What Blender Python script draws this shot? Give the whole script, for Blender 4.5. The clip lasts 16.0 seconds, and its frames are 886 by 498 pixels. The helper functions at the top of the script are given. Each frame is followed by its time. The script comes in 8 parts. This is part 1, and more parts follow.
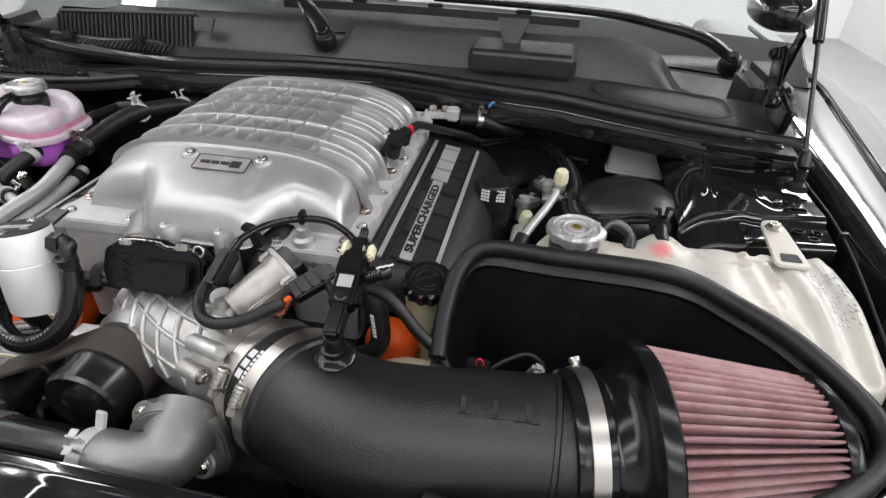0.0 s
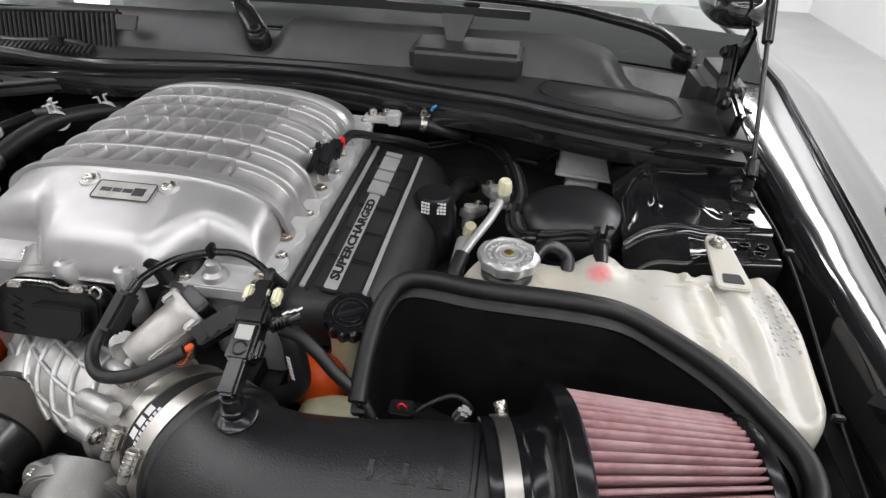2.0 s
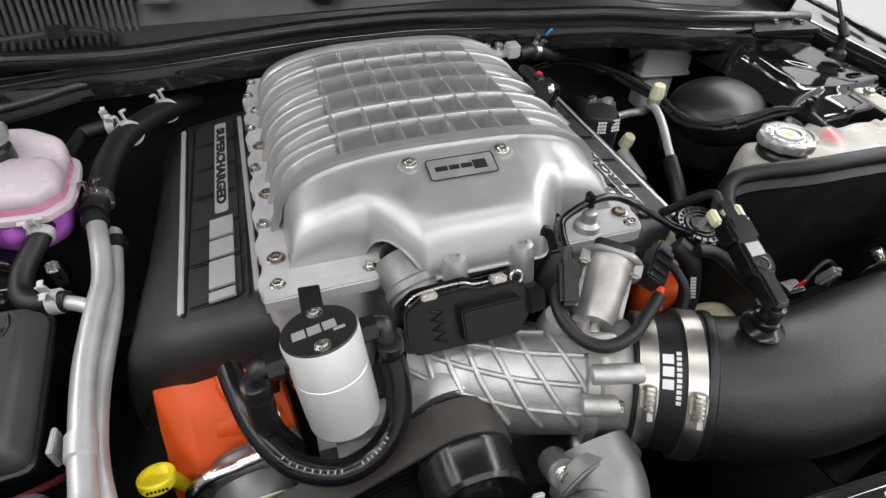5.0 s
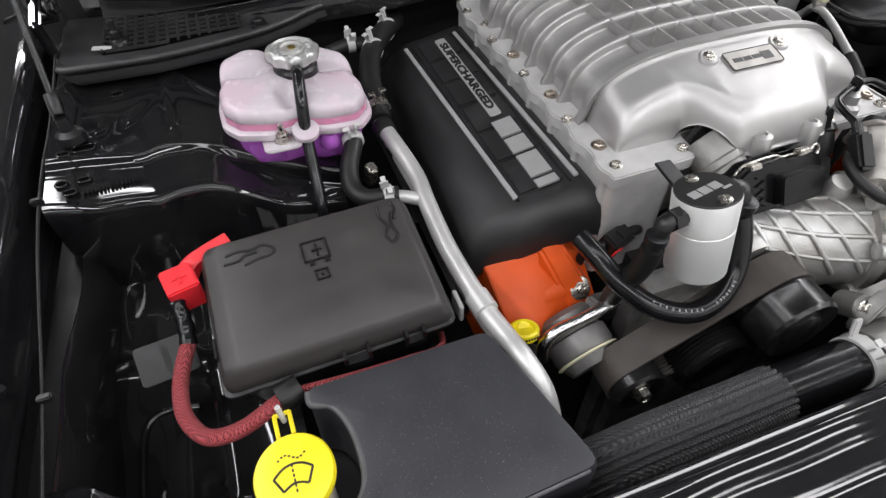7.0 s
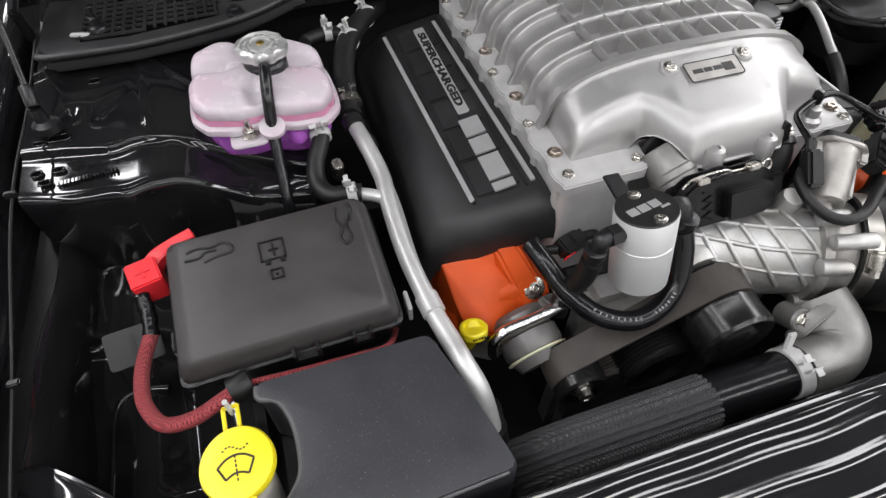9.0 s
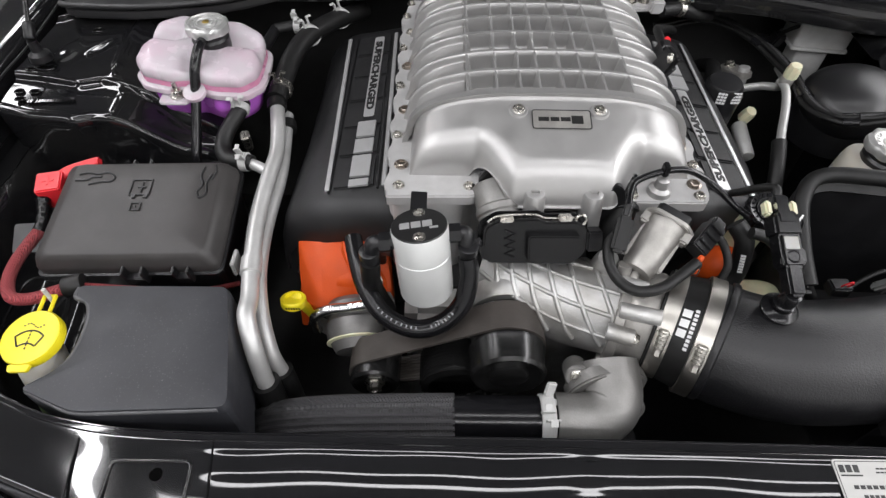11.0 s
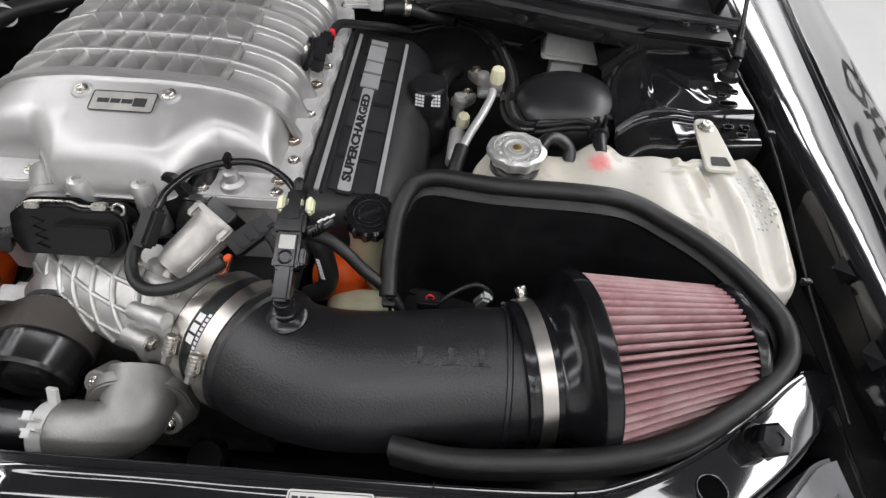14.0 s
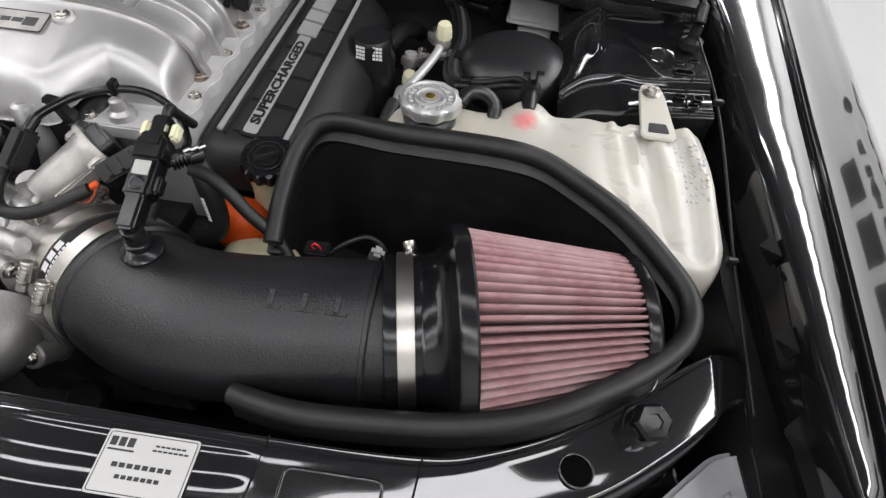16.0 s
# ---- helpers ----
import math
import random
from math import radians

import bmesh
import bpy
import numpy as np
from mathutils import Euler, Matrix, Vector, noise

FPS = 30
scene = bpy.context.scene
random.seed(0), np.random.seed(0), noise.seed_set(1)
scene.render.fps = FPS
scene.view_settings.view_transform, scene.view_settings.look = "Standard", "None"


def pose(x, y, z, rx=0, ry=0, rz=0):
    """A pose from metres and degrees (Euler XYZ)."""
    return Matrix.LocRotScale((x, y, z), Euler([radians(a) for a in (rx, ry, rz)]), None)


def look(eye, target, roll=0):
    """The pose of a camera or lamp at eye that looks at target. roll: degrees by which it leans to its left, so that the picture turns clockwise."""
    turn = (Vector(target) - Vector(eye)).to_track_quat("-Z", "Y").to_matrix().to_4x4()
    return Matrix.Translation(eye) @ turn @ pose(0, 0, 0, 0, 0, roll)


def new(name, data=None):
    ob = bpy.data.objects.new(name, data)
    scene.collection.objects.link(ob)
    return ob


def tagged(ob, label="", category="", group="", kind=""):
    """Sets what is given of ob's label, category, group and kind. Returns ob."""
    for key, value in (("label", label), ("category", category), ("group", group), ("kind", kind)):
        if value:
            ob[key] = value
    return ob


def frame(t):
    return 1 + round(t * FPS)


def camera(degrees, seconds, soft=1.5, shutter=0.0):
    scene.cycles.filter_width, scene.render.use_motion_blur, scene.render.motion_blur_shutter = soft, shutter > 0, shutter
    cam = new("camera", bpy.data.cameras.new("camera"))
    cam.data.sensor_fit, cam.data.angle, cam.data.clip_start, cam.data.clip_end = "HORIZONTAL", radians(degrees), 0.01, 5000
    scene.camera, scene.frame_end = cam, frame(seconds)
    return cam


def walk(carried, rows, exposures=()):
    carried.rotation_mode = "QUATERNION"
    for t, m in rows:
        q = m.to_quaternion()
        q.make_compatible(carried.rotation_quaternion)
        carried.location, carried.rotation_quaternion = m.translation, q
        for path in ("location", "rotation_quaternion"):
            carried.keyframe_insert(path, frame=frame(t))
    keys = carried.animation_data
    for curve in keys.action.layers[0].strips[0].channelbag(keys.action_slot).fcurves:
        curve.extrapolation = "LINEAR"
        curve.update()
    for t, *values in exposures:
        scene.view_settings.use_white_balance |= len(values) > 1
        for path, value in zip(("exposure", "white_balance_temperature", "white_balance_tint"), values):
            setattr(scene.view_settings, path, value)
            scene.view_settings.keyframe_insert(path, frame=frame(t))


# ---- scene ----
cam = camera(77.3, 16.0, soft=1.4)
PATH = [
    (0, (0.326, -0.504, 1.312), (0.048, 1.137, 0.204), 1.8),
    (0.5, (0.369, -0.473, 1.305), (0.109, 1.167, 0.191), 2.1),
    (1, (0.407, -0.438, 1.315), (0.172, 1.198, 0.188), 2.4),
    (1.5, (0.408, -0.424, 1.317), (0.194, 1.202, 0.173), 2.5),
    (2, (0.369, -0.437, 1.334), (0.169, 1.171, 0.162), 1.9),
    (2.5, (0.301, -0.447, 1.343), (0.167, 1.138, 0.132), 1.7),
    (3, (0.238, -0.459, 1.337), (0.196, 1.104, 0.089), 1.6),
    (3.2, (0.21, -0.463, 1.346), (0.21, 1.091, 0.087), 1.6),
    (5.3, (-0.194, -0.391, 1.311), (0.292, 1.023, -0.018), 0.6),
    (5.5, (-0.231, -0.392, 1.322), (0.247, 1.011, -0.021), 0.1),
    (6, (-0.33, -0.386, 1.332), (0.151, 0.996, -0.03), -0.5),
    (6.5, (-0.413, -0.384, 1.337), (0.06, 0.958, -0.069), -0.6),
    (7, (-0.455, -0.385, 1.328), (0.004, 0.892, -0.141), -0.6),
    (7.5, (-0.465, -0.399, 1.314), (-0.014, 0.812, -0.213), -0.3),
    (8, (-0.468, -0.394, 1.333), (-0.027, 0.782, -0.223), -0.4),
    (8.2, (-0.464, -0.385, 1.351), (-0.024, 0.79, -0.207), -0.4),
    (10.3, (-0.211, -0.441, 1.383), (-0.082, 0.794, -0.185), 0.7),
    (10.5, (-0.183, -0.46, 1.391), (-0.103, 0.781, -0.176), 0.7),
    (11, (-0.121, -0.479, 1.406), (-0.109, 0.796, -0.135), 1.2),
    (11.5, (-0.05, -0.47, 1.405), (-0.07, 0.842, -0.104), 1.8),
    (12, (0.03, -0.462, 1.398), (-0.029, 0.86, -0.101), 2.0),
    (12.5, (0.113, -0.454, 1.389), (0.04, 0.873, -0.105), 2.3),
    (13, (0.193, -0.45, 1.375), (0.129, 0.881, -0.116), 2.8),
    (13.5, (0.265, -0.447, 1.363), (0.22, 0.885, -0.128), 3.3),
    (14, (0.311, -0.45, 1.365), (0.31, 0.879, -0.129), 3.6),
    (14.5, (0.305, -0.467, 1.376), (0.395, 0.863, -0.115), 3.7),
    (15, (0.292, -0.471, 1.377), (0.414, 0.861, -0.109), 3.9),
    (15.5, (0.358, -0.449, 1.363), (0.475, 0.878, -0.129), 4.8),
    (16, (0.432, -0.443, 1.318), (0.346, 0.864, -0.194), 4.9),
]
walk(cam, [(t, look(eye, target, roll)) for t, eye, target, roll in PATH], exposures=[(0, 0.0), (16, 0.0)])


# ---- small tools ----
BASE = {}


def thing(name, base, label, category, group="", kind=""):
    """A top-level thing: an Empty at its base."""
    ob = new(name)
    ob.empty_display_size = 0.02
    ob.location = base
    BASE[ob.name] = Vector(base)
    return tagged(ob, label, category, group, kind)


def to_mesh(name, bm, material, angle=35, flat=False):
    me = bpy.data.meshes.new(name)
    bm.normal_update()
    bm.to_mesh(me)
    bm.free()
    me.materials.append(material)
    if not flat:
        me.shade_smooth()
        me.set_sharp_from_angle(angle=radians(angle))
    return me


def part(name, bm, material, parent, label="", angle=35, flat=False):
    """One mesh object under a thing or under a part; bm is in world metres."""
    root = parent
    while root.parent:
        root = root.parent
    base = BASE[root.name]
    bmesh.ops.translate(bm, verts=bm.verts, vec=-base)
    ob = new(name, to_mesh(name, bm, material, angle, flat))
    ob.parent = parent
    if label:
        ob["label"] = label
    return ob


def solid(name, bm, material, label, category, kind="", group="", angle=35, flat=False):
    """A thing that is one mesh; its origin goes to the middle of its underside."""
    lo = Vector([min(v.co[i] for v in bm.verts) for i in range(3)])
    hi = Vector([max(v.co[i] for v in bm.verts) for i in range(3)])
    base = Vector(((lo.x + hi.x) / 2, (lo.y + hi.y) / 2, lo.z))
    bmesh.ops.translate(bm, verts=bm.verts, vec=-base)
    ob = new(name, to_mesh(name, bm, material, angle, flat))
    ob.location = base
    BASE[ob.name] = base
    return tagged(ob, label, category, group, kind)


def B():
    return bmesh.new()


def merge(bm, other):
    me = bpy.data.meshes.new("tmp")
    other.to_mesh(me)
    other.free()
    bm.from_mesh(me)
    bpy.data.meshes.remove(me)
    return bm


def bevelled(bm, r, seg=2, angle=30):
    if r > 0:
        bm.normal_update()
        edges = [e for e in bm.edges if len(e.link_faces) == 2 and e.calc_face_angle(0) > radians(angle)]
        bmesh.ops.bevel(bm, geom=edges, offset=r, segments=seg, affect="EDGES", clamp_overlap=True)
    return bm


def box(bm, c, s, bev=0.0, turn=None, seg=2):
    t = B()
    bmesh.ops.create_cube(t, size=1, matrix=Matrix.Diagonal((*s, 1)))
    bevelled(t, bev, seg)
    m = Matrix.Translation(c) @ (turn.to_4x4() if turn else Matrix.Identity(4))
    bmesh.ops.transform(t, matrix=m, verts=t.verts)
    return merge(bm, t)


def axis_turn(d):
    return Vector(d).normalized().to_track_quat("Z", "Y").to_matrix()


def lathe(bm, origin, axis, profile, n=32, cap=True):
    """Rings (radius, height along the axis)."""
    m = axis_turn(axis)
    o = Vector(origin)
    rings = []
    for r, h in profile:
        rings.append([bm.verts.new(o + m @ Vector((r * math.cos(2 * math.pi * i / n), r * math.sin(2 * math.pi * i / n), h))) for i in range(n)])
    for a, b in zip(rings[:-1], rings[1:]):
        for i in range(n):
            j = (i + 1) % n
            bm.faces.new((a[i], a[j], b[j], b[i]))
    if cap:
        bm.faces.new(list(reversed(rings[0])))
        bm.faces.new(rings[-1])
    return bm


def rod(bm, p, q, r, n=20, bev=0.0, r2=None):
    p, q = Vector(p), Vector(q)
    h = (q - p).length
    r2 = r if r2 is None else r2
    prof = [(r, 0), (r2, h)] if bev <= 0 else [(r - bev, 0), (r - bev * 0.3, bev * 0.3), (r, bev), (r2, h - bev), (r2 - bev * 0.3, h - bev * 0.3), (r2 - bev, h)]
    return lathe(bm, p, q - p, prof, n)


def spline(pts, per=8, closed=False):
    """Catmull-Rom points through pts."""
    p = [Vector(q) for q in pts]
    n = len(p)
    out = []
    for i in range(n if closed else n - 1):
        if closed:
            a, b, c, d = p[i - 1], p[i], p[(i + 1) % n], p[(i + 2) % n]
        else:
            a, b, c, d = p[max(i - 1, 0)], p[i], p[i + 1], p[min(i + 2, n - 1)]
        for k in range(per):
            t = k / per
            out.append(0.5 * (2 * b + (c - a) * t + (2 * a - 5 * b + 4 * c - d) * t * t + (3 * b - a - 3 * c + d) * t ** 3))
    if not closed:
        out.append(p[-1])
    return out


def sweep(bm, pts, section, per=8, closed=False, twist=0.0, cap=True, scale=None, raw=False):
    """Sweeps a section, a radius or a list of (u, v), along a smooth line."""
    line = [Vector(p) for p in pts] if raw else spline(pts, per, closed)
    if not isinstance(section, (list, tuple)):
        n = 14 if section < 0.012 else 28
        section = [(section * math.cos(2 * math.pi * i / n), section * math.sin(2 * math.pi * i / n)) for i in range(n)]
    m = len(line)
    rings = []
    up = None
    for i, p in enumerate(line):
        d = (line[(i + 1) % m] - line[i - 1]) if closed else (line[min(i + 1, m - 1)] - line[max(i - 1, 0)])
        d.normalize()
        if up is None:
            up = Vector((0, 0, 1)) if abs(d.z) < 0.9 else Vector((0, 1, 0))
        up = (up - d * up.dot(d)).normalized()
        side = d.cross(up)
        s = scale(i / max(m - 1, 1)) if scale else 1.0
        rings.append([bm.verts.new(p + side * u * s + up * v * s) for u, v in section])
    n = len(section)
    for i in range(m if closed else m - 1):
        a, b = rings[i], rings[(i + 1) % m]
        for k in range(n):
            j = (k + 1) % n
            bm.faces.new((a[k], a[j], b[j], b[k]))
    if cap and not closed:
        bm.faces.new(list(reversed(rings[0])))
        bm.faces.new(rings[-1])
    bmesh.ops.recalc_face_normals(bm, faces=bm.faces)
    return bm


def rounded(poly, r, seg=4):
    """A 2D polygon with its corners rounded; r: one radius or one for each corner."""
    out = []
    n = len(poly)
    for i in range(n):
        a, b, c = Vector(poly[i - 1]), Vector(poly[i]), Vector(poly[(i + 1) % n])
        rr = r[i] if isinstance(r, (list, tuple)) else r
        u, v = (a - b), (c - b)
        k = min(rr, u.length * 0.45, v.length * 0.45)
        p, q = b + u.normalized() * k, b + v.normalized() * k
        for s in range(seg + 1):
            t = s / seg
            out.append((1 - t) ** 2 * p + 2 * t * (1 - t) * b + t * t * q)
    return [(w.x, w.y) for w in out]


def prism(bm, poly, z0, z1, m=None, bev=0.0, seg=2):
    t = B()
    lo = [t.verts.new((x, y, z0)) for x, y in poly]
    hi = [t.verts.new((x, y, z1)) for x, y in poly]
    n = len(poly)
    t.faces.new(list(reversed(lo)))
    t.faces.new(hi)
    for i in range(n):
        j = (i + 1) % n
        t.faces.new((lo[i], lo[j], hi[j], hi[i]))
    bmesh.ops.recalc_face_normals(t, faces=t.faces)
    if bev:
        t.normal_update()
        edges = [e for e in t.edges if abs(e.verts[0].co.z - e.verts[1].co.z) < 1e-6 and e.calc_face_angle(0) > 0.5]
        bmesh.ops.bevel(t, geom=edges, offset=bev, segments=seg, affect="EDGES", clamp_overlap=True)
    if m is not None:
        bmesh.ops.transform(t, matrix=m, verts=t.verts)
    return merge(bm, t)


def loft(bm, rings, cap=True, closed=True):
    """Skins rings of equally many points."""
    vs = [[bm.verts.new(p) for p in ring] for ring in rings]
    n = len(vs[0])
    for a, b in zip(vs[:-1], vs[1:]):
        for k in range(n if closed else n - 1):
            j = (k + 1) % n
            bm.faces.new((a[k], a[j], b[j], b[k]))
    if cap and closed:
        bm.faces.new(list(reversed(vs[0])))
        bm.faces.new(vs[-1])
    bmesh.ops.recalc_face_normals(bm, faces=bm.faces)
    return bm


def blob(bm, c, s, turn=None, p=2.0, nu=28, nv=14):
    """A rounded body: a superellipsoid of half sizes s."""
    def f(a, e):
        return math.copysign(abs(a) ** (2 / e), a)
    m = turn if turn else Matrix.Identity(3)
    rings = []
    for i in range(1, nv):
        a = -math.pi / 2 + math.pi * i / nv
        rings.append([Vector(c) + m @ Vector((s[0] * f(math.cos(a), p) * f(math.cos(b), p), s[1] * f(math.cos(a), p) * f(math.sin(b), p), s[2] * f(math.sin(a), p)))
                      for b in [2 * math.pi * k / nu for k in range(nu)]])
    return loft(bm, rings)


def sheet(bm, rows, thick=0.0):
    """A sheet through rows of points, thickened downwards."""
    vs = [[bm.verts.new(p) for p in r] for r in rows]
    for a, b in zip(vs[:-1], vs[1:]):
        for k in range(len(a) - 1):
            bm.faces.new((a[k], a[k + 1], b[k + 1], b[k]))
    bmesh.ops.recalc_face_normals(bm, faces=bm.faces)
    if thick:
        bmesh.ops.solidify(bm, geom=bm.faces[:], thickness=thick)
    return bm


def hexbolt(parent, p, axis, r, h, material, label="", washer=True, name="bolt"):
    """A flanged hex bolt head standing on p."""
    bm = B()
    if washer:
        lathe(bm, p, axis, [(r * 1.35, -0.001), (r * 1.35, r * 0.18), (r * 1.1, r * 0.3)], 18)
    lathe(bm, p, axis, [(r, 0), (r, h - r * 0.12), (r * 0.86, h), (r * 0.5, h), (r * 0.45, h - r * 0.2)], 6)
    return part(name, bm, material, parent, label)


def letters(parent, text, size, m, material, name="lettering", depth=0.0006, shear=0.0, space=1.0, label="", bold=0.0):
    """Raised text, as a mesh, with its middle at the pose m."""
    cu = bpy.data.curves.new("txt", "FONT")
    cu.body, cu.size, cu.extrude, cu.shear, cu.space_character, cu.offset = text, size, depth, shear, space, bold
    cu.align_x, cu.align_y, cu.resolution_u = "CENTER", "CENTER", 3
    tmp = bpy.data.objects.new("txt", cu)
    scene.collection.objects.link(tmp)
    me = bpy.data.meshes.new_from_object(tmp.evaluated_get(bpy.context.evaluated_depsgraph_get()))
    bpy.data.objects.remove(tmp)
    bm = B()
    bm.from_mesh(me)
    bpy.data.meshes.remove(me)
    bmesh.ops.transform(bm, matrix=m, verts=bm.verts)
    return part(name, bm, material, parent, label, flat=True)


def bars(parent, rows, m, material, depth=0.0008, name="lettering", label=""):
    """Plain bars (x, y, width, height) in the plane of m."""
    bm = B()
    for x, y, w, h in rows:
        t = B()
        box(t, (x + w / 2, y + h / 2, depth / 2), (w, h, depth))
        bmesh.ops.transform(t, matrix=m, verts=t.verts)
        merge(bm, t)
    return part(name, bm, material, parent, label, flat=True)


def plane_pose(o, u, v):
    """The pose with its origin at o, x along u and y near v."""
    u = Vector(u).normalized()
    w = u.cross(Vector(v)).normalized()
    v = w.cross(u)
    m = Matrix((u, v, w)).transposed().to_4x4()
    m.translation = o
    return m


def ring_text(parent, text, centre, radius, mid, size, material, inward=False, name="embossing", depth=0.0004):
    """Embossed letters on a level circle; mid is the angle at the middle of the words."""
    bm = B()
    step = size * 0.80 / radius
    for i, ch in enumerate(text):
        if ch == " ":
            continue
        k = i - (len(text) - 1) / 2
        a = mid + (k if inward else -k) * step
        cu = bpy.data.curves.new("txt", "FONT")
        cu.body, cu.size, cu.extrude, cu.align_x, cu.align_y, cu.resolution_u, cu.offset = ch, size, depth, "CENTER", "CENTER", 2, 0.0001
        tmp = bpy.data.objects.new("txt", cu)
        scene.collection.objects.link(tmp)
        me = bpy.data.meshes.new_from_object(tmp.evaluated_get(bpy.context.evaluated_depsgraph_get()))
        bpy.data.objects.remove(tmp)
        turn = a - math.pi / 2 if not inward else a + math.pi / 2
        me.transform(Matrix.Translation(Vector(centre) + Vector((radius * math.cos(a), radius * math.sin(a), 0))) @ Matrix.Rotation(turn, 4, "Z"))
        bm.from_mesh(me)
        bpy.data.meshes.remove(me)
    return part(name, bm, material, parent, flat=True)


def smooth01(t):
    t = min(1.0, max(0.0, t))
    return t * t * (3 - 2 * t)


# ---- materials ----
def surface(name, color, rough=0.5, metal=0.0, vary=0.12, scale=60, fine=900, bump=0.0, bscale=900, coat=0.0, spec=0.5,
            rvary=0.12, sss=0.0, sss_r=(0.01, 0.005, 0.005), alt=None, altscale=8.0, dust=0.0, coat_rough=0.03, island=0.0):
    """A node material: colour with variation at two scales, roughness wear, fine relief."""
    m = bpy.data.materials.new(name)
    m.use_nodes = True
    nt = m.node_tree
    nd, lk = nt.nodes, nt.links
    bs = nd["Principled BSDF"]
    co = nd.new("ShaderNodeTexCoord")

    def tex(sc, det=3):
        t = nd.new("ShaderNodeTexNoise")
        t.inputs["Scale"].default_value, t.inputs["Detail"].default_value = sc, det
        lk.new(co.outputs["Object"], t.inputs["Vector"])
        return t.outputs["Fac"]

    def mixc(f, a, b):
        x = nd.new("ShaderNodeMix")
        x.data_type = "RGBA"
        if isinstance(f, float):
            x.inputs[0].default_value = f
        else:
            lk.new(f, x.inputs[0])
        for sock, v in ((x.inputs[6], a), (x.inputs[7], b)):
            if isinstance(v, tuple):
                sock.default_value = (*v, 1)
            else:
                lk.new(v, sock)
        return x.outputs[2]

    def ramp(f, lo, hi, a=0.3, b=0.7):
        r = nd.new("ShaderNodeMapRange")
        r.inputs[1].default_value, r.inputs[2].default_value, r.inputs[3].default_value, r.inputs[4].default_value = a, b, lo, hi
        lk.new(f, r.inputs[0])
        return r.outputs[0]

    dark = tuple(max(0, c * (1 - vary)) for c in color)
    light = tuple(min(1, c * (1 + vary)) for c in color)
    big = mixc(ramp(tex(scale), 0, 1), dark, light)
    col = mixc(ramp(tex(fine, 2), 0, 0.35), big, tuple(c * (1 - vary * 1.5) for c in color))
    if alt:
        col = mixc(ramp(tex(altscale, 4), 0, 1, 0.42, 0.62), col, alt)
    if dust:
        col = mixc(ramp(tex(1000, 1), 0, dust, 0.70, 0.77), col, (0.35, 0.34, 0.33))
    lk.new(col, bs.inputs["Base Color"])
    lk.new(ramp(tex(scale * 2.3, 4), max(0.02, rough - rvary * rough), min(1, rough + rvary * rough)), bs.inputs["Roughness"])
    bs.inputs["Metallic"].default_value = metal
    bs.inputs["Specular IOR Level"].default_value = spec
    if coat:
        bs.inputs["Coat Weight"].default_value, bs.inputs["Coat Roughness"].default_value = coat, coat_rough
    if sss:
        bs.inputs["Subsurface Weight"].default_value = sss
        bs.inputs["Subsurface Radius"].default_value = sss_r
        bs.inputs["Subsurface Scale"].default_value = 1.0
    if bump:
        b = nd.new("ShaderNodeBump")
        b.inputs["Strength"].default_value, b.inputs["Distance"].default_value = bump, 0.0006
        lk.new(tex(bscale, 2), b.inputs["Height"])
        lk.new(b.outputs["Normal"], bs.inputs["Normal"])
    return m


def braid_material(name, color, other, scale=420.0, rough=0.55):
    """Woven sleeve: two crossing sets of strands."""
    m = surface(name, color, rough, 0, 0.25, 90)
    nt = m.node_tree
    nd, lk = nt.nodes, nt.links
    co = nd.new("ShaderNodeTexCoord")
    hs = []
    for turn in (0.8, -0.8):
        mp = nd.new("ShaderNodeMapping")
        mp.inputs["Rotation"].default_value = (0.3, turn, turn)
        w = nd.new("ShaderNodeTexWave")
        w.inputs["Scale"].default_value, w.inputs["Distortion"].default_value = scale, 0.6
        lk.new(co.outputs["Object"], mp.inputs[0])
        lk.new(mp.outputs[0], w.inputs["Vector"])
        hs.append(w.outputs["Fac"])
    mx = nd.new("ShaderNodeMath")
    mx.operation = "MAXIMUM"
    lk.new(hs[0], mx.inputs[0])
    lk.new(hs[1], mx.inputs[1])
    b = nd.new("ShaderNodeBump")
    b.inputs["Strength"].default_value, b.inputs["Distance"].default_value = 0.9, 0.0012
    lk.new(mx.outputs[0], b.inputs["Height"])
    bs = nd["Principled BSDF"]
    lk.new(b.outputs["Normal"], bs.inputs["Normal"])
    mix = nd.new("ShaderNodeMix")
    mix.data_type = "RGBA"
    mix.inputs[6].default_value, mix.inputs[7].default_value = (*other, 1), (*color, 1)
    lk.new(mx.outputs[0], mix.inputs[0])
    lk.new(mix.outputs[2], bs.inputs["Base Color"])
    return m


PAINT = surface("black_paint", (0.009, 0.009, 0.010), 0.09, 0, 0.2, 12, coat=1.0, coat_rough=0.02, bump=0.02, bscale=300)
BAYPAINT = surface("bay_paint", (0.008, 0.008, 0.009), 0.06, 0, 0.3, 20, bump=0.02, bscale=90, alt=(0.012, 0.012, 0.012), altscale=14)
BAYDULL = surface("dull_bay_paint", (0.005, 0.005, 0.0055), 0.34, 0, 0.3, 20, bump=0.08, bscale=200, spec=0.25)
PLASTIC = surface("black_grained_plastic", (0.018, 0.018, 0.019), 0.48, 0, 0.25, 30, bump=0.22, bscale=1900)
SMOOTHPL = surface("black_smooth_plastic", (0.010, 0.010, 0.011), 0.32, 0, 0.3, 40, bump=0.06, bscale=700, spec=0.45)
COVERPL = surface("coil_cover_plastic", (0.017, 0.017, 0.018), 0.42, 0, 0.3, 25, bump=0.5, bscale=1500, spec=0.5)
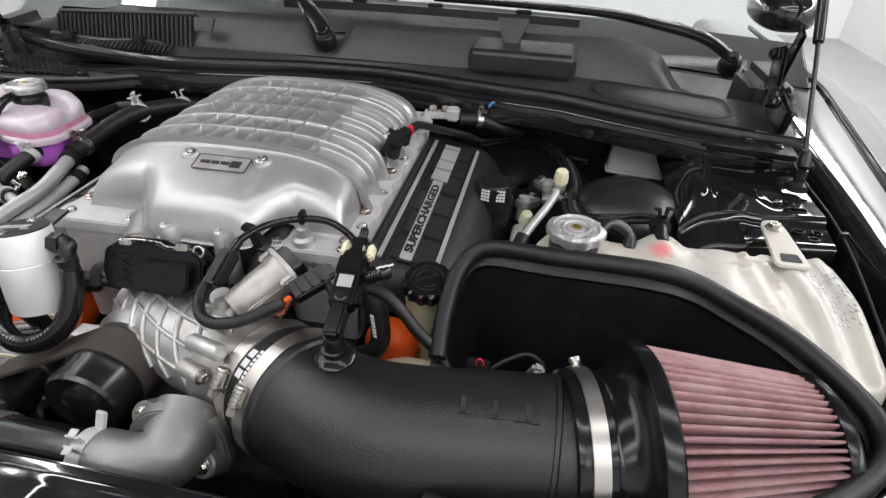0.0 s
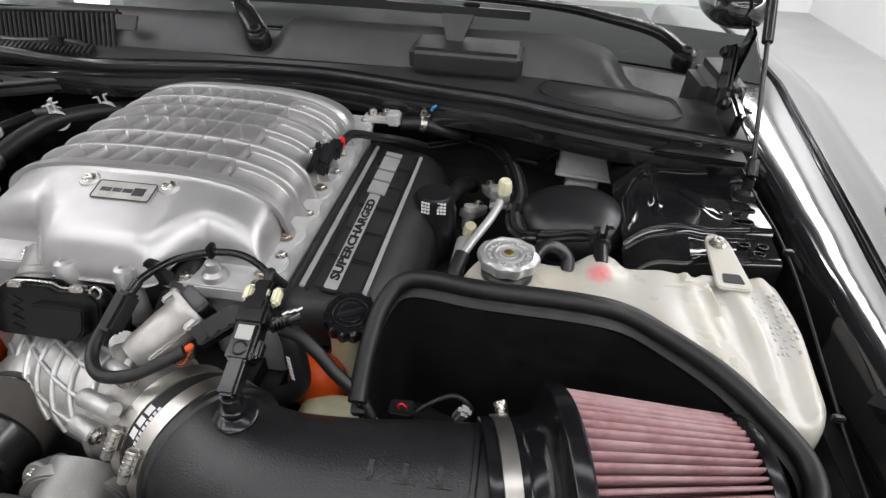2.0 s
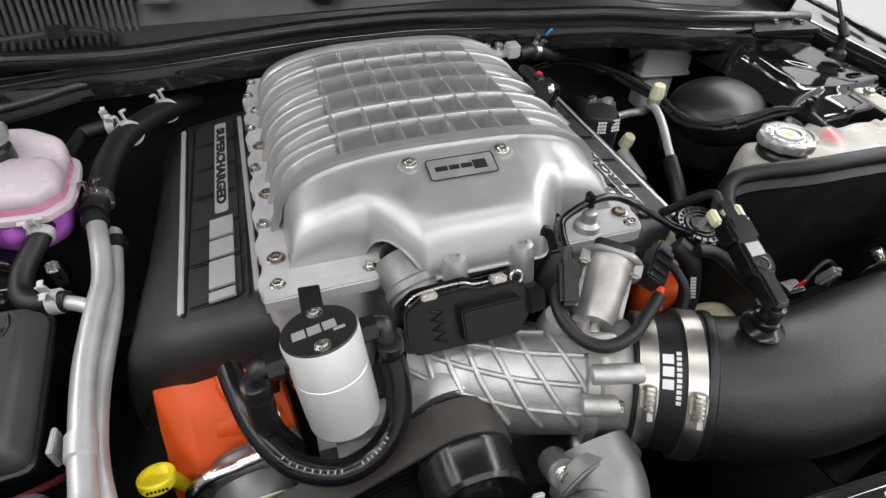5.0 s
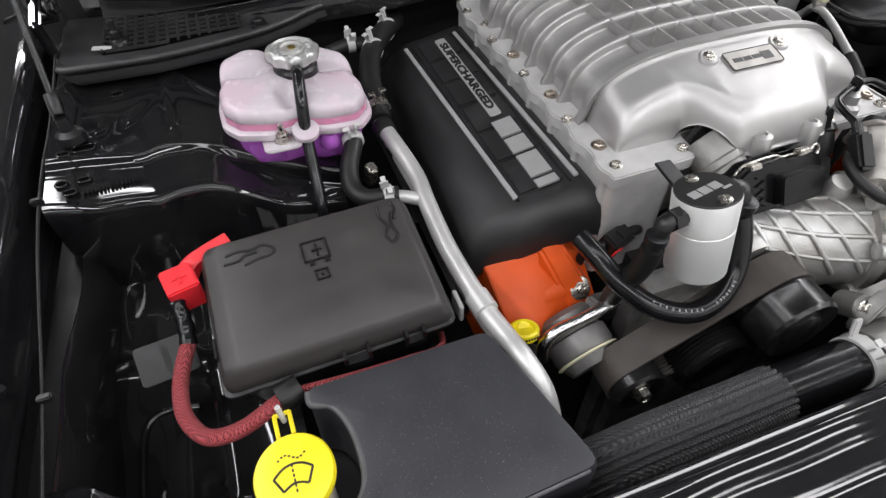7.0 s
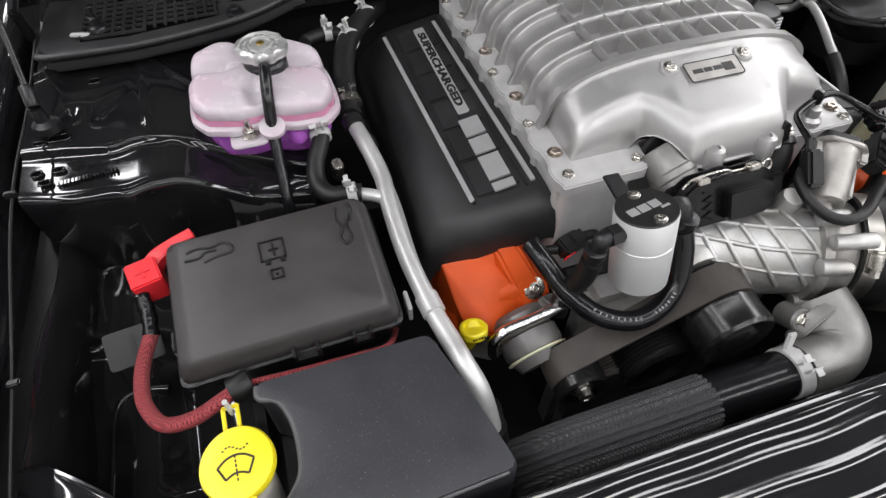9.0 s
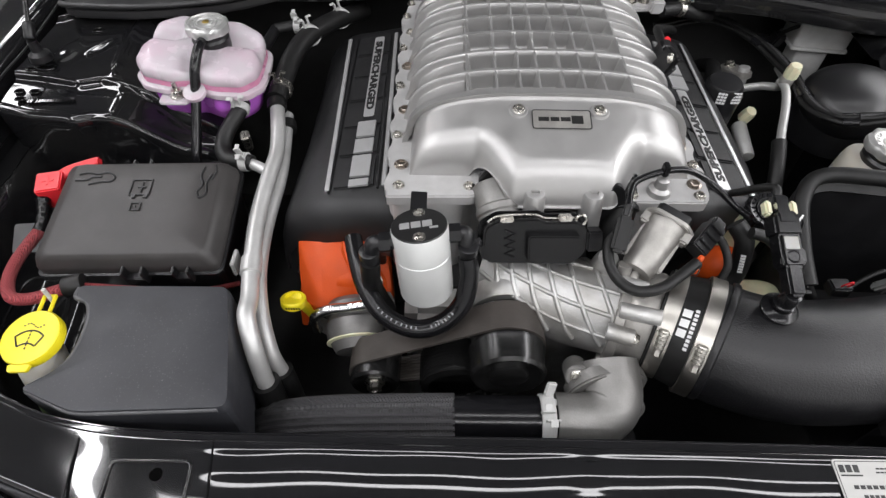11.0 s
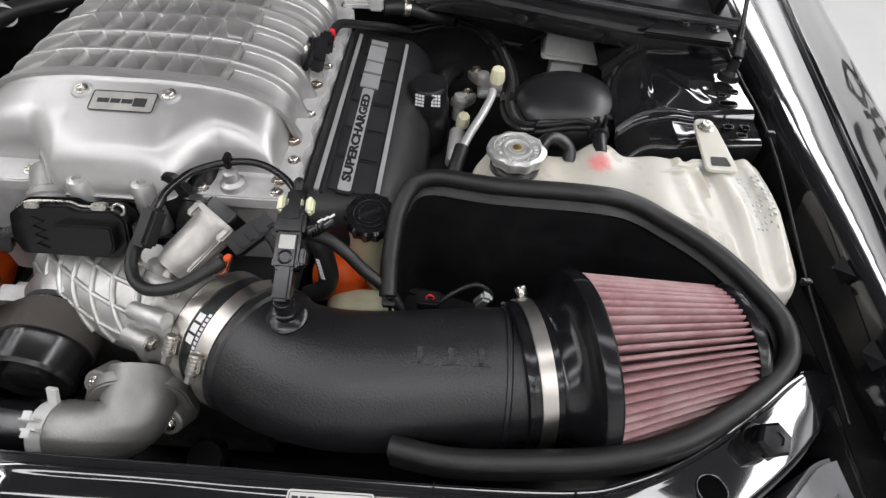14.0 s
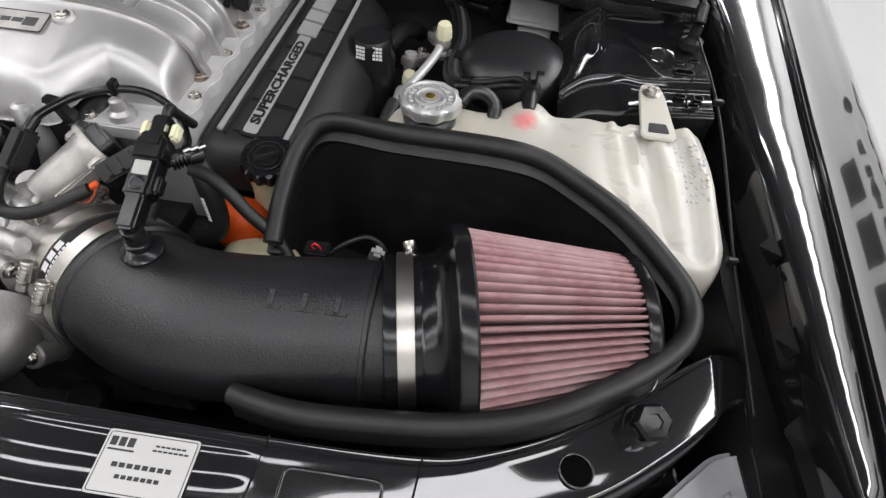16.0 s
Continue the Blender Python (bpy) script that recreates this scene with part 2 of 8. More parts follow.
LIDPL = surface("box_lid_plastic", (0.040, 0.037, 0.036), 0.44, 0, 0.2, 25, bump=0.16, bscale=2200, dust=0.12)
BATPL = surface("battery_cover_plastic", (0.028, 0.029, 0.034), 0.48, 0, 0.2, 18, bump=0.10, bscale=2000, dust=0.35)
TUBEPL = surface("intake_tube_plastic", (0.008, 0.008, 0.009), 0.38, 0, 0.2, 20, bump=0.65, bscale=620, spec=0.55)
COWLPL = surface("weathered_cowl_plastic", (0.024, 0.024, 0.025), 0.40, 0, 0.2, 22, bump=0.22, bscale=1700, alt=(0.034, 0.034, 0.034), altscale=9)
SHIELDBK = surface("shield_black", (0.006, 0.006, 0.007), 0.5, 0, 0.25, 30, bump=0.12, bscale=900)
RUBBER = surface("black_rubber", (0.009, 0.009, 0.009), 0.46, 0, 0.3, 60, bump=0.2, bscale=700, spec=0.4)
GLOSSRUB = surface("glossy_rubber", (0.007, 0.007, 0.008), 0.19, 0, 0.3, 60, bump=0.05, spec=0.4)
# black bay metal; also paints shade in the arch, bracket slot and tab window
VOID = surface("grimy_black_and_shade", (0.014, 0.014, 0.014), 0.6, 0, 0.4, 14, bump=0.3, bscale=120)
LIDAL = surface("satin_cast_aluminium", (0.445, 0.440, 0.433), 0.38, 0.66, 0.05, 30, bump=0.10, bscale=1100, rvary=0.15)
CASTAL = surface("rough_cast_aluminium", (0.58, 0.58, 0.57), 0.46, 0.8, 0.14, 40, bump=0.5, bscale=700, alt=(0.40, 0.39, 0.37), altscale=26)
FLANGEAL = surface("flange_aluminium", (0.55, 0.545, 0.54), 0.42, 0.32, 0.10, 50, bump=0.2, bscale=900)
MACHAL = surface("machined_aluminium", (0.40, 0.387, 0.365), 0.46, 0.70, 0.18, 60, bump=0.15, bscale=600)
PIPEAL = surface("brushed_aluminium_pipe", (0.62, 0.62, 0.61), 0.42, 0.5, 0.10, 25, bump=0.12, bscale=400, alt=(0.48, 0.48, 0.47), altscale=18)
ACTPL = surface("actuator_plastic", (0.006, 0.006, 0.0065), 0.24, 0, 0.3, 60, bump=0.08, bscale=700, spec=0.3)
DOMEPL = surface("satin_black_dome", (0.012, 0.012, 0.013), 0.34, 0, 0.2, 30, bump=0.04, bscale=900)
BANDST = surface("bright_clamp_band", (0.52, 0.50, 0.46), 0.34, 1.0, 0.06, 25, bump=0.03, bscale=300)
DIRTYAL = surface("dirty_cast_aluminium", (0.27, 0.265, 0.255), 0.50, 0.7, 0.2, 30, bump=0.35, bscale=500, alt=(0.19, 0.185, 0.178), altscale=16)
OLDAL = surface("dull_grey_aluminium", (0.21, 0.205, 0.20), 0.48, 0.6, 0.2, 40, bump=0.25, bscale=600, alt=(0.15, 0.145, 0.14), altscale=22)
STEEL = surface("zinc_steel", (0.55, 0.53, 0.49), 0.28, 1.0, 0.16, 120, bump=0.1)
BRONZEST = surface("copper_tinted_bolt", (0.44, 0.385, 0.335), 0.30, 1.0, 0.16, 140, bump=0.1)
CAPST = surface("pressed_cap_steel", (0.60, 0.60, 0.59), 0.36, 0.75, 0.08, 60, bump=0.05)
BRASS = surface("brass", (0.55, 0.40, 0.12), 0.35, 1.0, 0.15, 200)
ORANGE = surface("orange_engine_paint", (0.66, 0.085, 0.010), 0.42, 0, 0.10, 30, bump=0.2, bscale=500, spec=0.3)
CANAL = surface("clear_anodised_can", (0.76, 0.77, 0.755), 0.36, 0.35, 0.04, 30, bump=0.03)
PINK = surface("pink_tinted_plastic", (0.545, 0.495, 0.53), 0.26, 0, 0.05, 25, bump=0.06, bscale=300, sss=0.5, sss_r=(0.016, 0.012, 0.014), alt=(0.55, 0.44, 0.50), altscale=14)
PURPLE = surface("violet_coolant_in_plastic", (0.50, 0.14, 0.62), 0.26, 0, 0.12, 16, bump=0.05, bscale=300, sss=0.35, sss_r=(0.01, 0.004, 0.012))
ROSE = surface("rose_coolant_band", (0.66, 0.27, 0.42), 0.28, 0, 0.10, 20, sss=0.4)
MILK = surface("milky_plastic", (0.47, 0.455, 0.41), 0.30, 0, 0.06, 14, bump=0.12, bscale=240, sss=0.5, sss_r=(0.014, 0.012, 0.008), alt=(0.44, 0.41, 0.34), altscale=9)
GREENFL = surface("green_washer_fluid", (0.30, 0.40, 0.16), 0.30, 0, 0.10, 30, sss=0.4)
CREAM = surface("cream_plastic", (0.68, 0.66, 0.46), 0.40, 0, 0.10, 60, bump=0.1, sss=0.25)
CLIPPL = surface("pale_grey_plastic", (0.50, 0.50, 0.49), 0.40, 0, 0.08, 80)
YELLOW = surface("yellow_plastic", (0.86, 0.72, 0.02), 0.34, 0, 0.05, 40, bump=0.06)
RED = surface("red_plastic", (0.74, 0.025, 0.035), 0.36, 0, 0.08, 40, bump=0.1)
REDBRAID = braid_material("red_braid", (0.38, 0.055, 0.062), (0.13, 0.015, 0.02), 210)
BLKBRAID = braid_material("black_braid", (0.055, 0.054, 0.058), (0.010, 0.010, 0.010), 230, 0.4)
FOIL = surface("heat_foil", (0.70, 0.70, 0.70), 0.22, 1.0, 0.2, 90, bump=0.9, bscale=260)
WHITEPR = surface("white_print", (0.72, 0.72, 0.72), 0.45, 0, 0.05, 60)
SILVERPR = surface("silver_print", (0.62, 0.62, 0.62), 0.36, 0.6, 0.06, 60)
DARKPR = surface("black_print", (0.012, 0.012, 0.012), 0.4, 0, 0.1, 60)
STICKER = surface("white_sticker", (0.46, 0.455, 0.44), 0.42, 0, 0.05, 40)
MEDIA = surface("red_cotton_media", (0.31, 0.17, 0.175), 0.9, 0, 0.18, 160, bump=0.6, bscale=1500, alt=(0.36, 0.235, 0.235), altscale=30)
BELTM = surface("worn_belt_rubber", (0.050, 0.043, 0.038), 0.62, 0, 0.2, 40, bump=0.25, bscale=600)
PULLEYM = surface("black_pulley", (0.010, 0.010, 0.010), 0.22, 0, 0.3, 60)
# cover edge beads: the gloss on the rounding painted as a paler grey
EDGEPL = surface("highlit_cover_edge", (0.085, 0.086, 0.090), 0.42, 0, 0.2, 40, bump=0.1)
GREYPL = surface("grey_lamp_housing", (0.24, 0.24, 0.25), 0.5, 0, 0.12, 20, bump=0.1)
BLUEPR = surface("blue_paint_dab", (0.05, 0.28, 0.62), 0.4, 0, 0.1, 60)
TIN = surface("tinted_film", (0.35, 0.36, 0.35), 0.3, 0.5, 0.1, 60)
FLOORM = surface("pale_epoxy_floor", (0.34, 0.34, 0.335), 0.5, 0, 0.05, 1.2, fine=60, bump=0.0, bscale=40, alt=(0.32, 0.32, 0.315), altscale=0.8)
# near-black matt that paints the shade of openings onto solid insets
HOLE_SHADE = surface("opening_shade", (0.003, 0.003, 0.003), 1.0, 0, 0.1, 60, spec=0.0)
CEILM = surface("dark_ceiling", (0.11, 0.11, 0.112), 0.8, 0, 0.1, 2, fine=60)
WALLM = surface("white_wall_paint", (0.80, 0.80, 0.79), 0.6, 0, 0.03, 2, fine=80, bump=0.05, bscale=120)
LAMPWH = surface("lamp_housing_white", (0.75, 0.75, 0.75), 0.5, 0, 0.03, 5, fine=60)


def glass_material():
    m = bpy.data.materials.new("windscreen_glass")
    m.use_nodes = True
    bs = m.node_tree.nodes["Principled BSDF"]
    bs.inputs["Base Color"].default_value = (0.93, 0.975, 0.955, 1)
    bs.inputs["Transmission Weight"].default_value, bs.inputs["Roughness"].default_value, bs.inputs["IOR"].default_value = 1.0, 0.01, 1.5
    return m


GLASS = glass_material()


def spotted_material(name, base, spot, centre, r0, r1, strength):
    """A copy of a plastic with one soft round stain; centre in the thing's own metres."""
    m = base.copy()
    m.name = name
    nd, lk = m.node_tree.nodes, m.node_tree.links
    bs = nd["Principled BSDF"]
    co = nd.new("ShaderNodeTexCoord")
    d = nd.new("ShaderNodeVectorMath")
    d.operation = "DISTANCE"
    d.inputs[1].default_value = centre
    lk.new(co.outputs["Object"], d.inputs[0])
    n = nd.new("ShaderNodeTexNoise")
    n.inputs["Scale"].default_value = 140
    lk.new(co.outputs["Object"], n.inputs["Vector"])
    add = nd.new("ShaderNodeMath")
    add.operation = "MULTIPLY_ADD"
    add.inputs[1].default_value, add.inputs[2].default_value = 0.010, -0.005
    lk.new(n.outputs["Fac"], add.inputs[0])
    tot = nd.new("ShaderNodeMath")
    lk.new(d.outputs["Value"], tot.inputs[0])
    lk.new(add.outputs[0], tot.inputs[1])
    r = nd.new("ShaderNodeMapRange")
    r.interpolation_type = "SMOOTHSTEP"
    r.inputs[1].default_value, r.inputs[2].default_value, r.inputs[3].default_value, r.inputs[4].default_value = r0, r1, strength, 0.0
    lk.new(tot.outputs[0], r.inputs[0])
    old = bs.inputs["Base Color"].links[0].from_socket
    mix = nd.new("ShaderNodeMix")
    mix.data_type = "RGBA"
    lk.new(r.outputs[0], mix.inputs[0])
    lk.new(old, mix.inputs[6])
    mix.inputs[7].default_value = (*spot, 1)
    lk.new(mix.outputs[2], bs.inputs["Base Color"])
    return m


MILKSPOT = spotted_material("milky_plastic_with_red_spot", MILK, (0.72, 0.10, 0.12), (-0.029, 0.038, 0.192), 0.004, 0.017, 0.62)


# ---- world and lamps ----
world = bpy.data.worlds.new("room_air")
scene.world = world
world.use_nodes = True
world.node_tree.nodes["Background"].inputs[0].default_value = (0.9, 0.95, 1.0, 1)
world.node_tree.nodes["Background"].inputs[1].default_value = 0.05


def ceiling_lamp(x, y, length, power, along_y=True, wide=0.16):
    sx, sy = (wide, length) if along_y else (length, wide)
    lamp = thing("ceiling_light", (x, y, 3.22), "unseen long white LED batten on the workshop ceiling", "ceiling light", "ceiling battens")
    part("housing", box(B(), (x, y, 3.27), (sx + 0.05, sy + 0.05, 0.06), 0.01), LAMPWH, lamp)
    data = bpy.data.lights.new("batten_light", "AREA")
    data.shape, data.size, data.size_y, data.energy, data.color = "RECTANGLE", sx, sy, power, (0.985, 0.975, 1.0)
    ob = new("batten_light", data)
    ob.matrix_world = pose(x, y, 3.225)
    return lamp


for ly, power, wide in ((-0.45, 18, 0.20), (-1.9, 34, 0.16), (-3.1, 36, 0.16), (2.2, 42, 0.16), (3.8, 42, 0.16), (5.4, 36, 0.16)):
    ceiling_lamp(0.2, ly, 3.4, power, along_y=False, wide=wide)
for lx, power in ((-1.9, 58), (-3.1, 54)):
    ceiling_lamp(lx, 0.4, 5.0, power)
# added lamp without a known source; brightens the east wall mirrored in the fender
ceiling_lamp(2.95, 1.0, 9.0, 210, wide=0.50)

# ---- room ----
solid("floor", box(B(), (-0.5, 1.0, -0.05), (9.0, 11.0, 0.1)), FLOORM, "pale grey glossy epoxy workshop floor", "floor", "structure")
# unseen ceiling, kept dark so the black paint mirrors little light
solid("ceiling", box(B(), (-0.5, 1.0, 3.35), (9.0, 11.0, 0.1)), CEILM, "unseen workshop ceiling above the lamps, kept dark to limit reflections", "ceiling", "structure")
east = solid("wall_east", box(B(), (3.45, 1.0, 1.65), (0.1, 11.0, 3.3)), WALLM, "white painted workshop wall with black lettering", "wall", "structure")
solid("wall_west", box(B(), (-4.95, 1.0, 1.65), (0.1, 11.0, 3.3)), WALLM, "plain white workshop wall", "wall", "structure")
solid("wall_south", box(B(), (-0.5, -4.45, 1.65), (8.8, 0.1, 3.3)), WALLM, "plain white workshop wall", "wall", "structure")
solid("wall_north", box(B(), (-0.5, 6.45, 1.65), (8.8, 0.1, 3.3)), WALLM, "plain white workshop wall", "wall", "structure")

# black lettering on the east wall; the trader's own name and address stay plain bars
SIGN = plane_pose((3.397, 1.20, 1.30), (0, -1, 0), (0, 0, 1))
letters(east, "Automotive", 0.50, SIGN @ Matrix.Diagonal((1.35, 1, 1, 1)), DARKPR, "wall_lettering", 0.003, bold=0.012, label="large black wall lettering")
for k in range(13):
    bars(east, [(-1.62 + 0.26 * k + 0.05 * (k > 2), -0.40, 0.17, 0.14)], SIGN, DARKPR, 0.004, "wall_letter_bar", "plain black bar")
for k in range(6):
    bars(east, [(-1.10 + 0.46 * k, 0.36, 0.34, 0.34)], SIGN, DARKPR, 0.004, "wall_letter_bar", "plain black bar")


# ---- car body round the engine bay ----
FENDER = [(0.690, 0.80), (0.6915, 0.972), (0.693, 0.990), (0.697, 0.9985), (0.702, 1.0004), (0.733, 0.9918), (0.7365, 0.9885), (0.738, 0.981), (0.744, 0.981), (0.7455, 0.9900), (0.7475, 0.9925), (0.758, 0.9905),
          (0.772, 0.9868), (0.790, 0.9815), (0.808, 0.9750), (0.825, 0.9690), (0.840, 0.9580), (0.856, 0.943), (0.875, 0.920), (0.893, 0.888), (0.905, 0.850), (0.915, 0.78), (0.92, 0.60), (0.90, 0.35)]


def fender(side):
    """Front wing: inner flange, shut-line lip, crown and rounded outer side, sinking towards the nose."""
    f = thing("fender", (side * 0.80, 0.1, 0.35), "glossy black front fender with a rounded crown", "car fender", "front fenders")
    rows = []
    outer = [(q.x, q.y) for q in spline([(x, z, 0) for x, z in FENDER[10:]], 5)]
    for i in range(65):
        y = -0.62 + 1.75 * i / 64
        drop = -0.034 * max(0.0, (0.15 - y)) ** 1.4 * 2.0 + 0.045 * min(0.6, max(0.0, y - 0.1))
        splay = 0.014 + 0.12 * max(-0.34, min(0.60, y))
        rows.append([Vector((side * (x + splay * min(1.0, max(0.0, (x - 0.690) / 0.045)) + 0.0012 * math.sin(y * 21 + x * 60) * (x < 0.71)), y, z + drop)) for x, z in FENDER[:10] + outer])
    for nm, a, b in (("inner_flange", 0, 6), ("shut_line_lip", 5, 9), ("outer_panel", 8, 10 + len(outer))):
        part(nm, sheet(B(), [r[a:b] for r in rows], 0.0012), PAINT, f, angle=60)
    return f


for s in (1, -1):
    fender(s)


def inner_wing(side):
    """Side wall of the bay with its ledge and sill."""
    w = thing("inner_wing", (side * 0.66, 0.0, 0.5), "glossy black painted inner wing of the engine bay", "car body panel", "inner wings")
    prof = [(0.66, 0.50), (0.655, 0.80), (0.66, 0.90), (0.672, 0.915), (0.690, 0.918), (0.6915, 0.93)]
    rows = []
    for i in range(41):
        y = -0.30 + 0.85 * i / 40
        k = 0.004 * math.sin(y * 17) + 0.002 * math.sin(y * 43)
        rows.append([Vector((side * (x - k * (z > 0.7) * (x < 0.68)), y, z)) for x, z in prof])
    part("side_wall", sheet(B(), [r[:4] for r in rows], 0.0015), BAYPAINT, w, angle=50)
    part("sill_flange", sheet(B(), [r[3:] for r in rows], 0.0015), BAYDULL, w, angle=50)
    return w


for s in (1, -1):
    inner_wing(s)

# radiator support: the slam panel across the nose, with its angled ends
SLAM_BACK = [(-0.688, -0.150), (-0.648, -0.165), (-0.630, -0.178), (-0.598, -0.203), (-0.560, -0.238), (-0.500, -0.271), (-0.44, -0.290), (-0.35, -0.299), (-0.15, -0.301), (0.0, -0.302), (0.15, -0.304), (0.31, -0.307), (0.417, -0.305), (0.467, -0.294), (0.523, -0.269), (0.584, -0.227), (0.620, -0.200), (0.650, -0.184), (0.688, -0.176)]
SLAM_FRONT = [(-0.690, -0.180), (-0.660, -0.190), (-0.648, -0.200), (-0.635, -0.235), (-0.585, -0.288), (-0.535, -0.318), (-0.47, -0.345), (-0.36, -0.372), (-0.15, -0.384), (0.0, -0.388), (0.15, -0.388), (0.31, -0.380), (0.42, -0.362), (0.485, -0.338), (0.545, -0.312), (0.595, -0.278), (0.632, -0.246), (0.660, -0.216), (0.690, -0.205)]


def ripple(x, v):
    """Shallow pressed waves along the middle of the panel, dying out towards its ends."""
    mid = smooth01((0.312 - abs(x)) / 0.014) * smooth01((v - 0.13) / 0.06) * smooth01((0.97 - v) / 0.12)
    wander = 0.9 * math.sin(x * 8.0 + 1.0) + 0.45 * math.sin(x * 23.0) + 0.22 * math.sin(x * 57.0 + 2.0)
    wave = math.sin(v * 22.0 + wander * 0.8) + 0.16 * math.sin(v * 50.0 + wander * 1.7 + 1.0) + 0.04 * math.sin(v * 96.0 + wander * 4.0)
    end = 1 - smooth01((0.312 - abs(x)) / 0.014)
    dents = 0.00012 * math.sin(x * 31 + v * 5.0) + 0.00007 * math.sin(x * 58 - v * 9.0 + 1.5)
    fade = smooth01((v - 0.14) / 0.1) * smooth01((0.97 - v) / 0.12)
    return 0.00046 * mid * wave + 0.0026 * end * max(0.0, min(0.74, v - 0.165)) + (dents * end + 0.00010 * math.sin(x * 46 + v * 5)) * fade


def slam_panel():
    p = thing("radiator_support", (0, -0.36, 0.86), "glossy black painted radiator support panel across the nose", "car body panel")
    bk = spline([(x, y, 0) for x, y in SLAM_BACK], 20)
    fr = spline([(x, y, 0) for x, y in SLAM_FRONT], 20)
    rows = []
    edge = [(-0.02, 0.86), (-0.018, 0.928), (-0.012, 0.9385), (0.0, 0.9412), (0.012, 0.9412), (0.020, 0.9400), (0.050, 0.9396), (0.080, 0.9395), (0.090, 0.9402), (0.105, 0.9408), (0.130, 0.9407), (0.15, 0.9405)]
    crown = [(0.165 + 0.0125 * k, 0.9404 - 0.0086 * (k / 58) - 0.0008 * (k / 58) ** 4) for k in range(59)]
    for v, h in edge + crown + [(0.91, 0.9305), (0.96, 0.928), (1.0, 0.924), (1.03, 0.905), (1.04, 0.86)]:
        row = []
        for a, b in zip(bk, fr):
            q = a + (b - a) * v
            row.append(Vector((q.x, q.y, h + ripple(q.x, v) + 0.0016 * math.exp(-((q.x - 0.004) / 0.012) ** 2 - ((v - 0.36) / 0.20) ** 2) - 0.55 * max(0, abs(q.x) - 0.636))))
        rows.append(row)
    part("panel", sheet(B(), rows, 0.0012), PAINT, p, angle=40)
    return p


slam = slam_panel()


def slam_details():
    # dark discs on the unbroken panel paint the shade of its round holes
    for x, y in ((0.526, -0.297), (-0.526, -0.290)):
        part("hole_shade_disc", lathe(B(), (x, y, 0.9372), (0, 0, 1), [(0.0108, 0), (0.0108, 0.0016), (0.008, 0.0017)], 28), HOLE_SHADE, slam, "dark disc for the shade in a round hole")
        part("hole_rim", sweep(B(), [Vector((x + 0.0115 * math.cos(2 * math.pi * i / 36), y + 0.0115 * math.sin(2 * math.pi * i / 36), 0.9386)) for i in range(36)], 0.0009, closed=True, raw=True), PAINT, slam)
    for x in (0.312, 0.418, -0.306, -0.42):
        part("seam", box(B(), (x, -0.338, 0.9374), (0.0016, 0.066, 0.0022), 0.0004, Euler((0.10, 0, 0.10 if x < 0 else -0.10)).to_matrix()), BAYPAINT, slam)
    part("hole_shade_disc", lathe(B(), (-0.350, -0.334, 0.9364), (0, 0, 1), [(0.0052, 0), (0.0052, 0.0016), (0.004, 0.0017)], 24), HOLE_SHADE, slam, "dark disc for the shade in a round hole")
    for x0 in (0.365, -0.356):
        ln = [Vector((x0 + a, -0.344 + b, 0.9372 + 0.10 * b)) for a, b in rounded([(-0.034, -0.022), (0.034, -0.022), (0.033, 0.020), (-0.033, 0.020)], 0.006)]
        part("pressed_rectangle", sweep(B(), ln, 0.0013, closed=True, raw=True), PAINT, slam)
    for s in (1, -1):
        b = thing("bump_stop", (s * 0.575, -0.262, 0.935), "black rubber hood bump stop with a hex top", "bump stop", "hood bump stops")
        ax = (0.05 * s, -0.3, 1)
        part("foot", lathe(B(), (s * 0.574, -0.255, 0.930), ax, [(0.0155, 0), (0.0165, 0.005), (0.0145, 0.010)], 28), RUBBER, b)
        part("stem", lathe(B(), (s * 0.574, -0.258, 0.940), ax, [(0.0125, 0), (0.0125, 0.014)], 28), RUBBER, b)
        part("hex_top", lathe(B(), (s * 0.575, -0.262, 0.954), ax, [(0.0135, -0.006), (0.0140, -0.004), (0.0140, 0.006), (0.0115, 0.0090), (0.0060, 0.0092), (0.0055, 0.0077), (0.002, 0.0077)], 6), GLOSSRUB, b)
    k = thing("sticker", (0.240, -0.337, 0.940), "white printed sticker with black rows on the panel", "sticker")
    m = Matrix.Translation((0.2405, -0.337, 0.9384)) @ Euler((0.09, 0.0, 0.0)).to_matrix().to_4x4()
    part("paper", prism(B(), rounded([(-0.0318, -0.0205), (0.0318, -0.0205), (0.0318, 0.0205), (-0.0318, 0.0205)], 0.003), 0, 0.0006, m), STICKER, k)
    t = m @ Matrix.Translation((0, 0, 0.0004))
    part("border", sweep(B(), [m @ Vector((x, y, 0.0006)) for x, y in rounded([(-0.0302, -0.0189), (0.0302, -0.0189), (0.0302, 0.0189), (-0.0302, 0.0189)], 0.002)], 0.0003, closed=True, raw=True), DARKPR, k, "thin black border")
    bars(k, [(-0.028, 0.010, 0.0045, 0.006), (-0.022, 0.010, 0.0045, 0.006), (-0.016, 0.010, 0.0045, 0.006), (-0.028, 0.007, 0.018, 0.0012)], t, DARKPR, 0.0005, "printed_mark")
    bars(k, [(0.003 + 0.0036 * i, 0.0125, 0.0028, 0.0012) for i in range(6)] + [(0.002 + 0.0036 * i, 0.0095, 0.0028, 0.0012) for i in range(7)], t, DARKPR, 0.0005, "printed_bars")
    for y, n, w, h in ((-0.003, 8, 0.0052, 0.0030), (-0.010, 7, 0.0044, 0.0026)):
        for i in range(n):
            bars(k, [((i - n / 2) * w, y, w * 0.73, h)], t, DARKPR, 0.0005, "printed_bar")
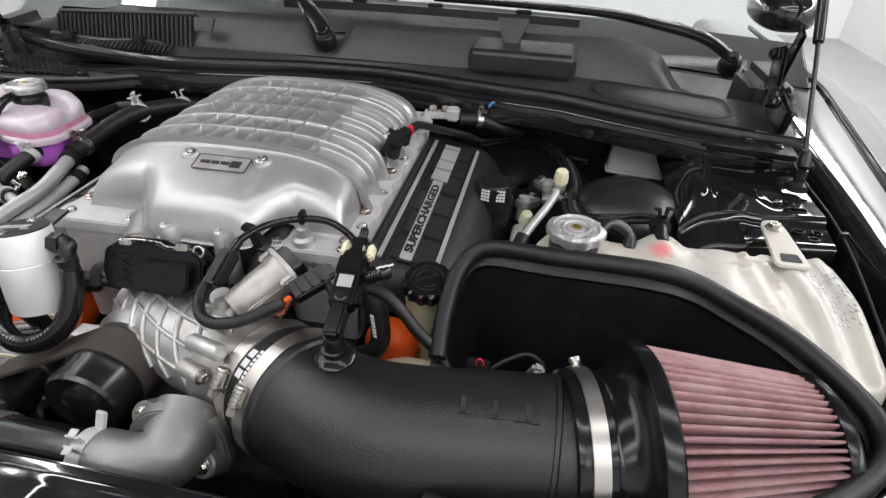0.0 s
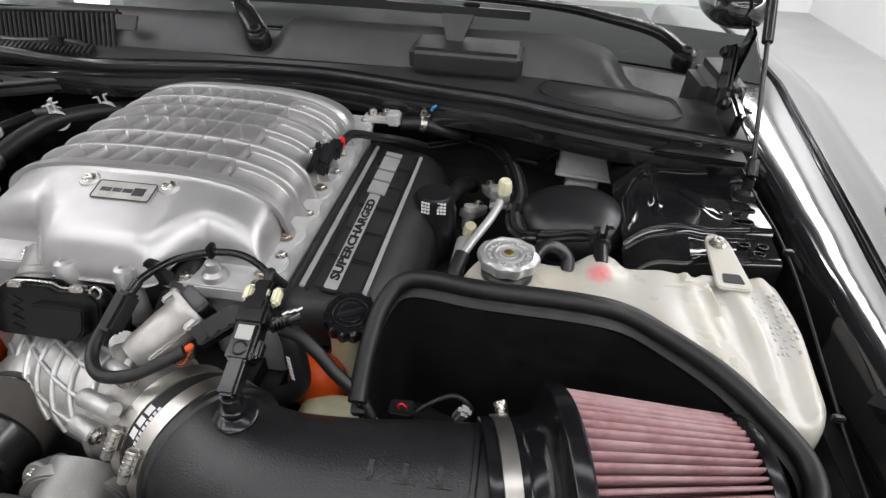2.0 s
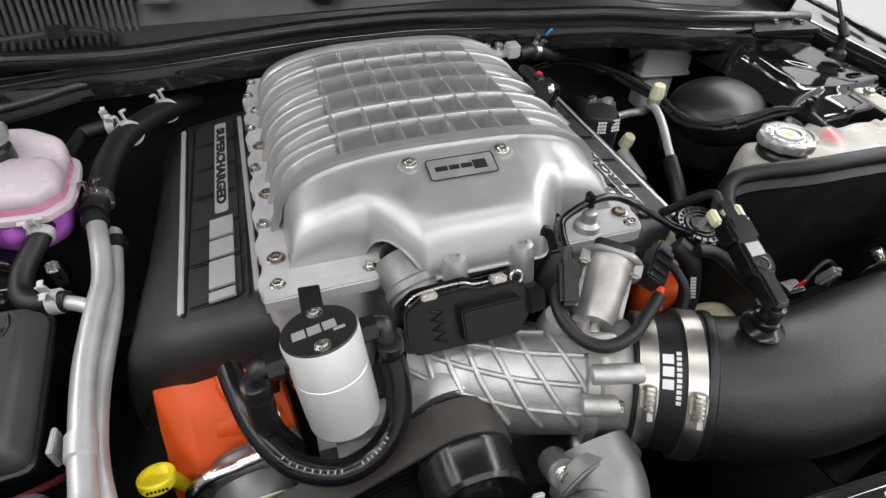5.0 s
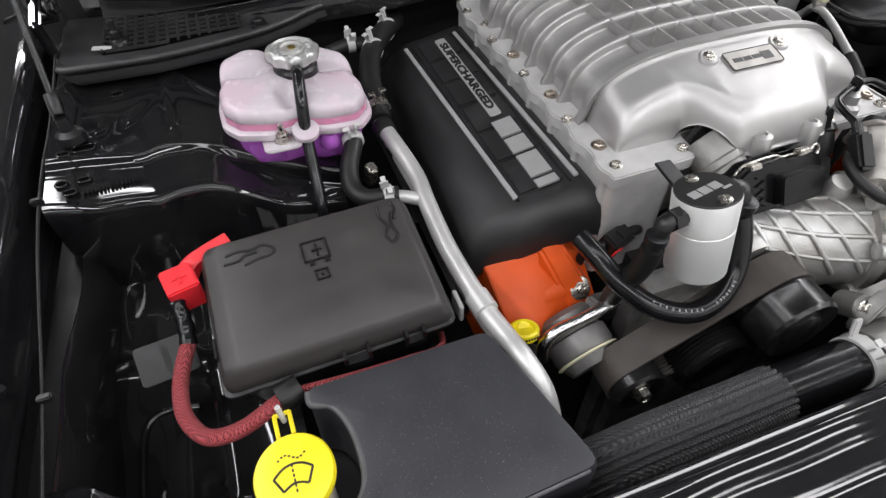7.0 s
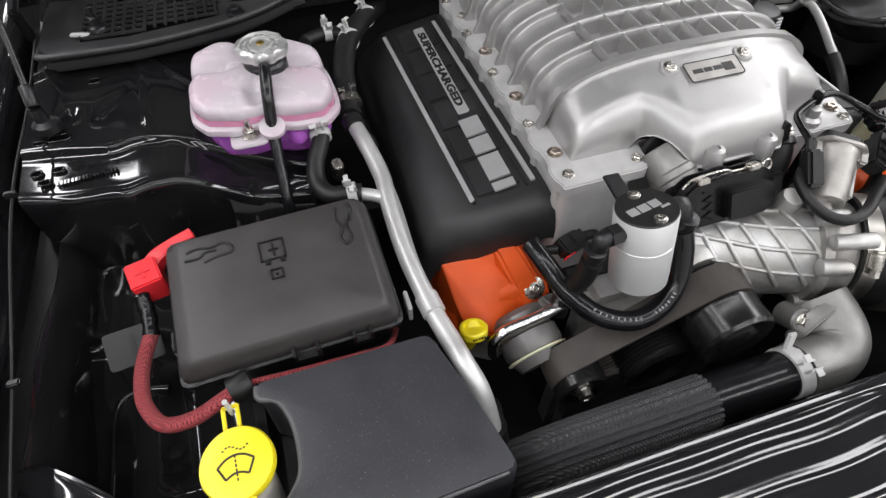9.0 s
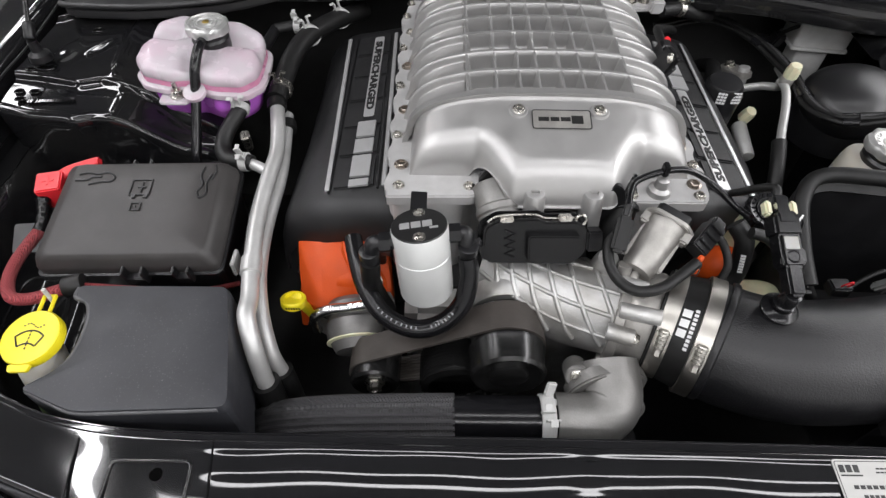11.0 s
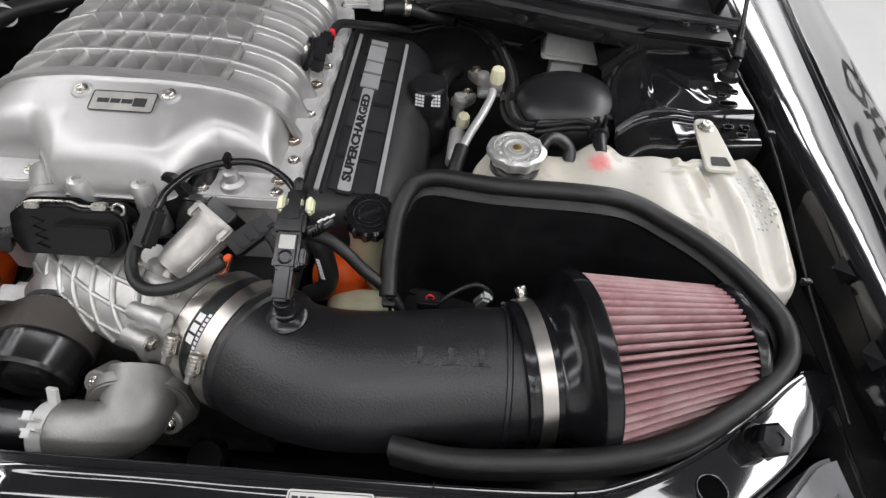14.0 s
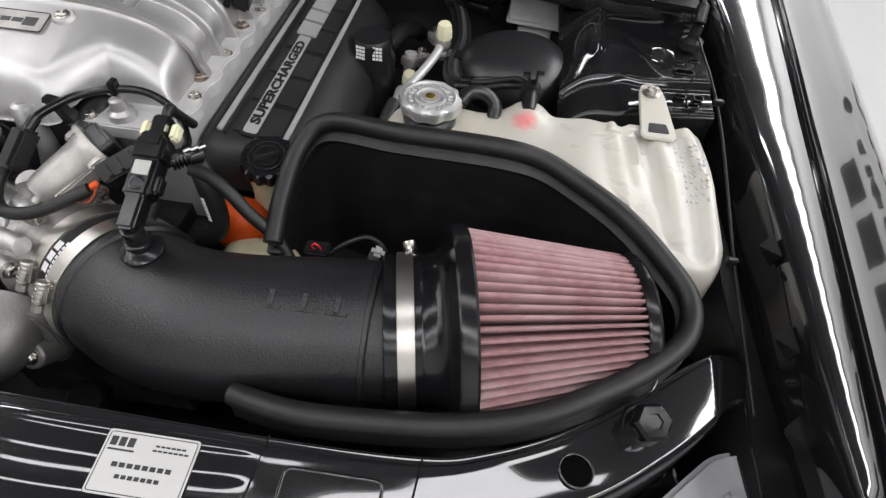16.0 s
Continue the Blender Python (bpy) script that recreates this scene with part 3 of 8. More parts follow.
    for s in (1, -1):
        h = thing("headlamp_housing", (s * 0.62, -0.36, 0.80), "dull grey plastic back of a headlamp unit", "headlamp", "headlamp units")
        pl = rounded([(s * 0.50, -0.350), (s * 0.585, -0.305), (s * 0.640, -0.255), (s * 0.676, -0.245), (s * 0.684, -0.30), (s * 0.672, -0.42), (s * 0.58, -0.47), (s * 0.47, -0.47)], 0.012)
        part("shell", prism(B(), pl, 0.80, 0.905, bev=0.004), GREYPL, h)
        part("ridge", box(B(), (s * 0.668, -0.345, 0.903), (0.016, 0.11, 0.012), 0.004, Euler((0, 0, s * -0.12)).to_matrix()), GREYPL, h)
        part("pad", box(B(), (s * 0.648, -0.300, 0.906), (0.016, 0.034, 0.008), 0.0035, Euler((0, 0, s * -0.2)).to_matrix(), 3), GREYPL, h)
        ring = [Vector((s * 0.585 + 0.045 * math.cos(a), -0.395 + 0.04 * math.sin(a), 0.906)) for a in [2 * math.pi * i / 40 for i in range(40)]]
        part("moulded_ring", sweep(B(), ring, 0.002, closed=True, raw=True), GREYPL, h)
        part("vent_plug", lathe(B(), (s * 0.655, -0.400, 0.904), (0, 0, 1), [(0.016, 0), (0.016, 0.006), (0.013, 0.009), (0.012, 0.005)], 28), SMOOTHPL, h)


slam_details()

# firewall, tray and dark depth of the bay
solid("firewall", box(B(), (0, 0.455, 0.72), (1.34, 0.02, 0.58), 0.004), VOID, "black firewall behind the engine", "car body panel", "structure")
solid("undertray", box(B(), (0, 0.05, 0.50), (1.32, 0.74, 0.02), 0.004), VOID, "dark undertray below the engine", "car body panel", "structure")
solid("radiator", box(B(), (0, -0.33, 0.68), (0.9, 0.03, 0.36), 0.004), VOID, "dark radiator core behind the nose", "radiator", "structure")


def engine_block():
    e = thing("engine_block", (0, 0.10, 0.51), "dark engine block and cylinder heads under the supercharger", "engine")
    part("block", box(B(), (0, 0.11, 0.70), (0.30, 0.46, 0.36), 0.02), VOID, e)
    for s in (1, -1):
        part("cylinder_head", box(B(), (s * 0.22, 0.145, 0.805), (0.15, 0.39, 0.13), 0.015, Euler((0, s * 0.45, 0)).to_matrix()), VOID, e)
    part("timing_cover", box(B(), (-0.03, -0.125, 0.72), (0.26, 0.05, 0.34), 0.015), CASTAL, e, "cast timing cover")
    return e


engine_block()


def front_wheel(side):
    w = thing("front_wheel", (side * 0.79, 0.15, 0.0), "black front wheel under the fender on the workshop floor", "wheel", "front wheels")
    tyre = part("tyre", lathe(B(), (side * 0.67, 0.15, 0.345), (side, 0, 0), [(0.245, 0.0), (0.315, 0.004), (0.338, 0.025), (0.345, 0.06), (0.345, 0.18), (0.338, 0.215), (0.315, 0.236), (0.245, 0.240)], 64), RUBBER, w)
    part("rim", lathe(B(), (side * 0.68, 0.15, 0.345), (side, 0, 0), [(0.05, 0.0), (0.245, 0.002), (0.245, 0.215), (0.225, 0.212), (0.21, 0.19), (0.06, 0.20), (0.05, 0.21)], 48), PULLEYM, w)
    part("suspension_leg", rod(B(), (side * 0.60, 0.16, 0.36), (side * 0.58, 0.17, 0.90), 0.04, 24), VOID, w)
    part("lower_arm", box(B(), (side * 0.40, 0.12, 0.42), (0.56, 0.08, 0.16), 0.02), VOID, w)
    return w


for s in (1, -1):
    front_wheel(s)


# ---- supercharger ----
FZ = 1.0            # top of the flange


RIBS = [0.018, 0.057, 0.095, 0.136, 0.174, 0.208, 0.240]
BARS = [-0.0885, -0.058, -0.0325, -0.012, 0.0135, 0.0355, 0.0577, 0.0885]
LIDX = -0.005       # middle of the lid across the car


def front_edge(x):
    """Plan of the lid's front: two shoulders and a nose that reaches further ahead."""
    return -0.041 - 0.047 * smooth01((0.090 - abs(x - 0.002)) / 0.042)


FRONT = np.array([(x, front_edge(x)) for x in np.linspace(-0.175, 0.165, 341)])


def lift(d, r, p=2.3):
    if d <= 0:
        return 0.0
    if d >= r:
        return 1.0
    return (1 - (1 - d / r) ** p) ** (1 / p)


def arch(x):
    """Two openings in the foot of the front wall."""
    return max(0.0, 0.020 * (1 - ((x + 0.070) / 0.021) ** 2), 0.013 * (1 - ((x - 0.076) / 0.016) ** 2))


def panel_height(x, y, fr):
    """The sloping front panel with its shoulders and nose; fr is the distance from its front edge."""
    side = min(1.0, abs(x - LIDX) / 0.1495)
    top = 0.0585 + 0.27 * y + 0.0035 * smooth01((y - 0.008) / 0.010)
    low = -0.030 * smooth01((0.066 - abs(x - 0.001)) / 0.016)
    body = top * (1 - side ** 2.9) ** (1 / 2.9)
    r = 0.024 + 0.008 * smooth01((0.075 - abs(x)) / 0.04)
    return low + (body - low) * lift(fr, r, 2.3)


def front_panel(bm):
    nx, n0, n1 = 230, 26, 60
    xs = [LIDX + 0.1495 * (u + 0.30 * math.sin(math.pi * u) / math.pi) for u in [-1 + 2 * i / nx for i in range(nx + 1)]]
    grid = []
    for j in range(n0 + n1 + 1):
        pts = []
        for x in xs:
            f = front_edge(x)
            t = 0.034 * (j / n0) ** 2 if j <= n0 else 0.034 + (0.019 - f - 0.034) * (j - n0) / n1
            pts.append((x, f + t))
        q = np.array(pts)
        dist = np.sqrt(((q[:, None, :] - FRONT[None, :, :]) ** 2).sum(2)).min(1)
        hs = np.array([panel_height(x, y, float(fr) if j else 0.0) for (x, y), fr in zip(pts, dist)])
        for _ in range(34):
            hs[1:-1] = 0.25 * hs[:-2] + 0.5 * hs[1:-1] + 0.25 * hs[2:]
        grid.append([bm.verts.new((x, y, FZ + (max(h, arch(x)) if y < -0.02 else h))) for (x, y), h in zip(pts, hs)])
    for j in range(n0 + n1):
        for i in range(nx):
            bm.faces.new((grid[j][i], grid[j][i + 1], grid[j + 1][i + 1], grid[j + 1][i]))


def ribbed_shell(bm):
    """The arched back of the lid: ribs, and a grid of windows sunk between them."""
    p = 2.9
    ys = [0.0115, 0.0122, 0.0135]
    y = 0.0150
    while y < 0.3178:
        ys.append(y)
        near = min(abs(y - r) for r in RIBS)
        y += 0.0007 if near < 0.008 else 0.0022
    ys.append(0.318)
    rows = []
    for y in ys:
        back = lift(0.3185 - y, 0.072, 2.2)
        T = (0.0683 - 0.05 * max(0.0, y - 0.12) ** 1.5) * max(0.03, back)
        H = 0.1560 - 0.030 * (1 - back)
        on = 1.0 if y < RIBS[0] else 0.0
        for k, r in enumerate(RIBS):
            on = max(on, 1 - smooth01((abs(y - r) - (0.0034 if k == 0 else 0.0021)) / 0.0024))
        tail = smooth01((RIBS[-1] + 0.020 - y) / 0.016)
        line = []
        zm = T * (1 - (0.1 / H) ** p) ** (1 / p)
        for k in range(26):
            z = zm * (k / 26) ** 0.8
            line.append((-H * (1 - (z / T) ** p) ** (1 / p), z))
        right = [(-x, z) for x, z in reversed(line)]
        mid = [(x, T * (1 - (abs(x) / H) ** p) ** (1 / p)) for x in [-0.0985 + 0.197 * k / 230 for k in range(231)]]
        line = line + mid + right
        row = []
        for x, z in line:
            gx, gz = math.copysign((abs(x) / H) ** (p - 1) / H, x), (z / T) ** (p - 1) / T
            n = math.hypot(gx, gz)
            o = on
            if abs(x) < 0.0915 and RIBS[0] < y < RIBS[-1]:
                for b in BARS:
                    o = max(o, 0.96 * (1 - smooth01((abs(x - b) - 0.0013) / 0.0020)))
            deep = 0.0092 + 0.0108 * smooth01((0.0935 - abs(x)) / 0.006) * (y < RIBS[-1])
            d = deep * (1 - o) * tail
            flare = 0.0045 * on * smooth01((0.016 - z) / 0.016) * (y < 0.26)
            row.append(bm.verts.new((LIDX + x - d * gx / n + math.copysign(flare, x), y, FZ + max(0.0, z - d * gz / n))))
        rows.append(row)
    m = len(rows[0])
    for a, b in zip(rows[:-1], rows[1:]):
        for i in range(m - 1):
            bm.faces.new((a[i], a[i + 1], b[i + 1], b[i]))
    lip = [bm.verts.new((LIDX + (v.co.x - LIDX) * 0.955, v.co.y + 0.0030, FZ + (v.co.z - FZ) * 0.86)) for v in rows[0]]
    for i in range(m - 1):
        bm.faces.new((lip[i], lip[i + 1], rows[0][i + 1], rows[0][i]))


def lid_mesh():
    bm = B()
    front_panel(bm)
    ribbed_shell(bm)
    bmesh.ops.recalc_face_normals(bm, faces=bm.faces)
    return bm


def supercharger():
    s = thing("supercharger", (0, 0.12, 0.86), "satin silver ribbed supercharger housing on the engine", "supercharger")
    part("lid", lid_mesh(), LIDAL, s, "satin silver ribbed cast lid", angle=70)
    out = [(-0.178, -0.074), (-0.086, -0.072), (-0.080, -0.062), (-0.078, -0.034), (-0.048, -0.034), (-0.040, -0.058), (0.045, -0.058), (0.058, -0.036), (0.072, -0.036), (0.070, -0.066), (0.074, -0.077), (0.156, -0.077), (0.162, -0.06)]
    right = []
    left = []
    for k in range(8):
        y = -0.032 + 0.048 * k
        right += [(0.1610, y - 0.015), (0.1655, y - 0.007), (0.1655, y + 0.007), (0.1610, y + 0.015)]
        left += [(-0.1765, y + 0.015 - 0.02), (-0.1805, y + 0.007 - 0.02), (-0.1805, y - 0.007 - 0.02), (-0.1765, y - 0.015 - 0.02)][::-1]
    poly = out + right + [(0.160, 0.345), (-0.17, 0.345)] + [p for p in reversed(left)]
    fl = prism(B(), rounded(poly, 0.006, 2), FZ - 0.014, FZ, bev=0.0015)
    flange = part("flange", fl, FLANGEAL, s)
    case = prism(B(), rounded([(-0.173, -0.070), (-0.100, -0.070), (-0.086, -0.030), (0.06, -0.020), (0.078, -0.048), (0.150, -0.048), (0.155, -0.04), (0.157, 0.335), (-0.172, 0.335)], 0.010, 3), 0.86, FZ - 0.013, bev=0.002)
    part("lower_case", case, FLANGEAL, s, "grey cast lower case")
    for k in range(7):
        y = -0.055 + 0.052 * k
        part("bolt_column", rod(B(), (-0.1705, y, 0.87), (-0.1705, y, FZ - 0.013), 0.0065, 16), FLANGEAL, s)
    bosses = [(-0.026, -0.083), (0.033, -0.083)]
    for bx, by in bosses:
        b = part("nose_boss", lathe(B(), (bx, by - 0.004, 0.962), (0, 0.08, 1), [(0.0135, 0), (0.0115, 0.034), (0.0108, 0.050), (0.0092, 0.0545), (0.0060, 0.0560), (0.0044, 0.0562), (0.0040, 0.0535)], 24), LIDAL, s)
    mouth = plane_pose((0, -0.067, 0), (1, 0, 0), (0, 0, 1))
    arch_back = plane_pose((0, -0.046, 0), (1, 0, 0), (0, 0, 1))
    # dark plate inside the arch draws the shade of the opening
    part("arch_shade", prism(B(), rounded([(-0.092, 0.970), (-0.077, 1.010), (-0.063, 1.029), (-0.052, 1.033), (-0.045, 1.028), (-0.043, 1.015), (-0.043, 0.970)], 0.003), 0, 0.006, arch_back, 0.001), VOID, s, "dark plate for the shade in the arched opening")
    part("black_shield", prism(B(), rounded([(0.040, 1.008), (0.054, 1.026), (0.063, 1.020), (0.068, 1.005), (0.080, 0.985), (0.078, 0.935), (0.036, 0.945)], 0.004), 0, 0.013, mouth, 0.001), SMOOTHPL, s, "black plastic shield beside the nose")
    part("nose_core", box(B(), (0.001, -0.060, 0.962), (0.085, 0.060, 0.050), 0.012), CASTAL, s)
    # flange bolts down both sides and across the front
    sp = [(-0.165, -0.057), (-0.091, -0.057), (-0.164, -0.025), (-0.171, 0.025), (-0.165, 0.072), (-0.173, 0.122), (-0.166, 0.165), (-0.174, 0.209), (-0.166, 0.250), (-0.173, 0.294), (-0.168, 0.332),
          (0.079, -0.067), (0.149, -0.067), (0.148, -0.050), (0.155, -0.019), (0.148, 0.011), (0.155, 0.060), (0.150, 0.118), (0.156, 0.160), (0.150, 0.208), (0.154, 0.265), (0.150, 0.325)]
    for i, (x, y) in enumerate(sp):
        big = i in (2, 4, 6, 13, 15, 17)
        hexbolt(flange, (x, y, FZ), (0, 0, 1), 0.0058 if big else 0.0046, 0.0042, BRONZEST if big else STEEL)
    # badge plate and its two screws
    bp = plane_pose((0.002, -0.0150, FZ + 0.0553), (1, 0, 0), (0, 0.965, 0.262))
    badge = part("badge_plate", prism(B(), rounded([(-0.030, -0.0115), (0.030, -0.0115), (0.030, 0.0115), (-0.030, 0.0115)], 0.003), -0.002, 0.0007, bp, 0.0004), MACHAL, s, "small engraved badge plate")
    part("badge_outline", sweep(B(), [bp @ Vector((x, y, 0.0006)) for x, y in rounded([(-0.030, -0.0115), (0.030, -0.0115), (0.030, 0.0115), (-0.030, 0.0115)], 0.003)], 0.0006, closed=True, raw=True), DARKPR, badge)
    bars(badge, [(-0.024, -0.0025, 0.011, 0.005), (-0.0115, -0.0025, 0.009, 0.005), (-0.001, -0.0025, 0.010, 0.005), (0.010, -0.0055, 0.012, 0.010)], bp @ Matrix.Translation((0, 0, 0.0006)), DARKPR, 0.0004, "badge_mark")
    for sx in (-0.0415, 0.0425):
        b = part("screw_boss", lathe(B(), (sx, -0.002, FZ + 0.0525), (0, -0.26, 1), [(0.0125, 0), (0.0100, 0.0055), (0.0090, 0.0070), (0.004, 0.0070)], 24), LIDAL, s)
        hexbolt(b, (sx, -0.0038, FZ + 0.0592), (0, -0.26, 1), 0.0048, 0.0030, STEEL)
    return s


supercharger()


# ---- coil covers ----
def coil_cover(side):
    """Black cover with two silver stripes; the word runs away from the camera on one side and towards it on the other."""
    c = thing("coil_cover", (side * 0.23, 0.12, 0.86), "black grained plastic coil cover with silver stripes and lettering", "engine cover", "coil covers")
    sh = -0.0105 if side > 0 else 0.0005
    prof = [(0.167, 0.930), (0.168, 0.962), (0.173, 0.970), (0.179, 0.9712), (0.190, 0.9690), (0.225, 0.9625), (0.247, 0.9590), (0.258, 0.9560), (0.270, 0.949), (0.284, 0.936), (0.296, 0.918), (0.302, 0.898), (0.303, 0.86)]
    rows = []
    for y, k in ((-0.060, 0.050), (-0.0600, 0.034), (-0.0585, 0.024), (-0.055, 0.014), (-0.050, 0.007), (-0.044, 0.0025), (-0.036, 0.0), (0.05, 0.0), (0.1, 0.0), (0.22, 0.0), (0.315, 0.0), (0.325, 0.004), (0.335, 0.02), (0.338, 0.05)):
        row = []
        for x, z in prof:
            wide = 1.0 if side < 0 else (0.55 if y < 0.0 else 0.85)
            px = x if x < 0.250 else 0.250 + (x - 0.250) * wide
            fwd = 0.016 * smooth01((0.235 - px) / 0.06) if y < -0.04 else 0.0        # the lip sweeps back towards the wing
            px += (0.010 * smooth01((0.16 - y) / 0.2) if side < 0 and x > 0.26 else 0.0)
            row.append(Vector((side * (px + sh), y + (0.010 if side > 0 else 0.0) * (y < -0.03) - fwd * 0.4 + 0.012 * smooth01((px - 0.25) / 0.05) * (y < -0.03), max(z - k, 0.84))))
        rows.append(row)
    part("shell", sheet(B(), rows, 0.003), COVERPL, c, angle=50)
    tilt = Euler((0, side * 0.17, 0)).to_matrix()
    lean = 0.030 if side < 0 else 0.010
    for sx, z, turn in ((0.1855 if side > 0 else 0.1868, 0.9712, 0.0 if side > 0 else 0.016), (0.2490 if side > 0 else 0.2545, 0.9600, -side * lean)):
        part("stripe", box(B(), (side * (sx + sh), 0.136, z), (0.0052, 0.328, 0.0034), 0.0006, tilt @ Euler((0, 0, turn)).to_matrix()), SILVERPR, c, "silver stripe")
    for k in range(6):
        part("panel_step", box(B(), (side * (0.2195 + sh), 0.000 + 0.055 * k, 0.9640), (0.050, 0.0510, 0.0050), 0.0020, tilt @ Euler((0.012 * (-1) ** k, 0, 0)).to_matrix()), COVERPL, c)
    for sx in (0.1915, 0.2480):
        part("field_rim", box(B(), (side * (sx + sh), 0.134, 0.9695 if sx < 0.2 else 0.9600), (0.0030, 0.330, 0.0036), 0.0010, tilt), COVERPL, c)
    up = Vector((side * 0.17, 0, 1)).normalized()
    u = Vector((0, side, 0))
    v = up.cross(u)

    def at(y):
        return plane_pose(Vector((side * (0.2135 + sh), y, 0.9678)), u, v)
    mid = 0.072 if side > 0 else 0.197
    part("plate_bed", prism(B(), rounded([(-0.100, -0.0088), (0.100, -0.0088), (0.100, 0.0088), (-0.100, 0.0088)], 0.004), -0.003, 0.0002, at(mid), 0.0006), COVERPL, c)
    plate = part("word_plate", prism(B(), rounded([(-0.096, -0.0071), (0.096, -0.0071), (0.096, 0.0071), (-0.096, 0.0071)], 0.0035), -0.001, 0.0010, at(mid), 0.0003), SILVERPR, c, "silver plate with black lettering")
    letters(plate, "SUPERCHARGED", 0.0132, at(mid) @ Matrix.Translation((0, -0.0002, 0.0011)) @ Matrix.Diagonal((1.64, 1.0, 1, 1)), DARKPR, bold=0.00055, space=1.02)
    # the engine family's name as plain raised blocks
    q = at(0.229 if side > 0 else 0.031)
    x0 = -0.0585
    for w in (0.0290, 0.0250, 0.0360, 0.0110):
        bars(c, [(x0, -0.0115, w, 0.023)], q, SILVERPR, 0.0024, "name_block", "silver raised name block")
        x0 += w + 0.0052
    return c


for s in (1, -1):
    coil_cover(s)


# ---- air intake ----
TUBE = [(0.149, -0.189, 0.920), (0.170, -0.2025, 0.923), (0.196, -0.2130, 0.926), (0.232, -0.2190, 0.9285), (0.28, -0.2175, 0.930), (0.33, -0.2115, 0.931), (0.384, -0.2065, 0.931)]


def intake_tube():
    t = thing("intake_tube", (0.27, -0.2, 0.86), "satin black curved plastic air intake tube", "air intake")
    tb = part("tube", sweep(B(), TUBE, 0.0595, 10), TUBEPL, t, angle=50)
    a0 = Vector((0.85, -0.52, 0.09)).normalized()
    part("end_bead", lathe(B(), Vector(TUBE[0]) + a0 * 0.004, a0, [(0.0590, 0), (0.0622, 0.001), (0.0628, 0.004), (0.0622, 0.007), (0.0595, 0.009)], 64), TUBEPL, t)
    part("end_bead", lathe(B(), (0.366, -0.2075, 0.9303), (1, 0, 0), [(0.0590, 0), (0.0618, 0.001), (0.0618, 0.004), (0.0595, 0.006)], 64), TUBEPL, t)
    # the maker's moulded mark as plain raised bars
    m = plane_pose((0.322, -0.226, 0.9882), (1, 0.03, 0), (0, 0.93, 0.28))
    for k in range(3):
        bars(tb, [(-0.032 + 0.024 * k, -0.007, 0.016, 0.0028), (-0.026 + 0.024 * k, -0.007, 0.0040, 0.014)], m, TUBEPL, 0.0012, "moulded_mark")
    return t


intake_tube()


def air_filter():
    f = thing("air_filter", (0.50, -0.20, 0.85), "conical air filter with red pleated cotton and black rubber ends", "air filter")
    ax = Vector((1, 0.19, 0.02)).normalized()
    o = Vector((0.376, -0.207, 0.9335))
    band = part("hose_clamp", lathe(B(), o + ax * 0.010, ax, [(0.0628, 0), (0.0646, 0.0004), (0.0646, 0.0126), (0.0628, 0.013)], 64), BANDST, f, "bright worm-drive hose clamp")
    part("clamp_screw", rod(B(), (0.3865, -0.146, 0.961), (0.3825, -0.137, 0.969), 0.0055, 10, 0.001), STEEL, band)
    part("boot", lathe(B(), o, ax, [(0.0605, 0.0), (0.0632, 0.001), (0.0636, 0.003), (0.063, 0.006), (0.063, 0.026), (0.0636, 0.028), (0.0625, 0.031), (0.0640, 0.040), (0.0700, 0.047), (0.0800, 0.051), (0.0855, 0.0525), (0.0868, 0.0545), (0.0870, 0.0640), (0.0855, 0.0660), (0.070, 0.0662)], 72), GLOSSRUB, f, "glossy black rubber boot")
    m = axis_turn(ax)
    n = 62
    rings = []
    for h, r in ((0.062, 0.0838), (0.09, 0.0786), (0.13, 0.0710), (0.17, 0.0634), (0.197, 0.0585)):
        ring = []
        for i in range(n * 6):
            a = 2 * math.pi * (i // 6 + (0.0, 0.16, 0.30, 0.40, 0.72, 0.84)[i % 6]) / n
            k = (0.0, -0.0005, -0.0025, -0.034, -0.034, -0.0025)[i % 6]
            rr = r + k * (0.7 + 0.3 * r / 0.084) + 0.0006 * math.sin(i * 12.9898)
            ring.append(o + m @ Vector((rr * math.cos(a), rr * math.sin(a), h)))
        rings.append(ring)
    part("pleats", loft(B(), rings), MEDIA, f, "dusty red pleated cotton media", angle=60)
    part("end_cap", lathe(B(), o, ax, [(0.05, 0.192), (0.0600, 0.1925), (0.0612, 0.1945), (0.0612, 0.2005), (0.0590, 0.2035), (0.03, 0.2045)], 64), GLOSSRUB, f)
    return f


air_filter()

TRIM = [(0.262, -0.140, 0.945), (0.261, -0.10, 0.965), (0.268, -0.055, 0.988), (0.292, -0.037, 1.004), (0.36, -0.058, 1.018), (0.445, -0.063, 1.020), (0.485, -0.062, 1.012), (0.518, -0.074, 1.003), (0.557, -0.103, 0.997),
        (0.587, -0.135, 0.988), (0.608, -0.165, 0.978), (0.604, -0.197, 0.972), (0.577, -0.225, 0.968), (0.54, -0.250, 0.967), (0.495, -0.273, 0.963), (0.44, -0.285, 0.955), (0.365, -0.290, 0.950), (0.32, -0.289, 0.947), (0.280, -0.281, 0.944)]


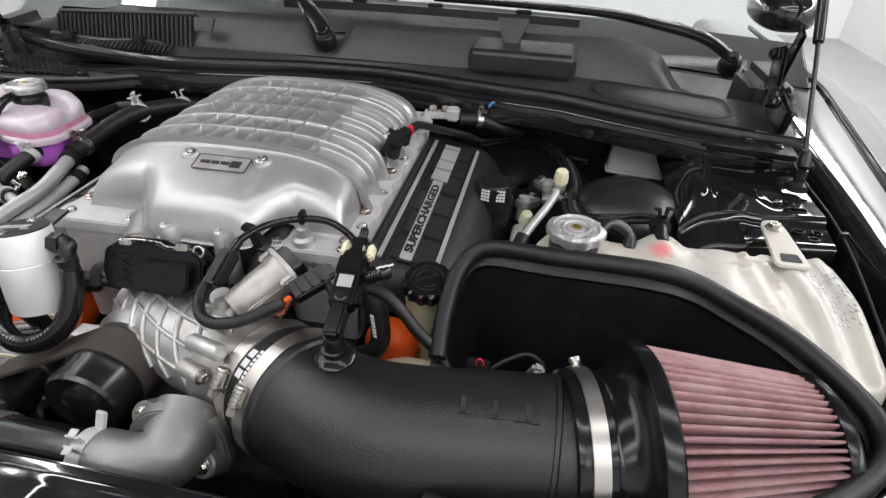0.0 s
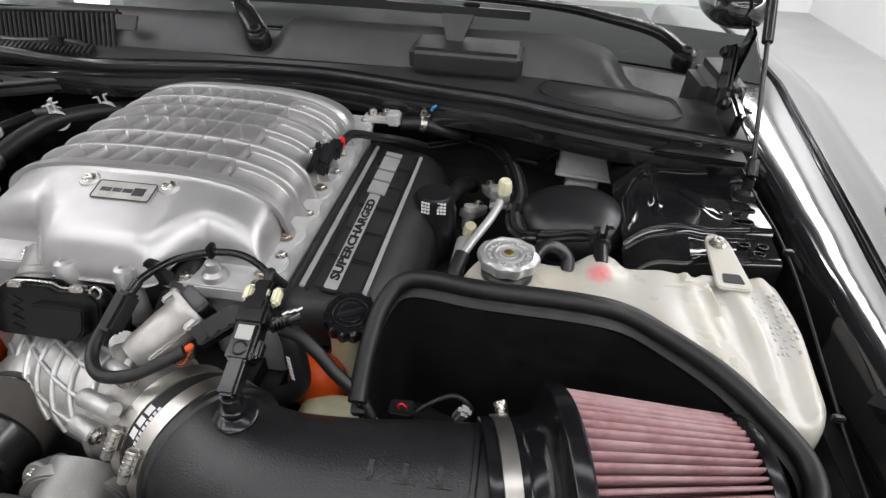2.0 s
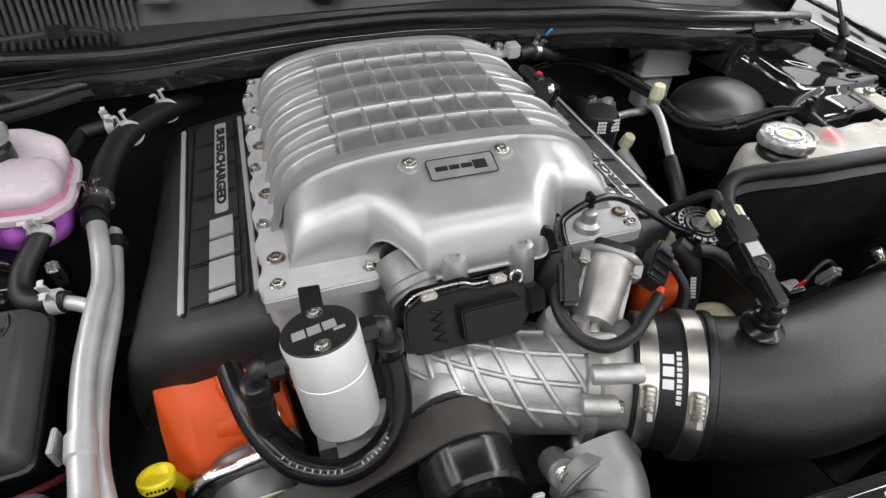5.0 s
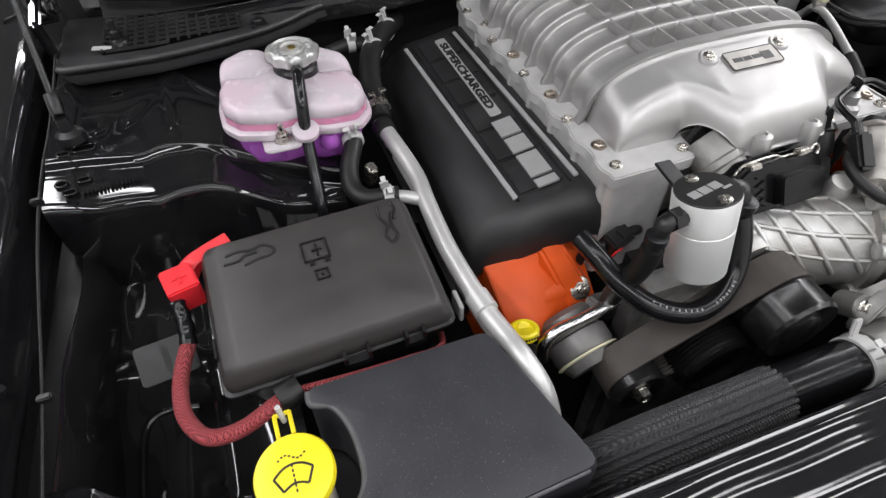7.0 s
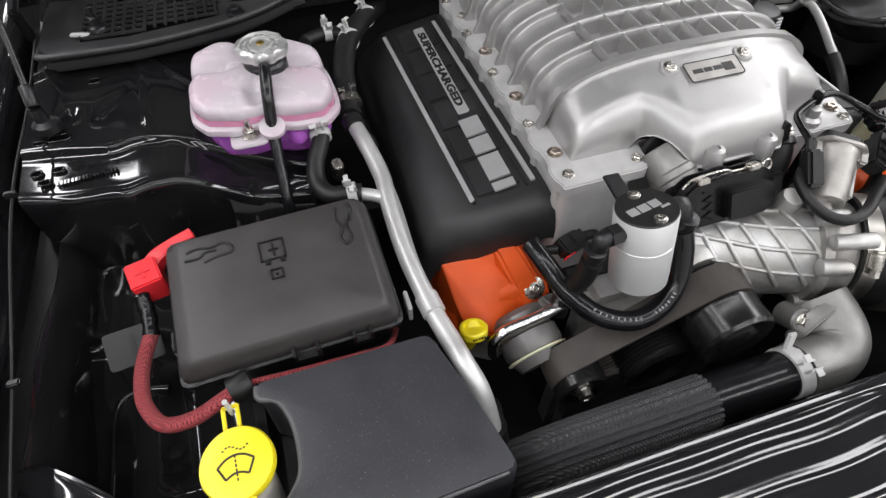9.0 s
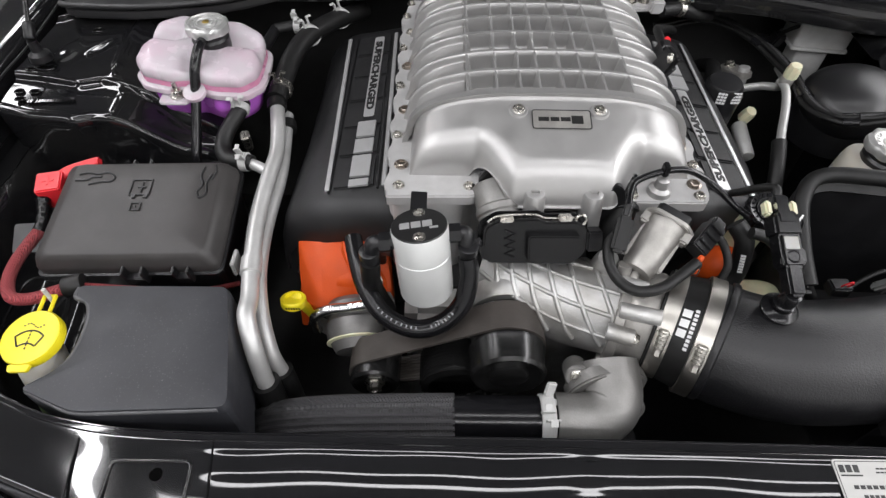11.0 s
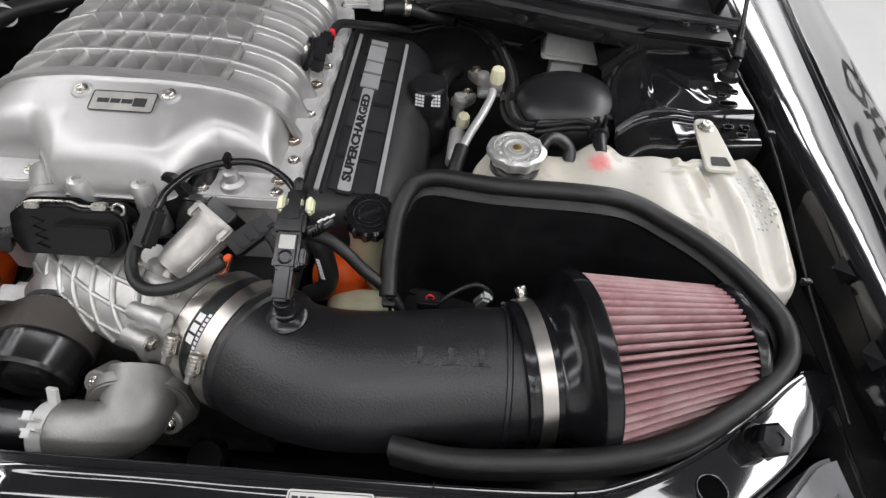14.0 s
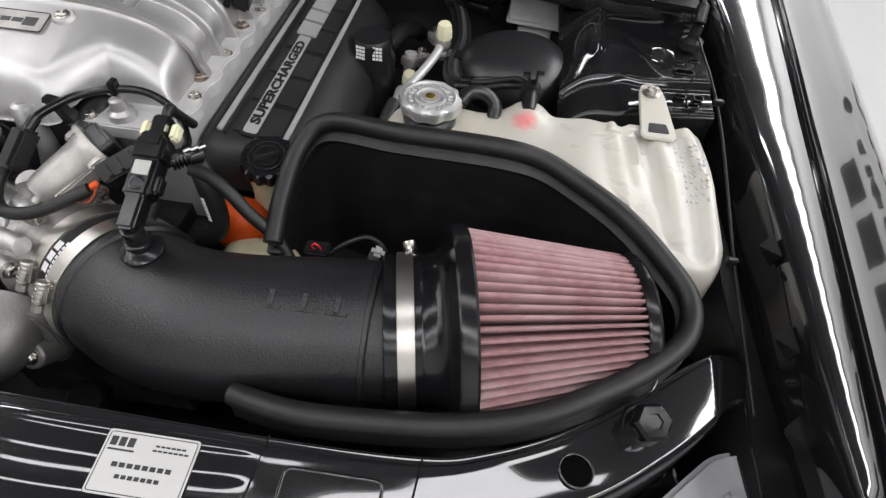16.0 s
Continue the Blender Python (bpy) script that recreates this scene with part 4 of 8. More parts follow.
def heat_shield():
    h = thing("heat_shield", (0.45, -0.17, 0.83), "black heat shield box with thick rubber edge trim", "heat shield")
    line = spline(TRIM, 6)
    rows = [[p + Vector((0, 0, -0.004)) for p in line], [Vector((p.x, p.y, 0.83)) for p in line]]
    part("wall", sheet(B(), rows, 0.002), SHIELDBK, h, "matt black shield wall")
    floor_poly = [(p.x, p.y) for p in line]
    part("floor_plate", prism(B(), floor_poly, 0.826, 0.829), SHIELDBK, h)
    part("edge_trim", sweep(B(), TRIM, 0.0085, 8), RUBBER, h, "thick black rubber edge trim", angle=60)
    lip = [p + Vector((0, 0, -0.0165)) for p in line]
    part("trim_lip", sweep(B(), lip, [(0.0058, -0.008), (0.0062, 0.008), (-0.0062, 0.008), (-0.0058, -0.008)], raw=True), RUBBER, h, "gripping lip of the edge trim", angle=60)
    part("shield_plug", box(B(), (0.300, -0.135, 0.935), (0.022, 0.016, 0.014), 0.002), SMOOTHPL, h, "small black plug on the shield")
    part("red_wire", sweep(B(), [(0.2985, -0.138, 0.941), (0.2980, -0.141, 0.949), (0.3015, -0.142, 0.954), (0.305, -0.141, 0.949), (0.3045, -0.138, 0.941)], 0.0008, 6), RED, h)
    part("plug_lead", sweep(B(), [(0.311, -0.136, 0.935), (0.325, -0.13, 0.945), (0.345, -0.125, 0.952), (0.360, -0.128, 0.940), (0.352, -0.135, 0.925)], 0.0024, 6), RUBBER, h)
    part("tape", box(B(), (0.352, -0.130, 0.935), (0.012, 0.010, 0.026), 0.003, Euler((0.3, 0.3, 0)).to_matrix()), TIN, h, "shiny taped joint")
    part("front_bracket", box(B(), (0.362, -0.278, 0.900), (0.040, 0.012, 0.012), 0.002), SMOOTHPL, h)
    return h


heat_shield()


# ---- passenger side of the bay: bottle, boxes, pipes ----
def pressure_cap(bottle, c, k=1.0):
    """Pressed steel radiator cap: scalloped rim, stepped top, brass rivet, black neck."""
    x, y, z = c
    part("neck_collar", lathe(B(), (x, y, z - 0.032), (0, 0, 1), [(0.0285 * k, -0.006), (0.0298 * k, 0.0), (0.0298 * k, 0.012), (0.027 * k, 0.015), (0.027 * k, 0.022)], 36), SMOOTHPL, bottle, "black filler neck collar")
    rings = []
    for r, h in ((0.0285, -0.012), (0.0325, -0.0105), (0.0338, -0.005), (0.0325, -0.001), (0.0305, 0.0), (0.028, 0.001), (0.0268, -0.0012), (0.0172, -0.0012), (0.0162, 0.0014), (0.0145, 0.0014), (0.0135, -0.0008), (0.0105, -0.0008), (0.0098, 0.0004), (0.007, 0.0004)):
        ring = []
        for i in range(120):
            a = 2 * math.pi * i / 120
            w = 0.0013 * math.cos(10 * a) + 0.003 * (max(0.0, math.cos(2 * a + 0.6)) ** 8) if r > 0.0306 else 0.0
            ring.append(Vector((x + (r + w) * k * math.cos(a), y + (r + w) * k * math.sin(a), z + h)))
        rings.append(ring)
    disc = part("pressure_cap", loft(B(), rings), CAPST, bottle, "pressed steel pressure cap", angle=40)
    part("rivet", lathe(B(), (x, y, z - 0.001), (0, 0, 1), [(0.006 * k, 0), (0.0055 * k, 0.0020), (0.002, 0.0026)], 20), BRASS, disc, "small brass rivet")
    ring_text(disc, "KEEP TIGHT", (x, y, z - 0.0009), 0.0222 * k, 1.75, 0.0068 * k, CAPST, depth=0.0008)
    ring_text(disc, "DO NOT OPEN", (x, y, z - 0.0009), 0.0222 * k, -1.75, 0.0068 * k, CAPST, inward=True, depth=0.0008)
    for t in (-0.25, 0.0, 0.25):
        m = Matrix.Translation((x, y, z)) @ Matrix.Rotation(t, 4, "Z") @ Matrix.Translation((0.0222 * k, 0, -0.0012))
        bars(disc, [(-0.0022, -0.0005, 0.0044, 0.0010)], m, CAPST, 0.0009, "embossing")
    return disc


def hose_clamp(parent, p, axis, r, material, name="hose_clamp", wide=0.010):
    """A spring clamp: a band with two pinch ears."""
    bm = B()
    ax = Vector(axis).normalized()
    o = Vector(p) - ax * wide / 2
    lathe(bm, o, ax, [(r, 0), (r + 0.0018, 0.0005), (r + 0.0018, wide - 0.0005), (r, wide)], 24)
    up = (Vector((0, -0.3, 1)) - ax * ax.dot(Vector((0, -0.3, 1)))).normalized()
    sd = ax.cross(up)
    for k in (-1, 1):
        q = Vector(p) + up * (r + 0.006) + sd * 0.004 * k + ax * 0.002 * k
        box(bm, q, (0.0018, wide * 0.9, 0.012), 0.0004, Matrix((sd, ax, up)).transposed())
        box(bm, q + up * 0.006 + sd * 0.003 * k, (0.007, wide * 0.5, 0.0018), 0.0004, Matrix((sd, ax, up)).transposed())
    return part(name, bm, material, parent, "pale spring clamp" if material is CLIPPL else "")


def coolant_bottle():
    b = thing("coolant_bottle", (-0.425, 0.165, 0.93), "pink plastic coolant bottle with violet coolant in its lower half", "coolant bottle")
    plan = [(-0.503, 0.128), (-0.490, 0.110), (-0.458, 0.104), (-0.430, 0.110), (-0.400, 0.104), (-0.366, 0.108), (-0.350, 0.130), (-0.347, 0.17), (-0.354, 0.212), (-0.385, 0.232), (-0.43, 0.228), (-0.470, 0.232), (-0.496, 0.212), (-0.505, 0.17)]
    pl = rounded([p for e in range(len(plan)) for p in (plan[e], ((plan[e][0] + plan[(e + 1) % len(plan)][0]) / 2, (plan[e][1] + plan[(e + 1) % len(plan)][1]) / 2))], 0.02, 5)
    cx, cy = -0.430, 0.172

    def ring(z, k, lobed=0.0, groove=0.0, tilt=0.0):
        out = []
        for x, y in pl:
            a = math.atan2((y - cy) * 1.2, x - cx)
            four = (0.5 + 0.5 * math.cos(4 * a)) ** 6
            g = k * (1 - lobed * four)
            px, py = cx + (x - cx) * g, cy + (y - cy) * g
            cut = max(0.8 * math.exp(-((px - cx + 0.004) / 0.010) ** 2), math.exp(-((py - cy - 0.012) / 0.010) ** 2))
            out.append(Vector((px, py, z - 0.005 - groove * cut + tilt * (py - cy) - 0.11 * (px - cx))))
        return out
    part("upper_shell", loft(B(), [ring(1.0115, 0.930, 0.03), ring(1.016, 0.938, 0.05, 0, 0.03), ring(1.0215, 0.936, 0.08, 0.002, 0.05), ring(1.0260, 0.922, 0.10, 0.004, 0.07), ring(1.0292, 0.890, 0.10, 0.006, 0.08), ring(1.0312, 0.840, 0.08, 0.009, 0.09), ring(1.0322, 0.77, 0.05, 0.0115, 0.09)] + [ring(1.0325, 0.77 - 0.05 * k, 0.0, 0.0125, 0.09) for k in range(1, 8)] + [ring(1.0325, 0.36, 0.0, 0.006, 0.07), ring(1.0325, 0.2)]), PINK, b, "milky pink upper shell", angle=75)
    part("coolant_band", loft(B(), [ring(1.003, 0.935, 0.02), ring(1.007, 0.937, 0.03), ring(1.0116, 0.931, 0.03)], cap=False), ROSE, b, "rose band at the coolant level", angle=60)
    part("seam_flange", loft(B(), [ring(0.9945, 0.935, 0.01), ring(0.9950, 0.995, 0.02), ring(0.9985, 1.004, 0.02), ring(1.0020, 1.000, 0.02), ring(1.0038, 0.972, 0.02), ring(1.0045, 0.930, 0.02)]), PINK, b, "welded seam flange", angle=40)
    part("lower_shell", loft(B(), [ring(0.952, 0.66, 0.05), ring(0.9535, 0.74, 0.06), ring(0.959, 0.80, 0.07), ring(0.972, 0.845, 0.07), ring(0.996, 0.88, 0.05)]), PURPLE, b, "violet coolant showing through the lower shell", angle=60)
    part("foot_knob", lathe(B(), (-0.402, 0.118, 0.968), (0, -0.2, 1), [(0.011, 0), (0.012, 0.004), (0.010, 0.012), (0.007, 0.016)], 20), PURPLE, b)
    ear = part("mounting_ear", prism(B(), rounded([(-0.470, 0.090), (-0.432, 0.090), (-0.432, 0.122), (-0.470, 0.122)], 0.008), 0.988, 0.992, bev=0.001), PINK, b, "moulded mounting ear")
    hexbolt(ear, (-0.449, 0.105, 0.993), (0, 0, 1), 0.0068, 0.008, STEEL)
    part("stud", rod(B(), (-0.449, 0.105, 0.997), (-0.449, 0.105, 1.010), 0.0028, 12), STEEL, ear)
    part("outlet", rod(B(), (-0.372, 0.215, 0.985), (-0.366, 0.287, 0.982), 0.0075, 16, 0.001), SMOOTHPL, b)
    part("lower_outlet", rod(B(), (-0.378, 0.140, 0.974), (-0.379, 0.112, 0.971), 0.009, 16, 0.001), PURPLE, b)
    part("hose_clip_ring", lathe(B(), (-0.4255, 0.104, 0.9955), (0, -0.3, 1), [(0.0085, 0), (0.0135, 0.0005), (0.0135, 0.0055), (0.0085, 0.006)], 24), PINK, b, "pale hose retaining ring")
    return b


pressure_cap(coolant_bottle(), (-0.417, 0.178, 1.050), 0.78)


def hose(name, label, pts, r, material, cat="hose", clamps=(), per=8):
    h = thing(name, Vector(pts[-1]), label, cat)
    part("hose", sweep(B(), pts, r, per), material, h, angle=60)
    for p, a, m in clamps:
        hose_clamp(h, p, a, r, m)
    return h


hose("overflow_hose", "thin glossy black overflow hose from the cap neck", [(-0.418, 0.157, 1.038), (-0.4195, 0.138, 1.036), (-0.4225, 0.119, 1.022), (-0.4255, 0.106, 0.998), (-0.4275, 0.082, 0.968), (-0.4295, 0.053, 0.934), (-0.431, 0.04, 0.90)], 0.0062, GLOSSRUB)
hose("bottle_hose", "black rubber hose from the coolant bottle to the pipe", [(-0.378, 0.122, 0.972), (-0.380, 0.104, 0.969), (-0.392, 0.080, 0.957), (-0.394, 0.058, 0.948), (-0.384, 0.042, 0.945), (-0.365, 0.037, 0.946), (-0.352, 0.034, 0.946)], 0.0100, RUBBER, "hose",
     (((-0.379, 0.110, 0.970), (0, -1, -0.3), CLIPPL), ((-0.362, 0.0365, 0.946), (1, -0.1, 0.1), CLIPPL)))
hose("heater_hose", "thick black heater hose with pale spring clamps", [(-0.248, 0.385, 0.962), (-0.277, 0.331, 0.977), (-0.300, 0.292, 0.983), (-0.318, 0.256, 0.984), (-0.331, 0.215, 0.977), (-0.336, 0.18, 0.970), (-0.3395, 0.14, 0.964)], 0.0132, RUBBER, "hose",
     (((-0.3365, 0.160, 0.967), (0, -1, -0.1), STEEL), ((-0.277, 0.331, 0.977), (0.5, -0.85, 0.1), CLIPPL), ((-0.312, 0.268, 0.984), (0.5, -0.85, 0.1), CLIPPL)))
hose("outlet_hose", "short black hose between the bottle and the heater hose", [(-0.312, 0.276, 0.984), (-0.326, 0.290, 0.984), (-0.340, 0.292, 0.984), (-0.366, 0.285, 0.982)], 0.0085, RUBBER, "hose",
     (((-0.335, 0.2925, 0.984), (1, 0.05, 0), CLIPPL),))


def coolant_pipes():
    p = thing("coolant_pipe", (-0.31, -0.05, 0.80), "twin bare aluminium coolant pipes along the engine", "pipe")
    a = [(-0.342, 0.150, 0.963), (-0.333, 0.105, 0.955), (-0.326, 0.055, 0.947), (-0.328, 0.015, 0.944), (-0.329, -0.05, 0.939), (-0.3225, -0.118, 0.933), (-0.316, -0.155, 0.932), (-0.313, -0.180, 0.935), (-0.306, -0.201, 0.922), (-0.302, -0.213, 0.902), (-0.298, -0.223, 0.872)]
    b = [(-0.331, 0.140, 0.938), (-0.326, 0.09, 0.931), (-0.322, 0.03, 0.926), (-0.324, -0.05, 0.921), (-0.320, -0.11, 0.916), (-0.312, -0.150, 0.908), (-0.304, -0.176, 0.896), (-0.297, -0.193, 0.878), (-0.291, -0.199, 0.856)]
    part("pipe", sweep(B(), a, 0.0094, 8), PIPEAL, p, angle=60)
    part("pipe", sweep(B(), b, 0.0088, 8), PIPEAL, p, angle=60)
    part("bracket", lathe(B(), (-0.3240, -0.106, 0.9345), (0.13, -1, -0.05), [(0.0096, 0), (0.0112, 0.0008), (0.0112, 0.020), (0.0096, 0.021)], 28), PIPEAL, p, "welded sleeve")
    part("bracket_fin", box(B(), (-0.342, -0.108, 0.930), (0.004, 0.022, 0.020), 0.001), PIPEAL, p)
    part("branch", sweep(B(), [(-0.330, 0.020, 0.944), (-0.342, 0.028, 0.945), (-0.358, 0.035, 0.946)], 0.0068, 6), PIPEAL, p)
    part("tab", box(B(), (-0.370, 0.079, 0.944), (0.011, 0.014, 0.028), 0.002, Euler((0.3, 0, 0.3)).to_matrix()), STEEL, p, "bent steel tab")
    for q, ax, r in (((-0.340, 0.140, 0.961), (0.2, -1, -0.2), 0.0096), ((-0.329, 0.128, 0.936), (0.2, -1, -0.2), 0.0090)):
        part("pipe_collar", lathe(B(), q, ax, [(r, 0), (r + 0.003, 0.001), (r + 0.003, 0.014), (r, 0.015)], 24), RUBBER, p)
    part("lower_sleeve", sweep(B(), [(-0.291, -0.199, 0.858), (-0.287, -0.205, 0.82), (-0.285, -0.21, 0.76)], 0.0130, 6), RUBBER, p)
    part("lower_sleeve", sweep(B(), [(-0.298, -0.222, 0.876), (-0.294, -0.230, 0.83), (-0.29, -0.236, 0.76)], 0.0140, 6), RUBBER, p)
    return p


coolant_pipes()


def fuse_box():
    f = thing("fuse_box", (-0.445, -0.07, 0.86), "black plastic fuse box with a moulded lid", "fuse box")
    tilt = Matrix.Translation((-0.446, -0.066, 0.972)) @ Euler((0.16, -0.02, 0.02)).to_matrix().to_4x4()

    def lid_ring(w, d, r, z):
        out = w + 0.008 * smooth01((w - 0.078) / 0.010)
        return [tilt @ Vector((x, y, z)) for x, y in rounded([(-out, -d), (w, -d), (w, d), (-out, d)], r, 3)]
    part("lid", loft(B(), [lid_ring(0.0915, 0.0665, 0.010, -0.028), lid_ring(0.0915, 0.0665, 0.010, -0.018), lid_ring(0.0905, 0.0655, 0.010, -0.016), lid_ring(0.0870, 0.0630, 0.010, -0.0065), lid_ring(0.0820, 0.0595, 0.009, -0.0012), lid_ring(0.0795, 0.0575, 0.008, 0.0), lid_ring(0.04, 0.03, 0.004, 0.0002)]), LIDPL, f, "satin black lid with moulded symbols", angle=38)
    body = part("body", loft(B(), [lid_ring(0.080, 0.055, 0.008, -0.10), lid_ring(0.087, 0.062, 0.008, -0.04), lid_ring(0.0895, 0.0645, 0.008, -0.0275)]), SMOOTHPL, f)
    part("lip", loft(B(), [lid_ring(0.094, 0.069, 0.010, -0.0325), lid_ring(0.0945, 0.0695, 0.010, -0.030), lid_ring(0.0945, 0.0695, 0.010, -0.0275), lid_ring(0.092, 0.067, 0.010, -0.0265)], cap=False), SMOOTHPL, f)
    for x, y, w, d in ((0.005, -0.071, 0.024, 0.010), (-0.02, 0.071, 0.022, 0.010), (0.055, -0.071, 0.018, 0.008), (-0.096, -0.030, 0.008, 0.018)):
        clip = part("latch", merge(box(B(), tilt @ Vector((x - w * 0.42, y, -0.024)), (0.003, d, 0.022), 0.0008, tilt.to_3x3()), box(box(B(), tilt @ Vector((x + w * 0.42, y, -0.024)), (0.003, d, 0.022), 0.0008, tilt.to_3x3()), tilt @ Vector((x, y - 0.001, -0.030)), (w, d * 0.7, 0.010), 0.001, tilt.to_3x3())), SMOOTHPL, f)
    # raised symbols on the lid
    def mark(rows, name):
        bars(f, rows, tilt @ Matrix.Translation((0, 0, -0.0004)), SMOOTHPL, 0.0024, name)
    mark([(-0.014, 0.014, 0.022, 0.0012), (-0.014, 0.034, 0.022, 0.0012), (-0.014, 0.014, 0.0012, 0.021), (0.0072, 0.014, 0.0012, 0.021), (-0.010, 0.010, 0.004, 0.004), (0.003, 0.010, 0.004, 0.004), (-0.006, 0.024, 0.009, 0.0012), (-0.002, 0.018, 0.0012, 0.013)], "moulded_symbol")
    mark([(-0.008, -0.006, 0.011, 0.0012), (-0.008, 0.003, 0.011, 0.0012), (-0.008, -0.006, 0.0012, 0.010), (0.002, -0.006, 0.0012, 0.010), (-0.0035, -0.002, 0.002, 0.002)], "moulded_symbol")
    for pts in ([(-0.076, 0.044), (-0.066, 0.046), (-0.055, 0.044), (-0.044, 0.046), (-0.036, 0.040), (-0.038, 0.034), (-0.050, 0.033), (-0.062, 0.030)], [(-0.078, 0.036), (-0.066, 0.036), (-0.06, 0.040), (-0.05, 0.040)],
                [(0.062, 0.052), (0.060, 0.040), (0.064, 0.028), (0.060, 0.018), (0.064, 0.010), (0.070, 0.016), (0.068, 0.030), (0.072, 0.042)], [(0.074, 0.054), (0.076, 0.044), (0.072, 0.034)]):
        part("moulded_cable_symbol", sweep(B(), [tilt @ Vector((x, y, 0.0004)) for x, y in pts], 0.0013, 5), SMOOTHPL, f)
    return f


fuse_box()


def battery_cover():
    b = thing("battery_cover", (-0.40, -0.215, 0.84), "matt dark grey plastic battery cover flecked with dust", "battery cover")
    out = [(-0.484, -0.153), (-0.334, -0.152), (-0.317, -0.215), (-0.302, -0.281), (-0.436, -0.287), (-0.490, -0.266), (-0.468, -0.249), (-0.458, -0.235), (-0.456, -0.213), (-0.459, -0.190), (-0.468, -0.172), (-0.482, -0.166)]
    pl = rounded(out, [0.006, 0.008, 0.002, 0.010, 0.012, 0.006, 0.006, 0.01, 0.012, 0.012, 0.008, 0.005], 3)
    cx, cy = -0.40, -0.218

    def ring(k, z):
        return [Vector((cx + (x - cx) * k, cy + (y - cy) * k, z)) for x, y in pl]
    part("cover", loft(B(), [ring(1.03, 0.863), ring(1.012, 0.933), ring(1.004, 0.943), ring(0.985, 0.9475), ring(0.955, 0.9480), ring(0.5, 0.9485)]), BATPL, b, angle=38)
    part("notch_bead", sweep(B(), [(-0.484, -0.2665, 0.944), (-0.468, -0.2500, 0.9445), (-0.4585, -0.2350, 0.945), (-0.4568, -0.213, 0.945), (-0.4598, -0.190, 0.945), (-0.4685, -0.1725, 0.945), (-0.482, -0.1665, 0.945), (-0.483, -0.156, 0.945)], 0.0030, 6), EDGEPL, b, "rounded edge bead with its highlight painted paler")
    part("front_bead", sweep(B(), [(-0.484, -0.2665, 0.944), (-0.462, -0.2755, 0.9435), (-0.438, -0.2845, 0.943), (-0.41, -0.2850, 0.943), (-0.36, -0.2828, 0.943), (-0.312, -0.2805, 0.943)], 0.0024, 6), EDGEPL, b, "rounded edge bead with its highlight painted paler")
    part("inner_box", box(B(), (-0.40, -0.21, 0.79), (0.17, 0.11, 0.13), 0.006), SMOOTHPL, b)
    return b


battery_cover()


def washer_filler():
    w = thing("washer_filler", (-0.503, -0.209, 0.80), "bright yellow washer fluid cap on a milky filler neck", "washer filler")
    c = Vector((-0.503, -0.2145, 0.9490))
    ax = Vector((-0.05, -0.12, 1)).normalized()
    low = c + Vector((0.006, -0.046, -0.125))
    nx = (c - low).normalized()
    part("neck", lathe(B(), low + nx * 0.060, nx, [(0.0195, 0), (0.0210, 0.03), (0.0215, 0.050), (0.0150, 0.060)], 32), MILK, w, "milky tapered filler neck")
    part("fluid_level", lathe(B(), low, nx, [(0.017, 0), (0.0195, 0.0605)], 32), GREENFL, w, "green washer fluid showing in the neck")
    part("foot_tube", rod(B(), (low.x, low.y, 0.78), (low.x, low.y, low.z + 0.01), 0.016, 24), GREENFL, w)
    cap = part("cap", lathe(B(), c, ax, [(0.0260, -0.010), (0.0275, -0.009), (0.0280, -0.002), (0.0268, 0.0006), (0.025, 0.001), (0.010, 0.0012)], 48), YELLOW, w)
    m = plane_pose(c + ax * 0.0012, (1, 0.02, 0.05), (0, 1, 0.12))
    for pts in ([(-0.0135, 0.000), (-0.007, 0.0045), (0, 0.006), (0.007, 0.0045), (0.0135, 0.000)], [(-0.0135, 0.000), (-0.0085, -0.010)], [(0.0135, 0.000), (0.0085, -0.010)], [(-0.0085, -0.010), (-0.004, -0.0078), (0, -0.007), (0.004, -0.0078), (0.0085, -0.010)]):
        part("printed_line", sweep(B(), [m @ Vector((x, y, 0)) for x, y in pts], 0.0008, 6), DARKPR, cap, "black printed wiper symbol")
    bars(cap, [(-0.0006, -0.013 + 0.0034 * k, 0.0012, 0.002) for k in range(6)] + [(-0.009 + 0.0026 * k, 0.0105 + 0.0022 * math.sin(k * 0.9), 0.0016, 0.0011) for k in range(8)], m, DARKPR, 0.0004, "printed_dashes")
    up = m.to_3x3() @ Vector((0, 1, 0))
    part("hinge_strap", merge(box(B(), c + up * 0.036 + m.to_3x3() @ Vector((-0.0055, 0, -0.004)), (0.003, 0.018, 0.004), 0.001, m.to_3x3()), box(box(B(), c + up * 0.036 + m.to_3x3() @ Vector((0.0055, 0, -0.004)), (0.003, 0.018, 0.004), 0.001, m.to_3x3()), c + up * 0.045 + m.to_3x3() @ Vector((0, 0, -0.004)), (0.014, 0.003, 0.004), 0.001, m.to_3x3())), YELLOW, cap)
    part("pull_tab", prism(B(), rounded([(-0.011, -0.027), (0.011, -0.027), (0.009, -0.034), (-0.009, -0.034)], 0.002), -0.005, -0.001, m, 0.0006), YELLOW, cap)
    part("peg", rod(B(), c + up * 0.042 + ax * -0.010, c + up * 0.046 + ax * 0.008, 0.0022, 10), CLIPPL, w, "pale strap peg")
    return w


washer_filler()


